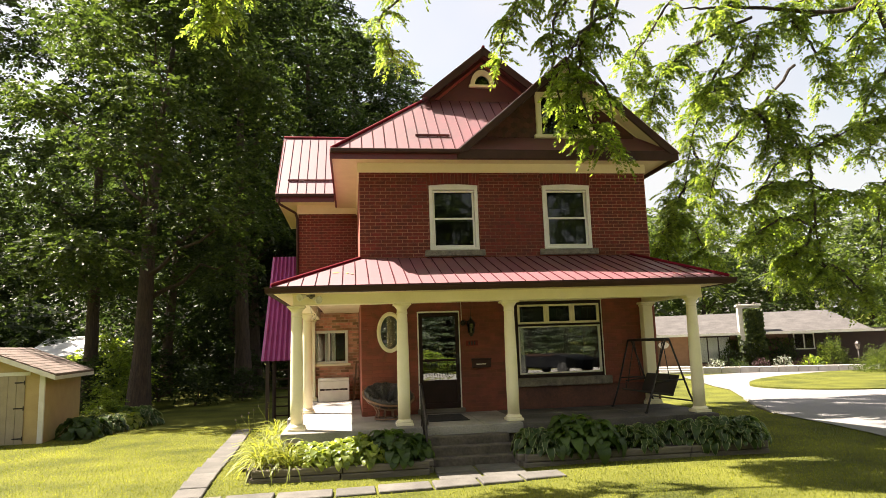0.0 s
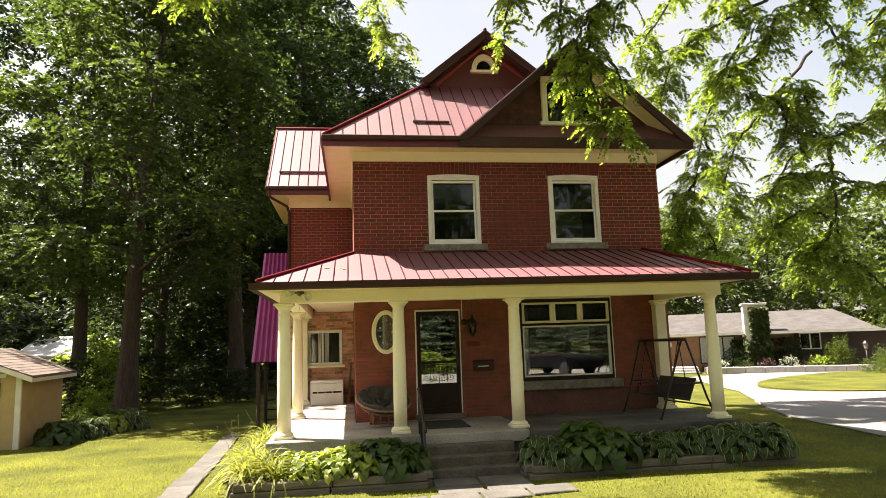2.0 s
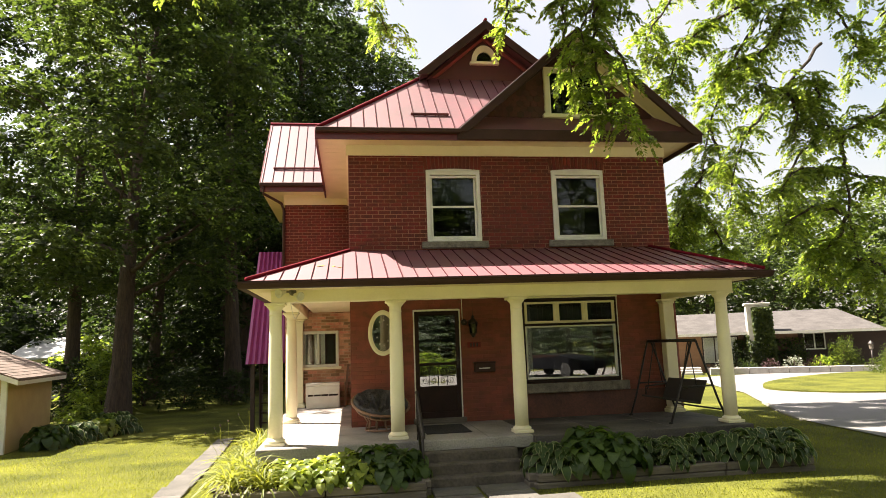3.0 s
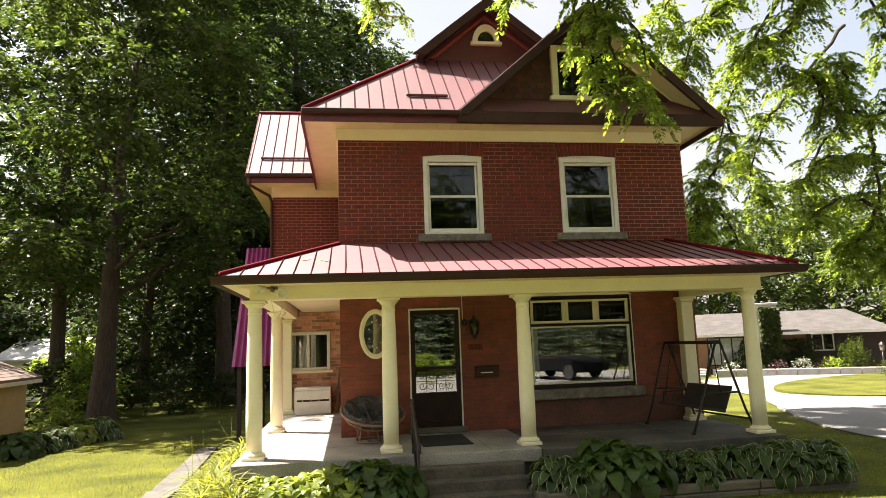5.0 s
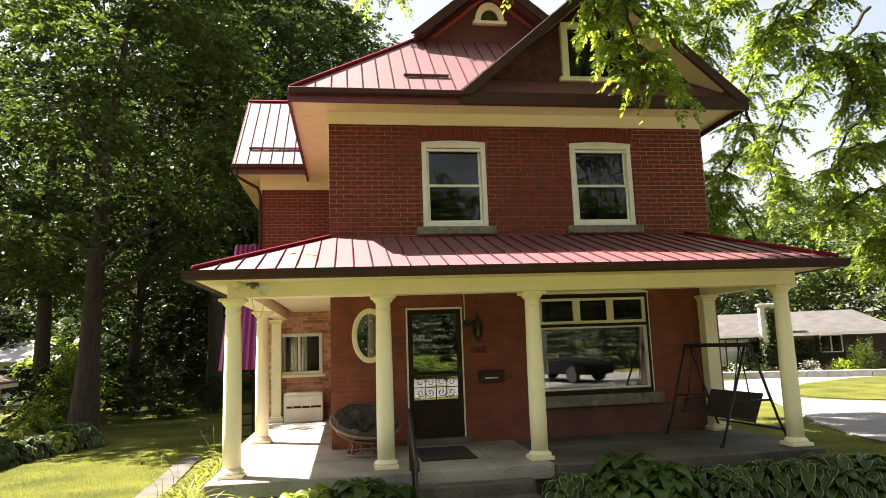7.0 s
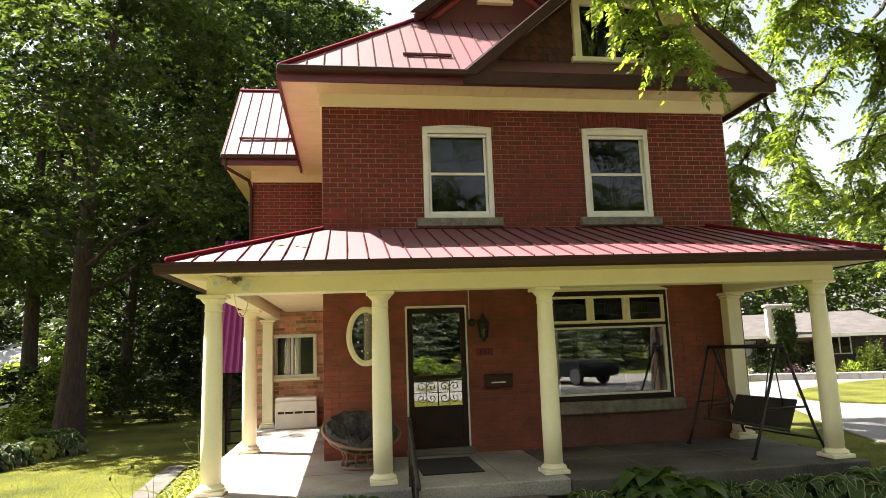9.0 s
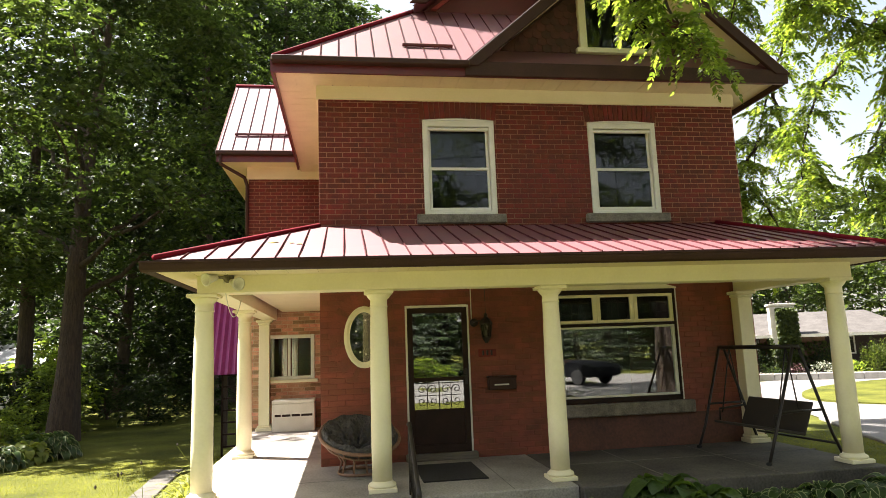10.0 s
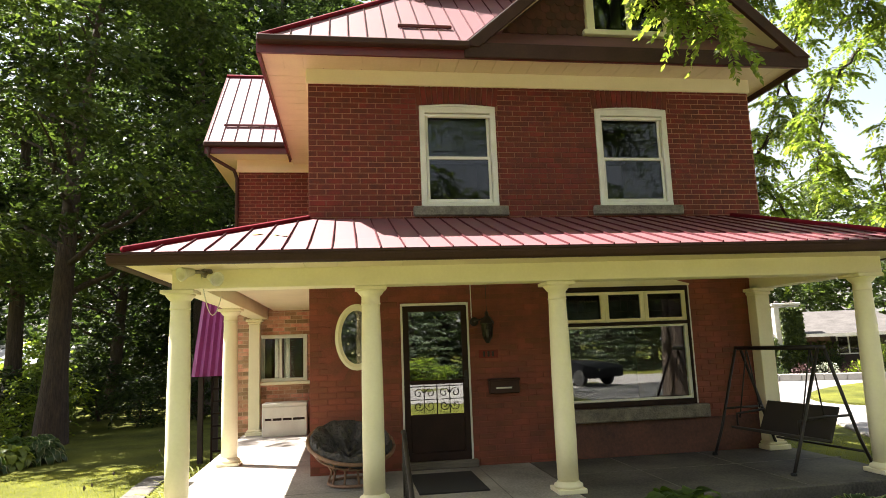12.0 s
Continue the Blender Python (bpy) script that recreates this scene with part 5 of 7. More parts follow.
    th, rr = rng.uniform(0, math.tau, n), np.sqrt(rng.uniform(0, 1, n))
    cx, cy = 8.6 + 7.6 * rr * np.cos(th), 1.0 + 7.4 * rr * np.sin(th)
    skirt = np.clip((cx - 10.5 - 0.55 * np.maximum(cy - 4.0, 0)) / 4.0, 0, 1)
    cz = 10.6 + 2.4 * (1 - rr ** 2) + rng.normal(size=n) * 0.7 + 0.7 * np.sin(cx * 1.7) * np.sin(cy * 1.5) - skirt * rng.uniform(0, 7.0, n)
    cz = np.maximum(cz, np.where(skirt > 0.1, 2.6, 4.8 + 0.55 * cy))
    keep = np.sin(cx * 2.3 + 1) * np.sin(cy * 2.1) + 0.5 * np.sin(cx * 4.1) * np.cos(cy * 3.7) > -0.8
    leaf_cloud("crown", (np.stack([cx, cy, cz], 1) - base)[keep], rng.normal(size=(keep.sum(), 3)) + np.array([0, 0, -0.5]), 0.17, LEAF_LIT, tree, rng, 0.45)
    # more unseen leaves high before the eaves, added to shade the right lawn
    n = 9000
    cx, cy = rng.uniform(-0.6, 3.4, n), rng.uniform(8.2, 10.1, n)
    cz = 9.7 + rng.uniform(0, 1.3, n) + 0.3 * np.sin(cx * 2.1)
    keep = np.sin(cx * 2.9) * np.sin(cy * 3.3) > -0.7
    leaf_cloud("crown", (np.stack([cx, cy, cz], 1) - base)[keep], rng.normal(size=(keep.sum(), 3)) + np.array([0, 0, -0.5]), 0.2, LEAF_LIT, tree, rng, 0.5)
    # unseen boughs high over the ridge, added to cast shade on the drive
    n = 26000
    cx, cy = rng.uniform(0.5, 9.0, n), rng.uniform(15.8, 22.2, n)
    cz = 4.4 + 0.55 * cy + rng.uniform(0.0, 1.2, n)
    keep = np.sin(cx * 2.6 + 1) * np.sin(cy * 2.9 + 0.6) + 0.6 * np.sin(cx * 5.1 + cy * 3) > -0.25
    leaf_cloud("crown", (np.stack([cx, cy, cz], 1) - base)[keep], rng.normal(size=(keep.sum(), 3)) + np.array([0, 0, -0.5]), 0.26, LEAF_LIT, tree, rng, 0.5)
    return tree


walnut()

# conifers and trees across the street, mirrored in the windows
sp = spruce(51, 12, 3.4, "blue-green spruce across the street")
set_at(sp, 4.2, -20.5)
for x, y, s in ((9.5, -21.5, 0.85), (19.3, -24.0, 0.95), (-2.0, -25.0, 1.0), (6.8, -26.0, 1.1), (15.0, -27.5, 1.0), (14.5, -20.5, 0.75), (17.0, -21.5, 0.85), (11.6, -19.6, 0.65)):
    ob = copy_thing(sp, Matrix.Identity(4))
    set_at(ob, x, y, x, s)
# broadleaf ring; the outer trees are unseen, added to cut skylight on the front
for x, y, k, s in ((-9.0, -24.0, 2, 0.8), (-24.0, -20.0, 2, 1.0), (-30.0, -8.0, 0, 1.0), (30.0, -24.0, 0, 1.0), (38.0, -12.0, 2, 1.1), (24.0, -30.0, 1, 1.0), (-14.0, -30.0, 1, 1.0), (0.5, -30.0, 0, 0.9), (3.5, -31.0, 3, 0.85), (11.0, -31.0, 2, 1.0), (-6.0, -33.0, 2, 1.0), (15.5, -33.0, 0, 0.9), (-16.0, -18.0, 0, 0.8), (24.0, -14.0, 2, 0.8), (7.2, -25.5, 1, 1.3), (18.8, -26.0, 1, 1.3), (-18.0, -4.0, 3, 0.85)):
    ob = copy_thing(far, Matrix.Identity(4))
    ob.scale = (1, 1, 1)
    set_at(ob, x, y, x * 1.7, s * (0.8 if -12 < x < 20 else 1.0))
ob = copy_thing(sunny, Matrix.Identity(4))
set_at(ob, 4.4, -17.2, 0.4, 1.0)
ob.scale = (1.35, 0.9, 0.5)


# ---- street, drive and paths ----
def laid_strip(name, near, far, across, lift, mat, label, category):
    """A paved sheet between two edges, laid on the ground."""
    vs, fs = [], []
    fine_n, fine_f = [], []
    for (a, b), (c, d) in zip(zip(near, near[1:]), zip(far, far[1:])):
        for k in range(4):
            fine_n.append((a[0] + (b[0] - a[0]) * k / 4, a[1] + (b[1] - a[1]) * k / 4))
            fine_f.append((c[0] + (d[0] - c[0]) * k / 4, c[1] + (d[1] - c[1]) * k / 4))
    fine_n.append(near[-1])
    fine_f.append(far[-1])
    for (a, b), (c, d) in zip(fine_n, fine_f):
        for k in range(across + 1):
            x, y = a + (c - a) * k / across, b + (d - b) * k / across
            vs.append((x, y, ground_z(x, y) + lift))
    w = across + 1
    for j in range(len(fine_n) - 1):
        fs += [(j * w + i, j * w + i + 1, (j + 1) * w + i + 1, (j + 1) * w + i) for i in range(across)]
    me = bpy.data.meshes.new(name)
    me.from_pydata(vs, [], fs)
    me.materials.append(mat)
    return tagged(new(name, me), label, category, kind="structure")


laid_strip("road", [(-60, -16.5), (-30, -16.5), (0, -16.5), (30, -16.5), (60, -16.5)], [(-60, -4.4), (-30, -4.4), (0, -4.4), (30, -4.4), (60, -4.4)], 10, 0.03, ROAD, "pale worn street before the house", "road")
NEAR = [(8.4, -5), (8.8, 3), (8.95, 8.0), (9.62, 10.6), (10.15, 12.9), (11.0, 15.0), (12.2, 17.4), (14.2, 21.6), (17.5, 31.5)]
FAR = [(46, -5), (46, 3), (46, 10), (46, 15), (46, 20), (46, 27), (42, 31), (33, 32.4), (22, 33.0)]
laid_strip("driveway", NEAR, FAR, 26, 0.022, ASPHALT, "pale curving driveway with tree shadows", "driveway")


def slab_on(name, pts, lift, thick, mat, parent=None, label="", bevel=0.01):
    bm = bmesh.new()
    z = ground_z(sum(p[0] for p in pts) / len(pts), sum(p[1] for p in pts) / len(pts))
    prism(bm, [(x, y, z + lift) for x, y in pts], (0, 0, -thick))
    return part(name, bm, mat, parent, label, bevel=bevel)


# kerb at the inner edge of the drive
KERB = material("pale kerb concrete", (0.26, 0.245, 0.215), (0.17, 0.16, 0.14), 0.9, scale=3, fine=40, bump=0.3, depth=0.005)
kerb = thing("kerb", "low pale concrete kerb along the drive", "kerb", kind="structure")
edge = [(10.15, 12.9), (10.55, 13.95), (11.0, 15.0), (11.6, 16.2), (12.2, 17.4)]
for (a, b), (c, d) in zip(edge, edge[1:]):
    n = Vector((-(d - b), c - a, 0)).normalized() * 0.07
    slab_on("kerb_stone", [(a - n.x, b - n.y), (c - n.x, d - n.y), (c + n.x, d + n.y), (a + n.x, b + n.y)], 0.05, 0.3, KERB, kerb, bevel=0.02)
bm = bmesh.new()
ring = [(23.7 + 8.6 * math.cos(a) * 0.92 - 4.6 * math.sin(a) * 0.35, 23.6 + 8.6 * math.cos(a) * 0.35 + 4.6 * math.sin(a) * 0.92) for a in [k * math.tau / 48 for k in range(48)]]
prism(bm, [(x, y, ground_z(22, 23) + 0.13) for x, y in ring], (0, 0, -0.4))
tagged(part("lawn_island", bm, GRASS), "oval mown grass island in the drive", "lawn", kind="structure")

# stepping slabs
path = thing("side_path", "straight path of pale worn slabs across the lawn", "path", kind="structure")
rng = random.Random(8)
y = 3.2
while y < 15.0:
    step = rng.uniform(0.52, 0.68)
    t = (y - 7.0) / 7.7
    x, dx = -2.32 - 0.55 * t, -0.07 * step
    slab_on("slab", [(x - 0.19 + rng.uniform(-0.02, 0.02), y), (x + 0.19, y + rng.uniform(-0.02, 0.02)), (x + 0.19 + dx, y + step - 0.03), (x - 0.19 + dx + rng.uniform(-0.02, 0.02), y + step - 0.04)], 0.035 + rng.uniform(-0.006, 0.006), 0.08, PAVER, path)
    y += step
walkway = thing("front_walk", "row of pale stone slabs before the steps", "path", kind="structure")
x = -2.3
while x < 2.2:
    step = rng.uniform(0.5, 0.75)
    y0 = 6.42 + 0.10 * x + rng.uniform(-0.03, 0.03)
    slab_on("slab", [(x, y0), (x + step - 0.04, y0 + 0.05), (x + step - 0.04, y0 + 0.47), (x, y0 + 0.44)], 0.035 + rng.uniform(-0.006, 0.006), 0.08, PAVER, walkway)
    x += step
for a, b in ((1.02, 1.62), (1.66, 2.28)):
    for y0, y1 in ((7.0, 7.42), (7.46, 7.9)):
        slab_on("slab", [(a, y0), (b, y0), (b, y1), (a, y1)], 0.03 + rng.uniform(-0.006, 0.006), 0.08, PAVER, walkway)

# planting beds
for name, x0, x1 in (("flower_bed", -1.63, 0.93), ("flower_bed", 2.36, 6.32)):
    bed = thing(name, "raised bed edged with weathered grey timbers", "flower bed", at=((x0 + x1) / 2, 8.0, G), group="beds before the porch")
    w = (x1 - x0) / 2
    part("soil", boxes((-w + 0.1, w - 0.1, -0.36, 0.6, -0.1, 0.16)), SOIL, bed)
    n = 2 if x0 < 0 else 3
    for k in range(n):
        for lvl in range(2):
            e = 0.03 * (lvl - 0.5)
            part("timber", boxes((-w + 2 * w * k / n + 0.006 + e, -w + 2 * w * (k + 1) / n - 0.006 + e * (k < n - 1), -0.5 + lvl * 0.012, -0.37, -0.03 + lvl * 0.105, 0.068 + lvl * 0.105)), TIMBER, bed, bevel=0.012)
    for s in (-1, 1):
        part("timber", boxes(*[(s * w - 0.07, s * w + 0.07, -0.36, 0.6, -0.03 + lvl * 0.105, 0.068 + lvl * 0.105) for lvl in range(2)]), TIMBER, bed, bevel=0.012)
    part("side_soil" if x0 < 0 else "mulch", boxes((-w - 0.30, -w + 0.35, 0.6, 4.4, -0.6, 0.03)) if x0 < 0 else boxes((-w + 0.12, w - 0.12, -0.3, 0.5, 0.16, 0.17)), SOIL, bed)


# ---- bed plants ----
def blade_leaf(length, width, fold, droop, tip):
    """One leaf with a mid-rib crease and a margin, arching over."""
    bm = bmesh.new()
    rows = []
    n = 6
    for i in range(n + 1):
        t = i / n
        w = width * (math.sin(math.pi * min(t * 0.93 + 0.07, 1.0)) ** tip) * 0.5
        x = length * t * (1 - 0.25 * droop * t)
        z = length * (0.5 * t - droop * t * t)
        rows.append([bm.verts.new((x, f * w, z + fold * w * abs(f) + (0.02 * w if abs(f) == 1 else 0))) for f in (-1, -0.84, 0, 0.84, 1)])
    for a, b in zip(rows, rows[1:]):
        for k in range(4):
            bm.faces.new((a[k], a[k + 1], b[k + 1], b[k])).material_index = 1 if k in (0, 3) else 0
    return bm


HOSTA = material("hosta leaf", (0.085, 0.14, 0.04), (0.05, 0.09, 0.024), 0.4, scale=5, fine=40, bump=0.2, depth=0.004, rand="object", vary=0.3, translucent=(1.6, 1.6, 0.6))
HOSTA_LIGHT = material("pale hosta leaf", (0.26, 0.31, 0.08), (0.16, 0.21, 0.05), 0.4, scale=5, fine=40, bump=0.2, depth=0.004, rand="object", vary=0.3, translucent=(1.9, 1.8, 0.7))
HOSTA_EDGED = material("variegated hosta leaf", (0.065, 0.115, 0.035), (0.04, 0.075, 0.022), 0.4, scale=6, fine=40, bump=0.2, depth=0.004, rand="object", vary=0.25, translucent=(1.5, 1.5, 0.7))
MARGIN = material("cream leaf margin", (0.46, 0.50, 0.28), (0.34, 0.38, 0.19), 0.5, scale=8, fine=40, bump=0.0, translucent=(1.0, 1.0, 0.6))
LILY = material("yellow-green grass leaf", (0.27, 0.30, 0.07), (0.17, 0.20, 0.04), 0.5, scale=6, fine=40, bump=0.0, rand="object", vary=0.3, translucent=(1.5, 1.4, 0.6))


def hosta(name, mat, leaves, length, width, label, seed, droop=0.55, fold=0.35, tip=0.55, category="hosta", group="hostas in the beds"):
    rng = random.Random(seed)
    plant = thing(name, label, category, group=group)
    shapes = [part("leaf", blade_leaf(length * s, width * s, fold, droop * d, tip), mat, plant, smooth=True, normals=False) for s, d in ((1.0, 1.0), (0.85, 0.8), (1.1, 1.25))]
    for sh in shapes:
        sh.data.materials.append(MARGIN if mat == HOSTA_EDGED else mat)
    for k in range(leaves):
        ob = shapes[k] if k < 3 else shapes[k % 3].copy()
        if k >= 3:
            scene.collection.objects.link(ob)
        ring = k / leaves
        tilt = -(62 - 70 * ring) + rng.uniform(-8, 8)
        ob.matrix_basis = pose(rng.uniform(-0.07, 0.07), rng.uniform(-0.07, 0.07), 0.02 + 0.10 * (1 - ring), rng.uniform(-14, 14), tilt, k * 137.5 + rng.uniform(-12, 12))
        s = rng.uniform(0.8, 1.15) * (0.75 + 0.3 * ring)
        ob.scale = (s, s, s)
    return plant


def mound(mat, leaves, length, width, reach, height, label, seed):
    """A hosta: broad leaves on arching stalks, overlapping outward and down into a mound."""
    rng = random.Random(seed)
    plant = thing("hosta", label, "hosta", group="hostas in the beds")
    shapes = [part("leaf", blade_leaf(length * s, width * s, 0.22, d, 0.62), mat, plant, smooth=True, normals=False) for s, d in ((1.0, 0.85), (0.88, 0.65), (1.1, 1.05))]
    for sh in shapes:
        sh.data.materials.append(MARGIN if mat == HOSTA_EDGED else mat)
    stalks = bmesh.new()
    for k in range(leaves):
        ob = shapes[k] if k < 3 else shapes[k % 3].copy()
        if k >= 3:
            scene.collection.objects.link(ob)
        u = (k + 0.5) / leaves
        a = k * 2.39996 + rng.uniform(-0.2, 0.2)
        r = reach * 0.78 * u ** 0.6 * rng.uniform(0.85, 1.12)
        z = height * (1 - 0.8 * u ** 1.5) * rng.uniform(0.9, 1.08)
        x, y = r * math.cos(a), r * math.sin(a)
        ob.matrix_basis = pose(x, y, z, rng.uniform(-18, 18), -18 + 52 * u + rng.uniform(-9, 9), math.degrees(a) + rng.uniform(-22, 22))
        s = rng.uniform(0.78, 1.18)
        ob.scale = (s, s, s)
        tube(stalks, [(x * 0.12, y * 0.12, -0.02), (x * 0.55, y * 0.55, z * 0.75), (x, y, z)], [0.006, 0.005, 0.004], 4, False)
    tagged(part("stalk_tuft", stalks, mat, plant), kind="stuff")
    return plant


h1 = mound(HOSTA_EDGED, 76, 0.21, 0.115, 0.34, 0.30, "clump of white-edged hosta leaves", 1)
h2 = mound(HOSTA, 78, 0.225, 0.155, 0.40, 0.36, "clump of broad green hosta leaves", 2)
h3 = mound(HOSTA_LIGHT, 72, 0.21, 0.14, 0.38, 0.32, "clump of pale yellow-green hosta leaves", 4)
lily = hosta("daylily_clump", LILY, 60, 0.62, 0.028, "fountain of thin yellow-green blades", 3, droop=0.75, tip=0.3, category="grass clump", group="grass clumps by the porch")
bed_a = [(h3, (-0.1, 8.05, 1.0)), (h2, (0.35, 8.0, 1.05)), (h2, (0.72, 8.05, 0.85)), (h3, (-0.5, 8.0, 0.85)), (h3, (-0.85, 8.1, 0.8)), (h3, (0.1, 7.78, 0.8)), (h2, (0.52, 7.75, 0.8)), (h3, (-0.3, 7.75, 0.7)), (h3, (-0.68, 7.74, 0.7))]
bed_b = [(h1, (2.62, 7.95, 1.05)), (h1, (2.85, 7.72, 0.9)), (h2, (3.28, 8.0, 1.25)), (h2, (3.55, 7.75, 1.1)), (h2, (3.1, 7.72, 1.0)), (h1, (4.15, 8.1, 0.9)), (h1, (4.5, 8.0, 0.95)), (h1, (4.35, 7.75, 0.8)), (h1, (4.95, 8.05, 1.0)), (h1, (5.3, 7.85, 1.05)), (h1, (5.7, 7.95, 1.15)), (h1, (6.1, 7.85, 1.1)), (h1, (5.55, 7.65, 0.9)), (h1, (6.3, 8.1, 1.0)), (h1, (5.95, 7.62, 0.85)), (h1, (3.85, 8.15, 0.7))]
grasses = [(lily, (-1.25, 7.95, 1.0)), (lily, (-1.42, 8.25, 1.05)), (lily, (-1.5, 7.75, 0.9)), (lily, (-1.1, 7.7, 0.8)), (lily, (-1.62, 8.7, 1.1)), (lily, (-1.68, 9.3, 1.1)), (lily, (-1.72, 10.0, 1.1)), (lily, (-1.7, 10.8, 1.15)), (lily, (-1.74, 11.6, 1.1)), (lily, (-1.75, 12.3, 1.1)), (lily, (-1.55, 9.0, 0.9)), (lily, (-1.55, 10.4, 0.95)), (lily, (-1.8, 13.0, 1.0))]
spots = bed_a + bed_b + grasses
seen_first = set()
for i, (src, (x, y, s)) in enumerate(spots):
    z = (G + 0.15) if (y < 8.55 and x > -1.6) else ground_z(x, y) + 0.05
    ob = src if src.name not in seen_first else copy_thing(src, Matrix.Identity(4))
    seen_first.add(src.name)
    ob.location, ob.rotation_euler, ob.scale = (x, y, z), (0, 0, i * 1.9), (s, s, s)
for x, y in ((-1.85, 8.9), (-1.9, 9.8), (-2.0, 12.6)):
    stem = thing("seed_stalk", "thin arching brown seed stalk", "plant", at=(x, y, ground_z(x, y)), group="seed stalks by the porch")
    for k in range(0, 4, 2):
        tube_part("stalk", [(0, 0, 0), (0.03 * k - 0.05, 0, 0.5), (0.10 * k - 0.2, -0.05, 0.75 + 0.05 * k)], [0.004, 0.003, 0.002], LILY, stem, sides=4)
        bm = bmesh.new()
        lathe(bm, [(0.004, -0.02), (0.014, 0), (0.004, 0.02)], 6, (0.10 * k - 0.2, -0.05, 0.77 + 0.05 * k))
        part("seed_head", bm, BARK, stem)

# hostas beside the shed and by the wood's edge
for i, (x, y, s) in enumerate(((-7.0, 15.6, 1.0), (-6.9, 16.3, 1.1), (-6.75, 17.0, 1.1), (-7.1, 17.6, 1.0), (-6.5, 17.7, 1.0), (-6.2, 18.4, 1.1), (-6.9, 18.4, 1.1), (-7.5, 18.9, 1.2), (-6.6, 19.2, 1.2))):
    ob = copy_thing(h3 if i in (3, 4, 7) else h1 if i % 3 else h2, Matrix.Identity(4))
    ob.location, ob.rotation_euler, ob.scale = (x, y, ground_z(x, y)), (0, 0, i * 2.3), (s * 1.25, s * 1.25, s * 1.25)
    tagged(ob, group="hostas by the shed")

# ---- garden shed ----
SHED_WALL = material("tan shed siding", (0.50, 0.37, 0.17), (0.42, 0.30, 0.13), 0.75, scale=3, fine=40, bump=0.2, depth=0.004)
SHED_DOOR = material("grey-tan shed door", (0.36, 0.30, 0.20), (0.29, 0.24, 0.16), 0.75, scale=4, fine=40, bump=0.2, depth=0.004)
SHED_ROOF = material("brown asphalt shingle", (0.16, 0.115, 0.09), (0.11, 0.08, 0.062), 0.9, scale=5, fine=60, bump=0.4, depth=0.006, rand="object", vary=0.2)
shed = thing("garden_shed", "small tan wooden shed with a brown shingle roof", "shed", at=(-7.52, 14.85, -0.1))
shed.rotation_euler = (0, 0, radians(7))
part("wall", boxes((-2.7, 0, 0, 3.2, -0.1, 1.72)), SHED_WALL, shed)
bm = bmesh.new()
prism(bm, [(-2.7, 0.003, 1.72), (0, 0.003, 1.72), (-1.35, 0.003, 2.28)], (0, 3.19, 0))
part("gable", bm, SHED_WALL, shed)
part("corner_board", boxes((-0.10, 0.015, -0.02, 0.06, 0, 1.72)), WHITE, shed, bevel=0.004)
part("fascia", boxes((0.262, 0.288, -0.21, 3.4, 1.54, 1.635)), WHITE, shed)
for s in (1, -1):
    cx0 = -1.35
    bm = bmesh.new()
    prism(bm, [(cx0, -0.24, 2.33), (cx0 + s * 1.64, -0.24, 1.65), (cx0 + s * 1.64, -0.24, 1.54), (cx0, -0.24, 2.21)], (0, 0.03, 0))
    part("rake_board", bm, WHITE, shed)
    slope = part("roof", (lambda b: (prism(b, [(cx0, -0.22, 2.36), (cx0 + s * 1.64, -0.22, 1.68), (cx0 + s * 1.64, 3.42, 1.68), (cx0, 3.42, 2.36)], (0, 0, -0.05)), b)[1])(bmesh.new()), SHED_ROOF, shed)
    if s == 1:
        for r in range(11):
            for k in range(11):
                y0 = -0.22 + k * 0.331 + (0.16 if r % 2 else 0)
                y1 = min(y0 + 0.325, 3.42)
                u0, u1 = 1.64 - r * 0.149, max(1.64 - (r + 1) * 0.149 - 0.02, 0.0)
                if y1 - y0 > 0.05:
                    bm = bmesh.new()
                    zf = lambda u: 2.36 - 0.4146 * u + 0.004
                    prism(bm, [(cx0 + u0, y0, zf(u0) + 0.008), (cx0 + u0, y1, zf(u0) + 0.008), (cx0 + u1, y1, zf(u1)), (cx0 + u1, y0, zf(u1))], (0, 0, -0.006))
                    part("shingle", bm, SHED_ROOF, slope)
for k in range(7):
    part("door_board", boxes((-0.40 - 0.18 * (k + 1) + 0.006, -0.40 - 0.18 * k, -0.035, -0.004, 0.03, 1.66)), SHED_DOOR, shed, bevel=0.004)
part("door_head", boxes((-1.75, -0.3, -0.03, -0.002, 1.665, 1.75)), WHITE, shed)
for z in (0.2, 0.9, 1.5):
    h = part("hinge", boxes((-0.62, -0.42, -0.045, -0.034, z - 0.015, z + 0.015)), BLACK_IRON, shed, bevel=0.003)
    tube_part("pin", [(-0.41, -0.04, z - 0.05), (-0.41, -0.04, z + 0.05)], 0.014, BLACK_IRON, h, sides=6)
part("skirt", boxes((-2.75, 0.03, -0.05, 3.25, -0.2, 0.03)), TIMBER, shed)

# pale cottage glimpsed between the trunks
cot = thing("white_cottage", "low white cottage glimpsed between the trees", "house", at=(-16.6, 38.0, -0.25))
part("wall", boxes((-1.6, 1.6, 0, 6, 0, 2.2)), WHITE, cot)
bm = bmesh.new()
prism(bm, [(-1.9, -0.5, 2.15), (1.9, -0.5, 2.15), (1.9, 3.0, 3.3), (-1.9, 3.0, 3.3)], (0, 0, 0.08))
part("roof", bm, material("pale metal roof", (0.5, 0.5, 0.5), None, 0.6, scale=1, fine=8), cot)
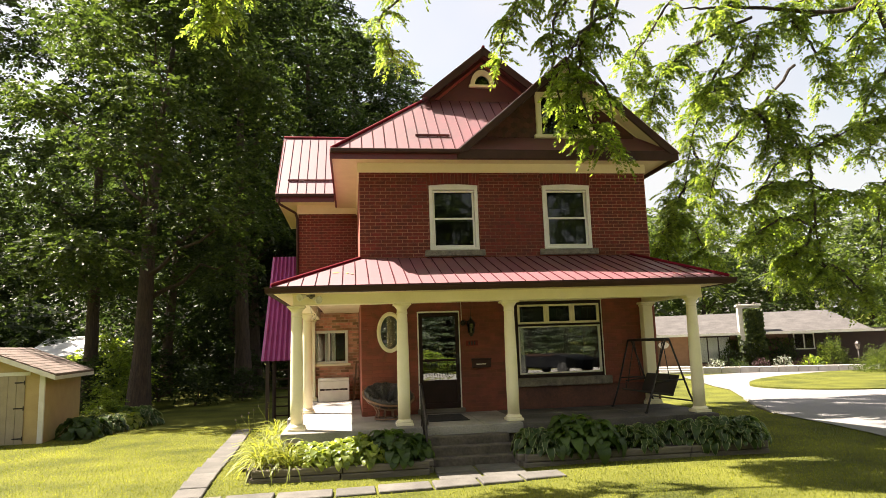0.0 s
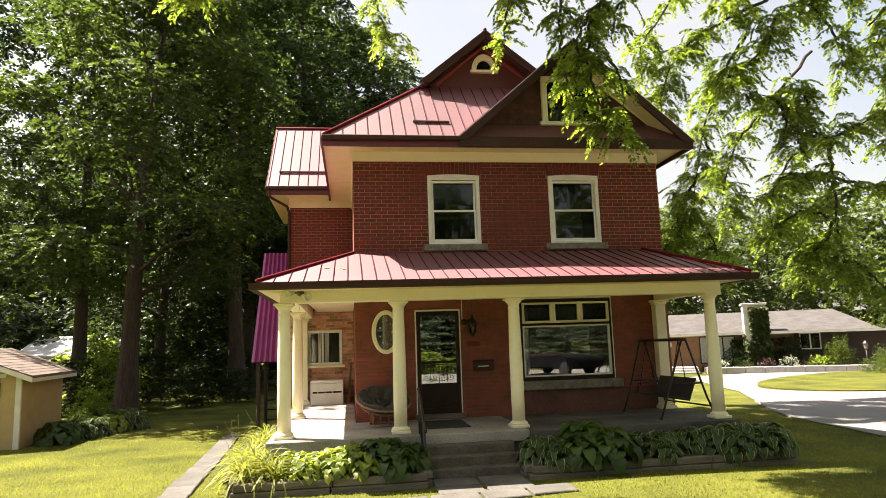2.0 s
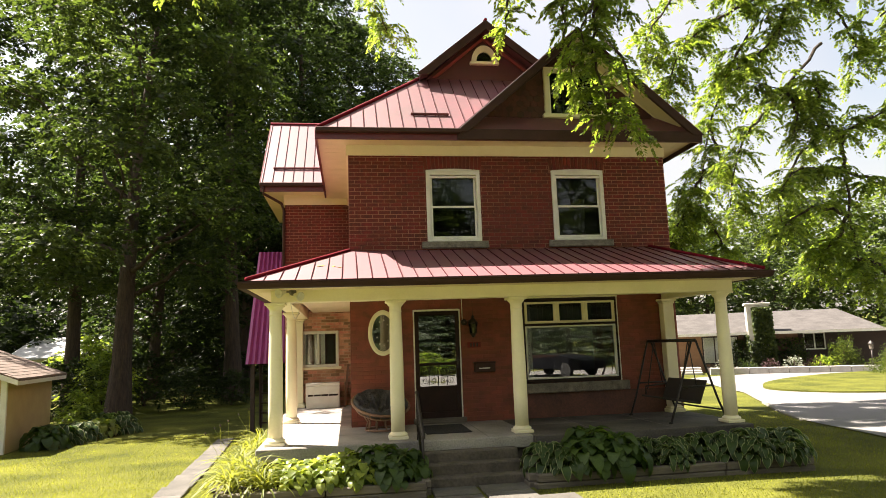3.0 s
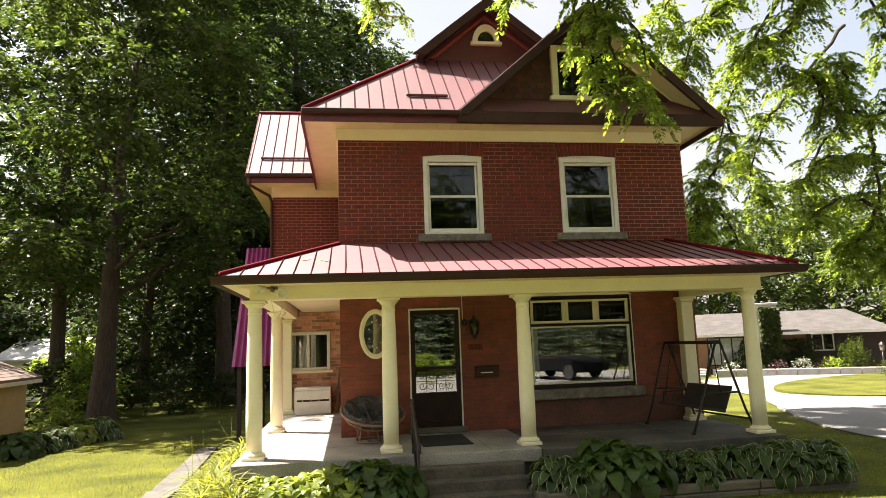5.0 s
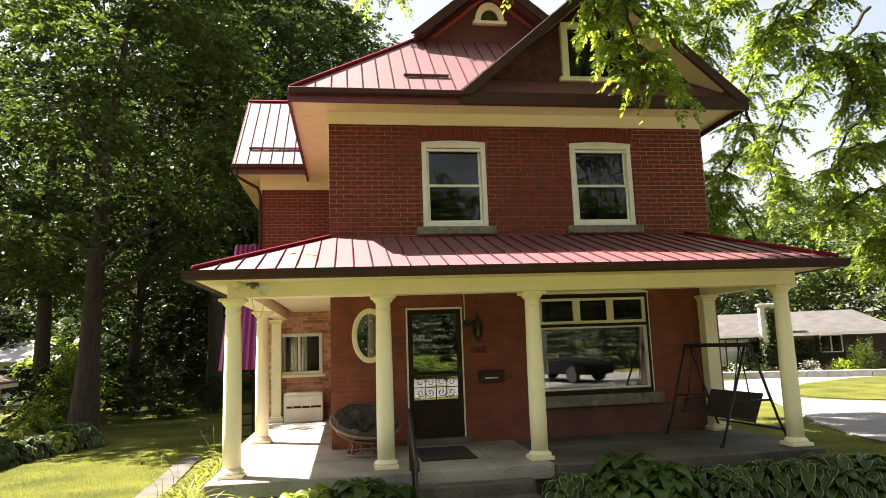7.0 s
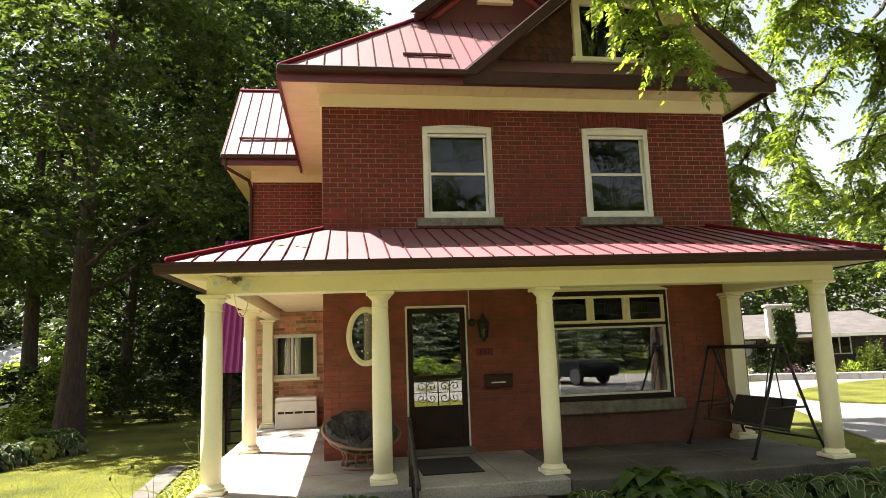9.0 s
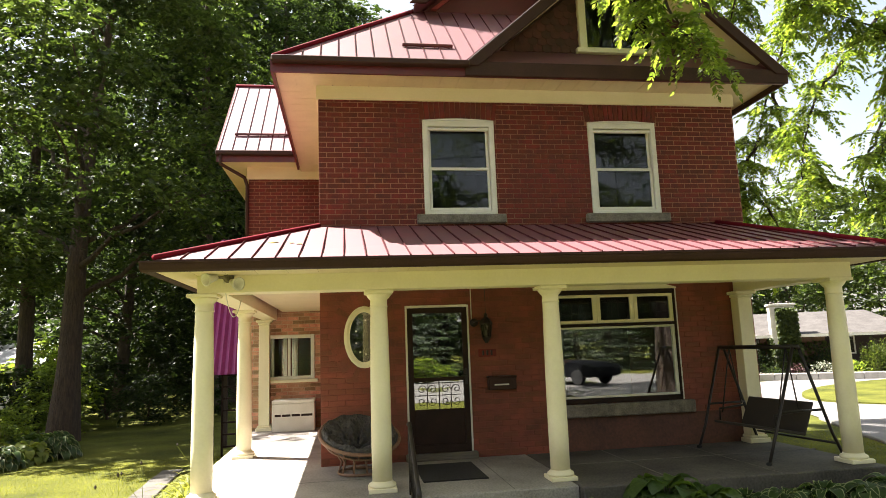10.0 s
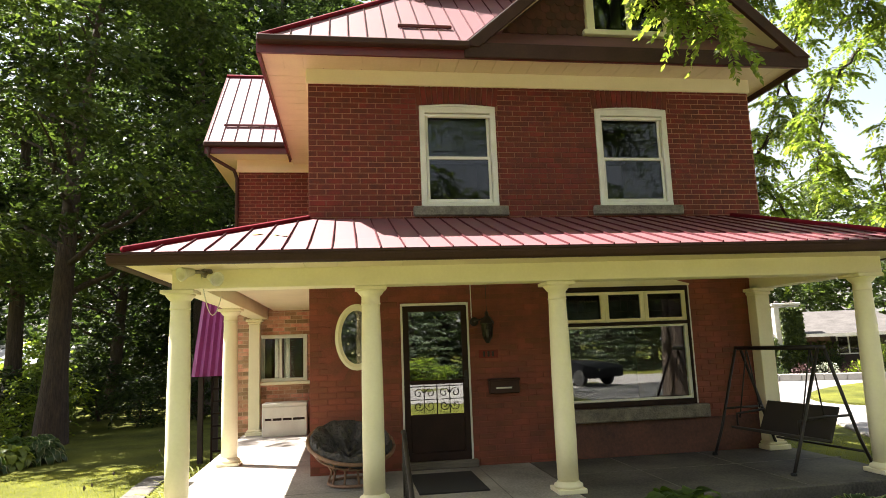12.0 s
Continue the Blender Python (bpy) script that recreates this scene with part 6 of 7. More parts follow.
for x in (-1.1, 0.3):
    w_ = part("window", boxes((x, x + 0.8, -0.03, 0.02, 1.0, 1.8)), DARK_DOOR, cot)
    part("frame", boxes((x - 0.07, x, -0.05, 0.0, 0.95, 1.85), (x + 0.8, x + 0.87, -0.05, 0.0, 0.95, 1.85)), WHITE, w_)

# ---- bungalow across the drive ----
BUNG_ROOF = material("grey-brown shingle roof", (0.115, 0.107, 0.102), (0.07, 0.065, 0.062), 0.95, spec=0.1, scale=1.5, fine=9, bump=0.6, depth=0.02, stretch=(1, 1, 3))
WOOD = material("brown wood siding", (0.20, 0.115, 0.065), (0.13, 0.07, 0.04), 0.8, scale=3, fine=30, bump=0.2, depth=0.006, stretch=(2, 2, 0.4))
TAN = material("tan brick front", (0.36, 0.20, 0.11), (0.28, 0.15, 0.08), 0.85, scale=4, fine=30, bump=0.3, depth=0.006)
DARKWOOD = material("dark brown siding", (0.055, 0.035, 0.026), (0.035, 0.022, 0.017), 0.8, scale=3, fine=30, bump=0.2, depth=0.006)
bung = thing("bungalow", "long low brown bungalow with a grey shingle roof", "house", at=(17.2, 38.1, -0.22))
bung.rotation_euler = (0, 0, radians(-24.4))
part("wall", boxes((-2.0, 4.6, 0, 8, -0.2, 2.3)), TAN, bung)
part("wall", boxes((4.6, 9.5, 0.0, 8, -0.2, 2.3)), WOOD, bung)
part("wall", boxes((9.5, 15.2, 0.3, 8, -0.2, 2.3)), DARKWOOD, bung)
bm = bmesh.new()
vs_ = [bm.verts.new(p) for p in ((-2.8, -0.9, 2.22), (13.8, -0.9, 2.22), (13.8, 8.9, 2.22), (-2.8, 8.9, 2.22), (-1.0, 4.0, 3.55), (12.7, 4.0, 3.55))]
for f in ((0, 1, 5, 4), (1, 2, 5), (2, 3, 4, 5), (3, 0, 4), (3, 2, 1, 0)):
    bm.faces.new([vs_[i] for i in f])
part("roof", bm, BUNG_ROOF, bung)
part("fascia", boxes((-2.8, 13.8, -0.93, -0.88, 2.10, 2.26), (13.8, 16.0, -0.5, -0.44, 2.10, 2.22)), WHITE, bung)
part("carport_roof", boxes((13.8, 16.4, -0.45, 8.0, 2.15, 2.3)), BUNG_ROOF, bung)
CHIMNEY_STONE = material("white-painted chimney stone", (0.6, 0.57, 0.5), (0.45, 0.42, 0.36), 0.9, scale=4, fine=30, bump=0.4, depth=0.01)
chim = part("chimney", boxes((6.72, 7.95, -0.98, -0.3, -0.2, 3.80)), CHIMNEY_STONE, bung, bevel=0.02)
part("chimney_cap", boxes((6.64, 8.03, -1.06, -0.22, 3.80, 3.93)), CHIMNEY_STONE, chim, bevel=0.02)
for x in (6.95, 7.35, 7.75):
    tube_part("flue", [(x, -0.6, 3.93), (x, -0.6, 4.05)], 0.13, BLACK_IRON, chim, sides=10)
rngn = np.random.default_rng(9)
ivy_p = np.concatenate([np.stack([rngn.uniform(7.02, 8.02, 4200), rngn.normal(-1.02, 0.05, 4200), rngn.uniform(1.7, 3.72, 4200)], 1),
                        np.stack([rngn.uniform(6.7, 8.1, 1500), rngn.normal(-1.02, 0.06, 1500), rngn.uniform(0.2, 1.8, 1500)], 1),
                        np.stack([rngn.uniform(6.0, 9.8, 1500), rngn.normal(-0.1, 0.08, 1500), rngn.uniform(0.2, 1.9, 1500)], 1),
                        np.stack([rngn.normal(6.68, 0.04, 1100), rngn.uniform(-1.0, -0.2, 1100), rngn.uniform(0.1, 2.15, 1100)], 1),
                        np.stack([rngn.normal(8.0, 0.05, 900), rngn.uniform(-1.0, -0.25, 900), rngn.uniform(0.2, 3.72, 900)], 1)])
leaf_cloud("ivy", ivy_p, rngn.normal(size=(len(ivy_p), 3)) * 0.4 + np.array([0, -0.5, -1.0]), 0.16, GARDEN_LEAF, chim, rngn, 0.8)
for x0, x1, z0, z1, n in ((4.3, 6.2, 0.5, 2.0, 3), (9.9, 10.9, 1.2, 2.05, 2), (-1.2, 0.2, 0.9, 2.0, 1)):
    y_ = -0.02 if x1 < 9.5 else 0.28
    win = part("window", framed(x0 - 0.07, x1 + 0.07, z0 - 0.07, z1 + 0.07, y_ - 0.05, y_, 0.07, 0.07, 0.07, 0.07), DARKWOOD if n == 3 else WHITE, bung)
    for k in range(n):
        if k:
            part("mullion", boxes((x0 + (x1 - x0) * k / n - 0.035, x0 + (x1 - x0) * k / n + 0.035, y_ - 0.045, y_ - 0.002, z0, z1)), DARKWOOD if n == 3 else WHITE, win)
        part("pane", boxes((x0 + (x1 - x0) * k / n + 0.036, x0 + (x1 - x0) * (k + 1) / n - 0.036, y_ - 0.034, y_ - 0.030, z0, z1)), CLEAR, win)
    # drape in the three-light window; elsewhere a dark sheet for the unlit room
    part("blind", boxes((x0, x1, y_ - 0.022, y_ - 0.005, z0, z1)), DRAPE if n == 3 else DARK_DOOR, win)
part("door", boxes((1.2, 2.1, -0.03, 0.02, 0.0, 2.0)), WOOD, bung, bevel=0.01)
bm = bmesh.new()
lathe(bm, [(0.02, -0.02), (0.42, -0.02), (0.42, 0.02), (0.02, 0.02)], 24)
ob = part("oval_sign", bm, WHITE, bung, "pale oval plaque")
ob.matrix_basis = Matrix.Translation((2.35, -0.06, 1.62)) @ Matrix.Diagonal((0.75, 1, 0.5, 1)) @ pose(0, 0, 0, 90)
TERRACE = material("pale terrace stone", (0.46, 0.44, 0.40), (0.32, 0.30, 0.27), 0.9, scale=3, fine=40, bump=0.4, depth=0.008)
terrace = thing("terrace_wall", "low pale stone terrace wall before the bungalow", "garden wall", at=(17.2, 38.1, -0.22))
terrace.rotation_euler = (0, 0, radians(-24.4))
x = 4.3
while x < 12.6:
    part("stone_block", boxes((x, x + 0.98, -2.9, -2.55, -0.1, 0.32)), TERRACE, terrace, bevel=0.02)
    x += 1.0
for k in range(3):
    part("terrace_step", boxes((0.2, 3.9, -3.0 + 0.4 * k, -1.2, -0.1, 0.10 + 0.12 * k)), TERRACE, terrace, bevel=0.015)
part("earth", boxes((4.3, 12.6, -2.55, 0.0, -0.1, 0.28)), SOIL, terrace)
WHITE_FLOWER = material("white flowers", (0.55, 0.55, 0.46), (0.12, 0.17, 0.06), 0.8, scale=20, fine=60, rand="island", vary=0.2)
RED_LEAF = material("dark red leaf", (0.07, 0.02, 0.02), (0.04, 0.015, 0.012), 0.6, scale=5, fine=30, rand="island", vary=0.3)


def low_shrub(x, y, r, h, mat, label, leaf=0.10, n=500, lift=0.0, category="shrub"):
    rg = np.random.default_rng(int(abs(x * 31 + y * 17)) + 1)
    ob = thing("garden_shrub", label, category, at=(x, y, ground_z(x, y) + lift))
    d = rg.normal(size=(n, 3))
    d /= np.linalg.norm(d, axis=1, keepdims=True)
    d[:, 2] = np.abs(d[:, 2])
    bumps = 1 + 0.22 * np.sin(d[:, 0] * 9 + x) * np.sin(d[:, 1] * 8 + y)
    p = d * (rg.uniform(0.55, 1.05, n) * bumps)[:, None] * np.array([r, r, h])
    leaf_cloud("leaves", p, d + rg.normal(size=(n, 3)) * 0.5, leaf, mat, ob, rg, 0.55)
    tube_part("stem", [(0, 0, -0.1), (0.03, 0, h * 0.6)], [0.05, 0.02], BARK, ob, sides=6)
    return ob


def by_bungalow(u, v):
    a = radians(-24.4)
    return 17.2 + u * math.cos(a) - v * math.sin(a), 38.1 + u * math.sin(a) + v * math.cos(a)


for u, v, r, h, m, lab, lf, n in ((5.2, -1.6, 0.55, 0.5, WHITE_FLOWER, "mound of white flowers", 0.1, 350), (6.4, -1.9, 0.5, 0.4, LEAF_MID, "low green garden shrub", 0.1, 350), (7.6, -1.8, 0.45, 0.45, RED_LEAF, "low dark red garden shrub", 0.1, 350), (8.8, -1.7, 0.5, 0.6, WHITE_FLOWER, "mound of white flowers", 0.1, 300), (9.9, -1.5, 0.6, 0.5, RED_LEAF, "low dark red garden shrub", 0.1, 350),
                                  (10.3, -1.5, 0.6, 0.5, LEAF_LIT, "bright green broad-leaved shrub", 0.16, 500), (11.5, -1.0, 0.8, 1.5, GARDEN_LEAF, "rounded green shrub by the bungalow wall", 0.1, 3600), (9.2, -0.6, 0.8, 1.2, LEAF_MID, "dark green shrub by the bungalow wall", 0.12, 800), (6.0, -0.6, 0.8, 1.1, LEAF_MID, "dark green shrub by the bungalow wall", 0.12, 800)):
    low_shrub(*by_bungalow(u, v), r, h, m, lab, lf, n, 0.25)
low_shrub(25.5, 26.6, 1.3, 1.25, GARDEN_LEAF, "spreading evergreen shrub on the island", 0.075, 7500, 0.1)
post = thing("lamp_post", "small black garden lamp post", "lamp post", at=(27.6, 30.8, -0.2))
tube_part("pole", [(0, 0, 0), (0, 0, 1.1)], 0.04, BLACK_IRON, post)
bm = bmesh.new()
lathe(bm, [(0.05, 1.1), (0.10, 1.15), (0.12, 1.4)], 6)
part("lantern", bm, STONE, post)
bm = bmesh.new()
lathe(bm, [(0.16, 1.4), (0.14, 1.44), (0.02, 1.58)], 6)
part("lantern_cap", bm, BLACK_IRON, post)

# white pickup at the end of the drive
PAINT = material("white car paint", (0.78, 0.78, 0.78), (0.7, 0.7, 0.7), 0.25, scale=1, fine=10, bump=0.0, coat=0.6)
RUBBER = material("black rubber", (0.02, 0.02, 0.02), None, 0.85)


def vehicle(name, label, x, y, turn, paint, high):
    car = thing(name, label, "car", at=(x, y, ground_z(x, y) + 0.05))
    car.rotation_euler = (0, 0, radians(turn))
    bm = bmesh.new()
    prism(bm, [(-2.4, -0.9, 0.35), (2.4, -0.9, 0.35), (2.45, -0.9, 0.8), (1.3, -0.9, 1.0), (0.7, -0.9, high), (-1.0, -0.9, high), (-1.5, -0.9, 1.05), (-2.4, -0.9, 1.0)], (0, 1.8, 0))
    body = part("body", bm, paint, car, bevel=0.06)
    for yy in (-0.905, 0.895):
        bm = bmesh.new()
        prism(bm, [(-1.2, yy, 1.08), (1.1, yy, 1.05), (0.65, yy, high - 0.1), (-0.9, yy, high - 0.1)], (0, 0.01, 0))
        part("side_glass", bm, DARK_DOOR, body)
    for xx in (-1.5, 1.5):
        for yy in (-0.85, 0.85):
            bm = bmesh.new()
            lathe(bm, [(0.2, -0.1), (0.34, -0.1), (0.36, 0), (0.34, 0.1), (0.2, 0.1)], 20)
            wheel = part("wheel", bm, RUBBER, car)
            wheel.matrix_basis = pose(xx, yy, 0.34, 90)
            bm = bmesh.new()
            lathe(bm, [(0.19, -0.105), (0.21, 0), (0.19, 0.105)], 16)
            part("rim", bm, STONE if paint == PAINT else RUBBER, wheel)
    for yy in (-0.6, 0.6):
        part("headlight", boxes((2.40, 2.47, yy - 0.15, yy + 0.15, 0.6, 0.75)), WHITE if paint == PAINT else RUBBER, car, bevel=0.01)
    return car


vehicle("pickup_truck", "white pickup truck parked by the carport", 33.4, 33.4, 160, PAINT, 1.75)
vehicle("parked_car", "dark car parked in the street", 10.35, -10.4, 63, material("dark car paint", (0.006, 0.0065, 0.008), None, 0.6, spec=0.1), 1.05)


# ---- things on and about the porch ----
# lean-to of magenta sheet beside the wing
lean = thing("lean_to", "steep magenta corrugated lean-to with dark posts beneath", "lean-to", at=(-2.0, 17.3, ground_z(-2, 17)))
gz = ground_z(-2, 17)
bm = bmesh.new()
n = 36
top = [(-2.42 + 0.98 * i / n, 17.05 + 0.025 * math.cos(i * math.pi * 0.5), 4.65) for i in range(n + 1)]
bot = [(-2.68 + 1.30 * i / n, 16.55 + 0.025 * math.cos(i * math.pi * 0.5), 1.67) for i in range(n + 1)]
a = [bm.verts.new((x + 2.0, y - 17.3, z - gz)) for x, y, z in top]
b = [bm.verts.new((x + 2.0, y - 17.3, z - gz)) for x, y, z in bot]
c = [bm.verts.new((x + 2.0, y - 17.3 + 0.02, z - gz)) for x, y, z in top]
d = [bm.verts.new((x + 2.0, y - 17.3 + 0.02, z - gz)) for x, y, z in bot]
for i in range(n):
    bm.faces.new((a[i], a[i + 1], b[i + 1], b[i]))
    bm.faces.new((c[i + 1], c[i], d[i], d[i + 1]))
part("front_sheet", bm, MAGENTA, lean, "corrugated magenta sheet")
bm = bmesh.new()
prism(bm, [(-0.43, -0.22, 4.65 - gz), (-0.69, -0.72, 1.67 - gz), (-0.69, 1.2, 1.67 - gz), (-0.43, 1.2, 4.65 - gz)], (0.02, 0, 0))
part("side_sheet", bm, MAGENTA, lean)
for x, y in ((-0.52, -0.6), (0.4, -0.6), (-0.52, 1.0)):
    part("post", boxes((x - 0.05, x + 0.05, y - 0.05, y + 0.05, 0, 1.9)), DARKWOOD, lean, bevel=0.005)
lad = thing("ladder", "dark ladder standing under the lean-to", "ladder", at=(-2.2, 16.85, gz))
for x in (-0.15, 0.22):
    part("rail", boxes((x, x + 0.04, 0, 0.05, 0, 1.9)), DARK_DOOR, lad)
for k in range(7):
    part("rung", boxes((-0.11, 0.22, 0.01, 0.045, 0.2 + 0.25 * k, 0.235 + 0.25 * k)), DARK_DOOR, lad)

# wall lantern with its flex
lamp = thing("wall_lantern", "black iron lantern on the wall beside the door", "wall lamp", at=(2.14, FY - 0.12, 2.12))
bm = bmesh.new()
lathe(bm, [(0.02, 0.0), (0.035, 0.03), (0.055, 0.06), (0.06, 0.07)], 6)
part("bottom", bm, BLACK_IRON, lamp)
for k in range(6):
    a_ = k * math.tau / 6
    tube_part("bar", [(0.055 * math.cos(a_), 0.055 * math.sin(a_), 0.07), (0.078 * math.cos(a_), 0.078 * math.sin(a_), 0.24)], 0.006, BLACK_IRON, lamp, sides=5)
bm = bmesh.new()
lathe(bm, [(0.05, 0.07), (0.07, 0.24)], 6)
part("glass", bm, glass_material("smoked lantern glass", (0.25, 0.25, 0.25), 0.0), lamp)
tube_part("candle", [(0, 0, 0.07), (0, 0, 0.17)], 0.014, WHITE, lamp)
bm = bmesh.new()
lathe(bm, [(0.09, 0.24), (0.085, 0.265), (0.05, 0.31), (0.02, 0.34), (0.028, 0.36), (0.01, 0.39)], 6)
part("roof", bm, BLACK_IRON, lamp)
bm = bmesh.new()
lathe(bm, [(0.055, 0), (0.055, 0.02), (0.03, 0.04)], 14)
plate = part("wall_plate", bm, BLACK_IRON, lamp)
plate.matrix_basis = pose(-0.14, 0.118, 0.27, 90)
tube_part("arm", [(-0.14, 0.1, 0.27), (-0.14, 0.0, 0.28), (-0.08, 0, 0.29), (0, 0, 0.32)], 0.010, BLACK_IRON, lamp)
tube_part("flex", [(-0.17, 0.11, 0.30), (-0.17, 0.11, 0.735)], 0.007, WHITE, lamp, "thin white flex")
tube_part("hanger", [(0, 0, 0.38), (0, 0, 0.735)], 0.003, BLACK_IRON, lamp)
plaque = thing("number_plaque", "small plaque with three dark bars", "house sign", at=(2.165, FY - 0.012, 1.99))
part("board", boxes((-0.12, 0.12, 0, 0.012, -0.05, 0.05)), BRICK_PIECE, plaque)
for x in (-0.055, 0.0, 0.055):
    part("bar", boxes((x - 0.012, x + 0.012, -0.008, 0.0, -0.032, 0.032)), BLACK_IRON, plaque)
mail = thing("mailbox", "dark brown metal mailbox on the brick wall", "mailbox", at=(2.33, FY, 1.60))
part("box", boxes((-0.185, 0.185, -0.11, -0.006, -0.09, 0.075)), BROWN, mail, bevel=0.012)
part("lid", boxes((-0.195, 0.195, -0.125, -0.006, 0.06, 0.09)), BROWN, mail, bevel=0.01)
part("letter_slot", boxes((-0.11, 0.085, -0.116, -0.108, -0.03, -0.012)), WHITE, mail)
tagged(part("door_mat", boxes((1.12, 1.83, 9.13, 10.15, FLOOR, FLOOR + 0.014)), material("dark fibre mat", (0.022, 0.02, 0.02), None, 0.95, fine=160, bump=0.8, depth=0.006), bevel=0.005), "dark rectangular door mat on the porch floor", "doormat")

# twin flood lamp at the beam's corner, with a loose cord
flood = thing("flood_light", "twin white flood lamps on the porch beam", "outdoor lamp", at=(-0.83, 8.76, 2.855))
bm = bmesh.new()
lathe(bm, [(0.05, 0), (0.055, 0.03), (0.035, 0.06)], 14)
ob = part("mount", bm, STONE, flood)
ob.matrix_basis = pose(0, 0, 0, 90)
for s, dz in ((-1, 0.0), (1, -0.09)):
    tip = Vector((s * 0.13 - 0.06, -0.16, dz))
    tube_part("neck", [(0, -0.05, 0), tip * 0.6], 0.016, STONE, flood)
    bm = bmesh.new()
    lathe(bm, [(0.03, 0), (0.036, 0.05), (0.062, 0.115), (0.068, 0.135), (0.056, 0.135), (0.04, 0.1), (0.006, 0.08)], 18)
    head = part("lamp_head", bm, WHITE, flood, smooth=True)
    head.matrix_basis = Matrix.Translation(tip * 0.55) @ Vector((s * 0.7, -0.8, -0.25)).to_track_quat("Z", "Y").to_matrix().to_4x4()
tube_part("cord", [(-0.05 + 0.13 * u_, -0.01 + 0.27 * u_, -0.03 - 0.17 * u_ - 1.05 * u_ * (1 - u_)) for u_ in [k / 14 for k in range(15)]], 0.005, WHITE, flood, sides=5)

# dry leaves lying on the porch roof
DRY_LEAF = material("dry yellow leaf", (0.42, 0.33, 0.06), (0.28, 0.19, 0.04), 0.7, scale=20, fine=60, bump=0.2, depth=0.002)
for x, y, turn, size in ((-0.45, 9.22, 20, 1.2), (-0.245, 9.17, 75, 0.8), (-0.16, 9.09, -30, 0.7)):
    bm = bmesh.new()
    prism(bm, [(-0.05, 0, 0), (-0.02, -0.028, 0.004), (0.025, -0.024, 0.006), (0.06, 0, 0), (0.025, 0.024, 0.006), (-0.02, 0.028, 0.004)], (0, 0, 0.003))
    ob = tagged(part("fallen_leaf", bm, DRY_LEAF), "dry yellow leaf lying on the porch roof", "leaf", group="fallen leaves")
    ob.matrix_basis = Matrix.Translation((x, y, PZ0 + (PZ1 - PZ0) * (y - 8.3) / (FY - 8.3) + 0.002)) @ pose(0, 0, 0, math.degrees(math.atan2(PZ1 - PZ0, FY - 8.3)), 0, 0) @ pose(0, 0, 0, 0, 0, turn) @ Matrix.Diagonal((size, size, 1, 1))

# papasan chair
RATTAN = material("brown rattan", (0.30, 0.17, 0.10), (0.17, 0.09, 0.05), 0.6, scale=8, fine=60, bump=0.3, depth=0.004)
CUSHION = material("charcoal cushion cloth", (0.07, 0.063, 0.058), (0.03, 0.027, 0.026), 0.55, scale=4, fine=16, bump=1.0, depth=0.06)
chair = thing("papasan_chair", "round rattan papasan chair with a charcoal tufted cushion", "chair", at=(0.47, 9.93, FLOOR))


def ring_part(name, r, z, thick, mat, parent, m=None):
    ob = tube_part(name, [(r * math.cos(k * math.tau / 36), r * math.sin(k * math.tau / 36), z) for k in range(37)], thick, mat, parent)
    if m is not None:
        ob.matrix_basis = m
    return ob


ring_part("base_ring", 0.25, 0.02, 0.016, RATTAN, chair)
ring_part("top_ring", 0.28, 0.26, 0.018, RATTAN, chair)
for k in range(10):
    a_ = k * math.tau / 10
    tube_part("stick", [(0.25 * math.cos(a_), 0.25 * math.sin(a_), 0.02), (0.21 * math.cos(a_), 0.21 * math.sin(a_), 0.14), (0.28 * math.cos(a_), 0.28 * math.sin(a_), 0.26)], 0.012, RATTAN, chair)
bowl = Matrix.Translation((0, -0.02, 0.43)) @ Matrix.Scale(0.95, 4) @ pose(0, 0, 0, 20, 6, 0)
for r, z in ((0.49, 0.0), (0.42, -0.10), (0.31, -0.165), (0.17, -0.205)):
    ring_part("bowl_ring", r, z, 0.022 if z == 0 else 0.011, RATTAN, chair, bowl)
for k in range(16):
    a_ = k * math.tau / 16
    ob = tube_part("bowl_rib", [(r * math.cos(a_), r * math.sin(a_), z) for r, z in ((0.49, 0), (0.42, -0.10), (0.31, -0.165), (0.17, -0.205))], 0.009, RATTAN, chair, sides=6)
    ob.matrix_basis = bowl
bm = bmesh.new()
rings = []
for i in range(15):
    t = i / 14
    row_ = []
    for k in range(48):
        a_ = k * math.tau / 48
        r = 0.44 * t
        tuft = 0.12 * abs(math.sin(a_ * 4)) ** 1.2 * math.sin(math.pi * min(t * 0.98, 1)) ** 0.7 + 0.012 * math.sin(a_ * 11 + t * 9) * t
        z = -0.19 + 0.25 * t ** 2.2 + tuft * (0.7 if t < 0.45 else 1.0) - 0.03 * math.exp(-((t - 0.45) / 0.06) ** 2)
        row_.append(bm.verts.new((r * math.cos(a_) if t else 0.001 * math.cos(a_), r * math.sin(a_) if t else 0.001 * math.sin(a_), z)))
    rings.append(row_)
for t2, (r, z) in enumerate(((0.47, 0.02), (0.46, -0.03), (0.37, -0.12), (0.2, -0.18))):
    rings.append([bm.verts.new((r * math.cos(k * math.tau / 48), r * math.sin(k * math.tau / 48), z + 0.015 * math.cos(k * math.tau / 6))) for k in range(48)])
for r0_, r1_ in zip(rings, rings[1:]):
    for k in range(48):
        bm.faces.new((r0_[k], r0_[(k + 1) % 48], r1_[(k + 1) % 48], r1_[k]))
ob = part("cushion", bm, CUSHION, chair, "charcoal tufted cushion", smooth=True)
ob.matrix_basis = bowl
bm = bmesh.new()
lathe(bm, [(0.005, 0), (0.022, 0.004), (0.012, 0.012)], 12, (0, 0, -0.125))
ob = part("button", bm, CUSHION, chair)
ob.matrix_basis = bowl

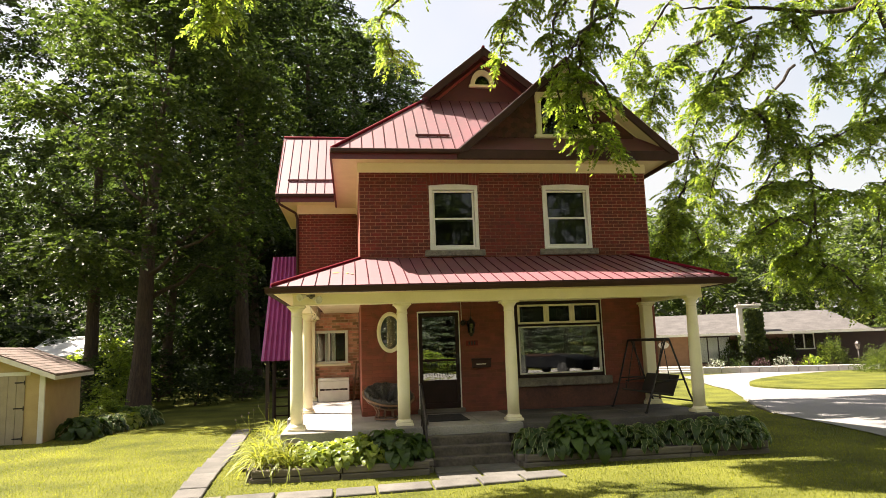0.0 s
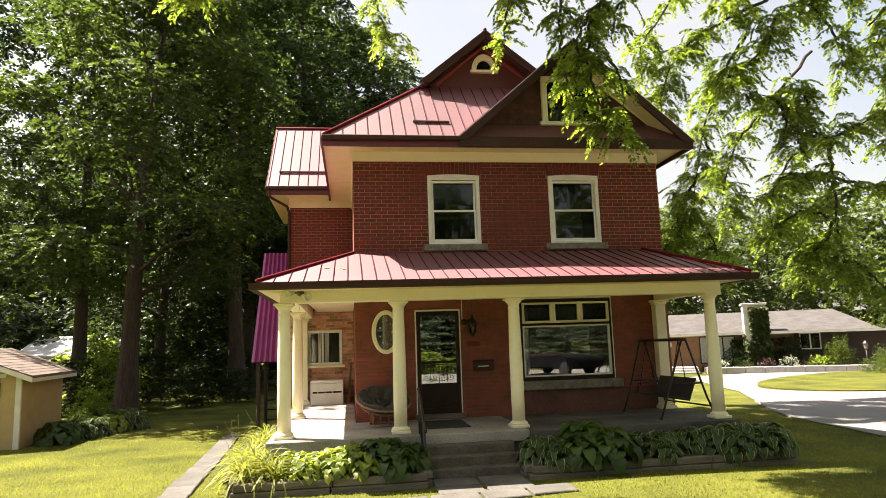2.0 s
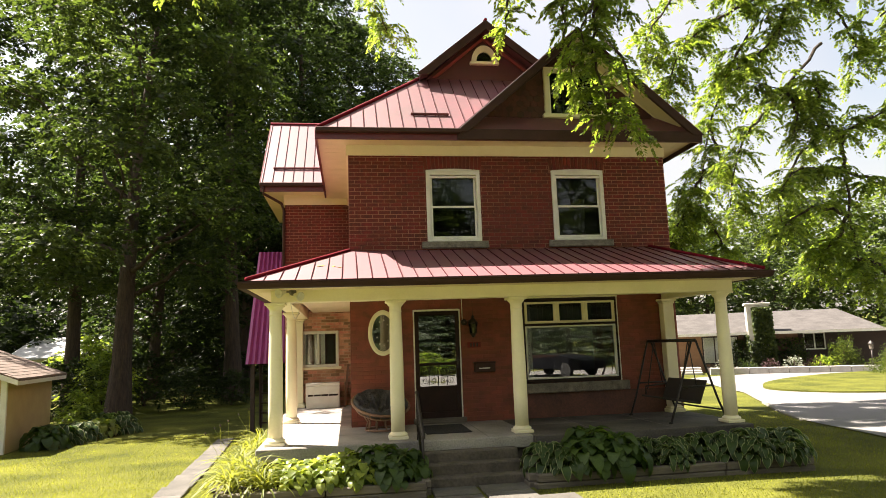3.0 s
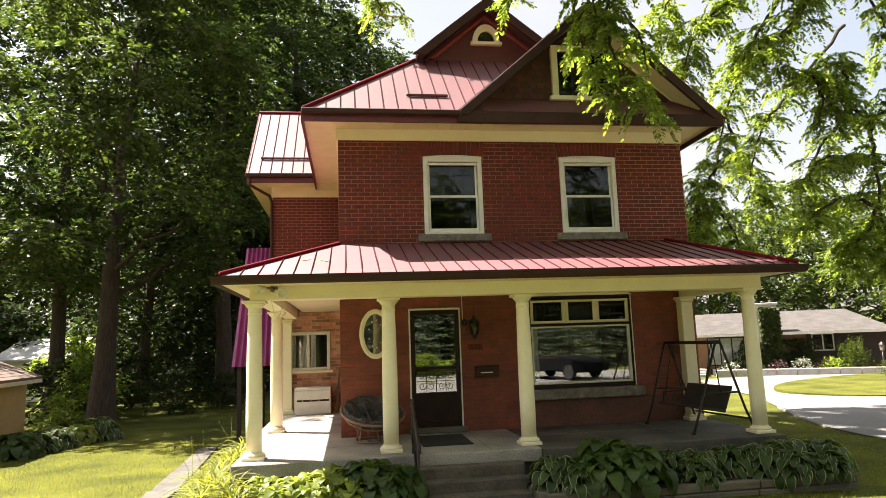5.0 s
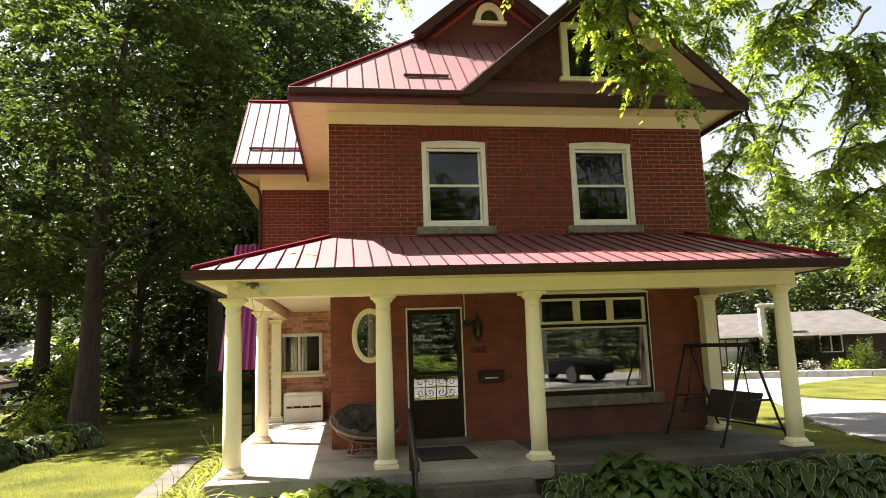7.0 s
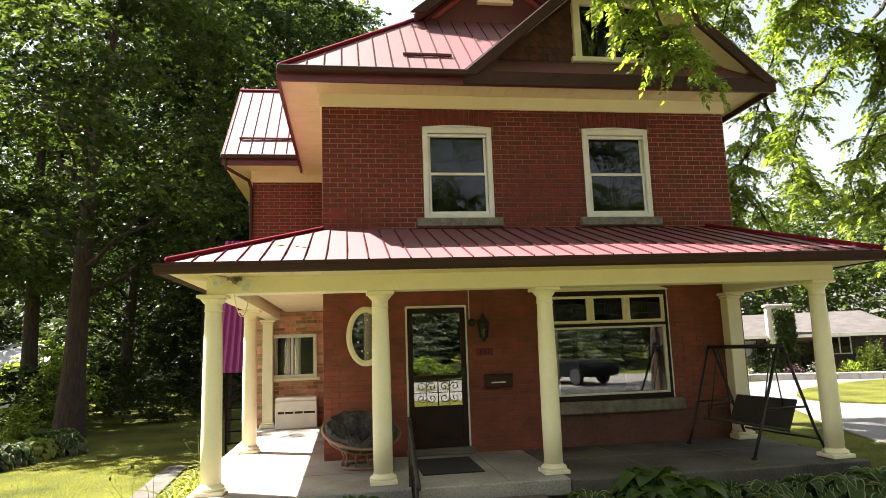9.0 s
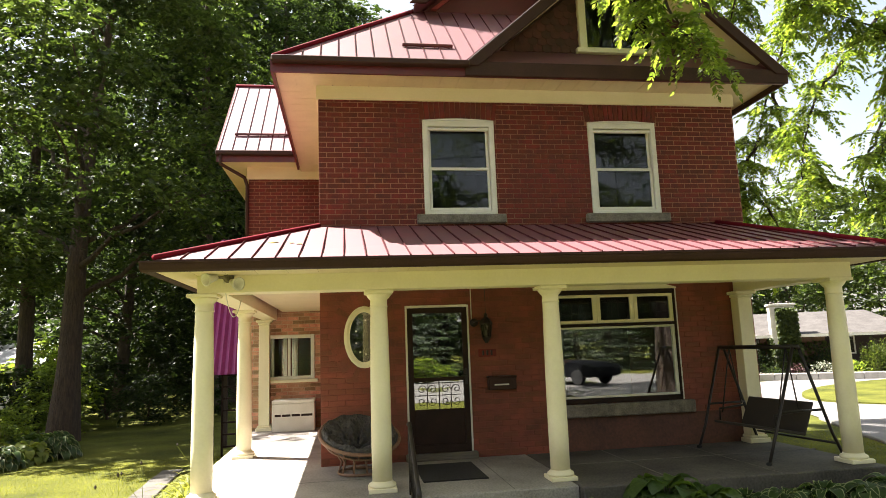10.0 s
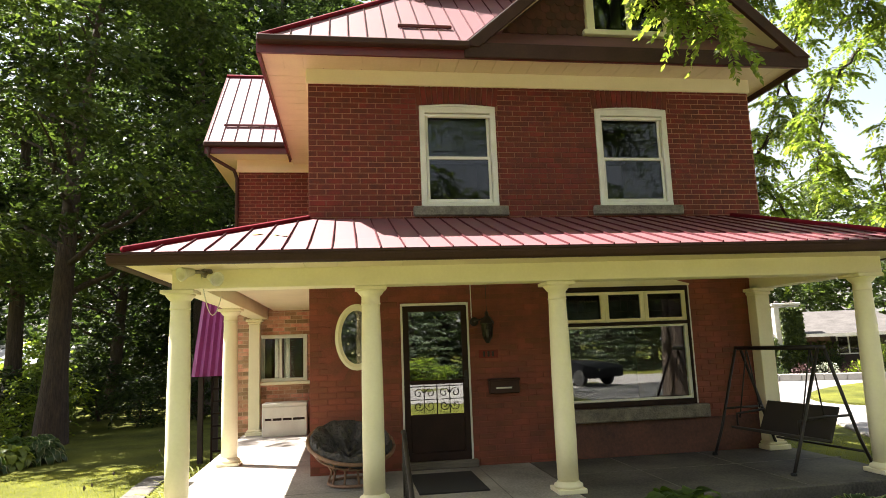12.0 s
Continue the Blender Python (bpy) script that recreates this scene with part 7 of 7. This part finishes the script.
# storage box and a plank that leans by the wing wall
store = thing("storage_box", "off-white panel box with a dark slot against the wall", "storage box", at=(-0.64, 14.55, FLOOR))
part("body", boxes((-0.38, 0.38, -0.2, 0.25, 0.0, 0.5)), WHITE, store, bevel=0.012)
part("lid", boxes((-0.382, 0.382, -0.203, 0.252, 0.502, 0.56)), WHITE, store, bevel=0.012)
for x0, x1 in ((-0.33, -0.22), (-0.20, -0.05), (-0.03, 0.12), (0.14, 0.34)):
    part("slot", boxes((x0, x1, -0.206, -0.198, 0.27, 0.31)), DARK_DOOR, store)
plank = thing("leaning_plank", "thin brown plank leaning against the wall", "plank", at=(-0.16, 14.5, FLOOR))
bm = bmesh.new()
prism(bm, [(-0.02, 0, 0.0), (0.03, 0, 0.0), (0.12, 0.3, 0.95), (0.07, 0.3, 0.95)], (0, 0.02, 0))
part("board", bm, WOOD, plank)

# iron handrail by the steps
rail = thing("stair_handrail", "black iron handrail beside the porch steps", "handrail", at=(0.94, 8.0, G))
tube_part("post", [(0, 0.62, 0.5), (0, 0.62, 1.22)], 0.018, BLACK_IRON, rail)
tube_part("post", [(0, -0.03, -0.05), (0, -0.03, 0.78)], 0.018, BLACK_IRON, rail)
tube_part("top_rail", [(0, 0.72, 1.20), (0, 0.62, 1.22), (0, -0.03, 0.78), (0, -0.16, 0.72), (0, -0.17, 0.66)], 0.022, BLACK_IRON, rail)
tube_part("lower_rail", [(0, 0.62, 0.66), (0, -0.03, 0.16)], 0.012, BLACK_IRON, rail)
for k in range(1, 6):
    t = k / 6
    tube_part("baluster", [(0, 0.62 - 0.65 * t, 0.66 - 0.5 * t), (0, 0.62 - 0.65 * t, 1.22 - 0.44 * t)], 0.008, BLACK_IRON, rail, sides=6)

# garden swing
swing = thing("porch_swing", "black metal garden swing with a dark canvas bench", "swing seat", at=(5.39, 9.57, FLOOR))
swing.rotation_euler = (0, 0, radians(6.5))
SLING = material("dark brown sling cloth", (0.045, 0.034, 0.028), (0.03, 0.024, 0.02), 0.85, scale=5, fine=120, bump=0.4, depth=0.003)
for s in (-1, 1):
    yy = 0.65 * s
    for x in (-0.50 + 0.05 * s, 0.48):
        tube_part("leg", [(x, yy + 0.03 * s, 0.0), (x * 0.75, yy + 0.01 * s, 0.30), (x * 0.08, yy, 1.27)], 0.018, BLACK_IRON, swing)
        bm = bmesh.new()
        lathe(bm, [(0.03, 0), (0.032, 0.02), (0.02, 0.03)], 10, (x, yy + 0.03 * s, 0))
        part("foot", bm, RUBBER, swing)
    tube_part("brace", [(-0.27, yy, 0.55), (0.28, yy, 0.55)], 0.014, BLACK_IRON, swing)
    for x in (-0.20, 0.10):
        tube_part("hanger", [(0.0, yy * 0.76, 1.27), (x, yy * 0.74, 0.55 if x > 0 else 0.45)], 0.009, BLACK_IRON, swing, sides=6)
    tube_part("arm", [(-0.24, yy * 0.74, 0.36), (-0.24, yy * 0.74, 0.50), (0.16, yy * 0.74, 0.53)], 0.014, BLACK_IRON, swing)
tube_part("top_bar", [(0, -0.69, 1.275), (0, 0.69, 1.275)], 0.026, BLACK_IRON, swing)
tube_part("stretcher", [(0.44, -0.64, 0.16), (0.44, 0.64, 0.16)], 0.014, BLACK_IRON, swing)
bm = bmesh.new()
prism(bm, [(-0.31, -0.54, 0.33), (0.09, -0.54, 0.26), (0.10, -0.54, 0.29), (-0.31, -0.54, 0.36)], (0, 1.06, 0))
part("seat", bm, SLING, swing, bevel=0.008)
bm = bmesh.new()
prism(bm, [(0.08, -0.54, 0.26), (0.25, -0.54, 0.63), (0.275, -0.54, 0.62), (0.11, -0.54, 0.25)], (0, 1.06, 0))
part("backrest", bm, SLING, swing, bevel=0.008)

cable = thing("overhead_cable", "black overhead cable across the front garden", "cable", at=(-2.6, 5.0, 6.0))
tube_part("wire", [(x, 0, 0.056 * x + 0.0004 * x * x) for x in range(-16, 15, 2)], 0.012, RUBBER, cable, sides=6)

# ---- lawn blades ----
rg = np.random.default_rng(3)
N = 210000
gx, gy = rg.uniform(-9.5, 10.5, N), 3.0 + 14.0 * rg.uniform(0, 1, N) ** 1.3
keep = ~((gx > -1.75) & (gx < 6.6) & (gy > 7.45)) & ~((np.abs(gx - (-2.32 - 0.55 * (gy - 7.0) / 7.7)) < 0.22)) & ~((gx > -2.3) & (gx < 2.2) & (gy > 6.42 + 0.1 * gx) & (gy < 6.88 + 0.1 * gx)) & ~((gx > 1.0) & (gx < 2.3) & (gy > 6.9) & (gy < 7.95)) & ~((gx < -7.4) & (gy > 14.6)) & (gx < 7.6 + 0.27 * (gy - 3))
gx, gy = gx[keep], gy[keep]
gz_ = np.array([ground_z(a, b) for a, b in zip(gx, gy)])
blade_way = np.stack([rg.normal(0, 0.45, len(gx)), rg.normal(0, 0.45, len(gx)), np.ones(len(gx))], 1)
leaf_cloud("grass_blades", np.stack([gx, gy, gz_ - 0.005], 1), blade_way, 0.036, BLADE, None, rg, 0.14, "short mown grass blades", "stuff")
scene.objects["grass_blades"]["category"] = "grass"

# ---- single bricks of the upper wall ----
brick_meshes = {}
for wall, single, y in PIECES:
    for cx_, cz_, w_, h_, out in single:
        key = (round(w_, 3), round(h_, 3))
        if key not in brick_meshes:
            bm = bmesh.new()
            vs_ = []
            for yy, i in ((0.010, 0), (0.003, 0), (0.0, 0.003)):
                vs_.append([bm.verts.new((sx * (w_ / 2 - i), yy, sz * (h_ / 2 - i))) for sx, sz in ((-1, -1), (1, -1), (1, 1), (-1, 1))])
            for a_, b_ in zip(vs_, vs_[1:]):
                for i in range(4):
                    bm.faces.new((a_[i], a_[(i + 1) % 4], b_[(i + 1) % 4], b_[i]))
            bm.faces.new(vs_[2])
            me = bpy.data.meshes.new("brick")
            bm.to_mesh(me)
            bm.free()
            me.materials.append(BRICK_PIECE)
            brick_meshes[key] = me
        ob = new("brick", brick_meshes[key])
        ob.parent = wall
        ob.location = (cx_, y - 0.006 - out, cz_)
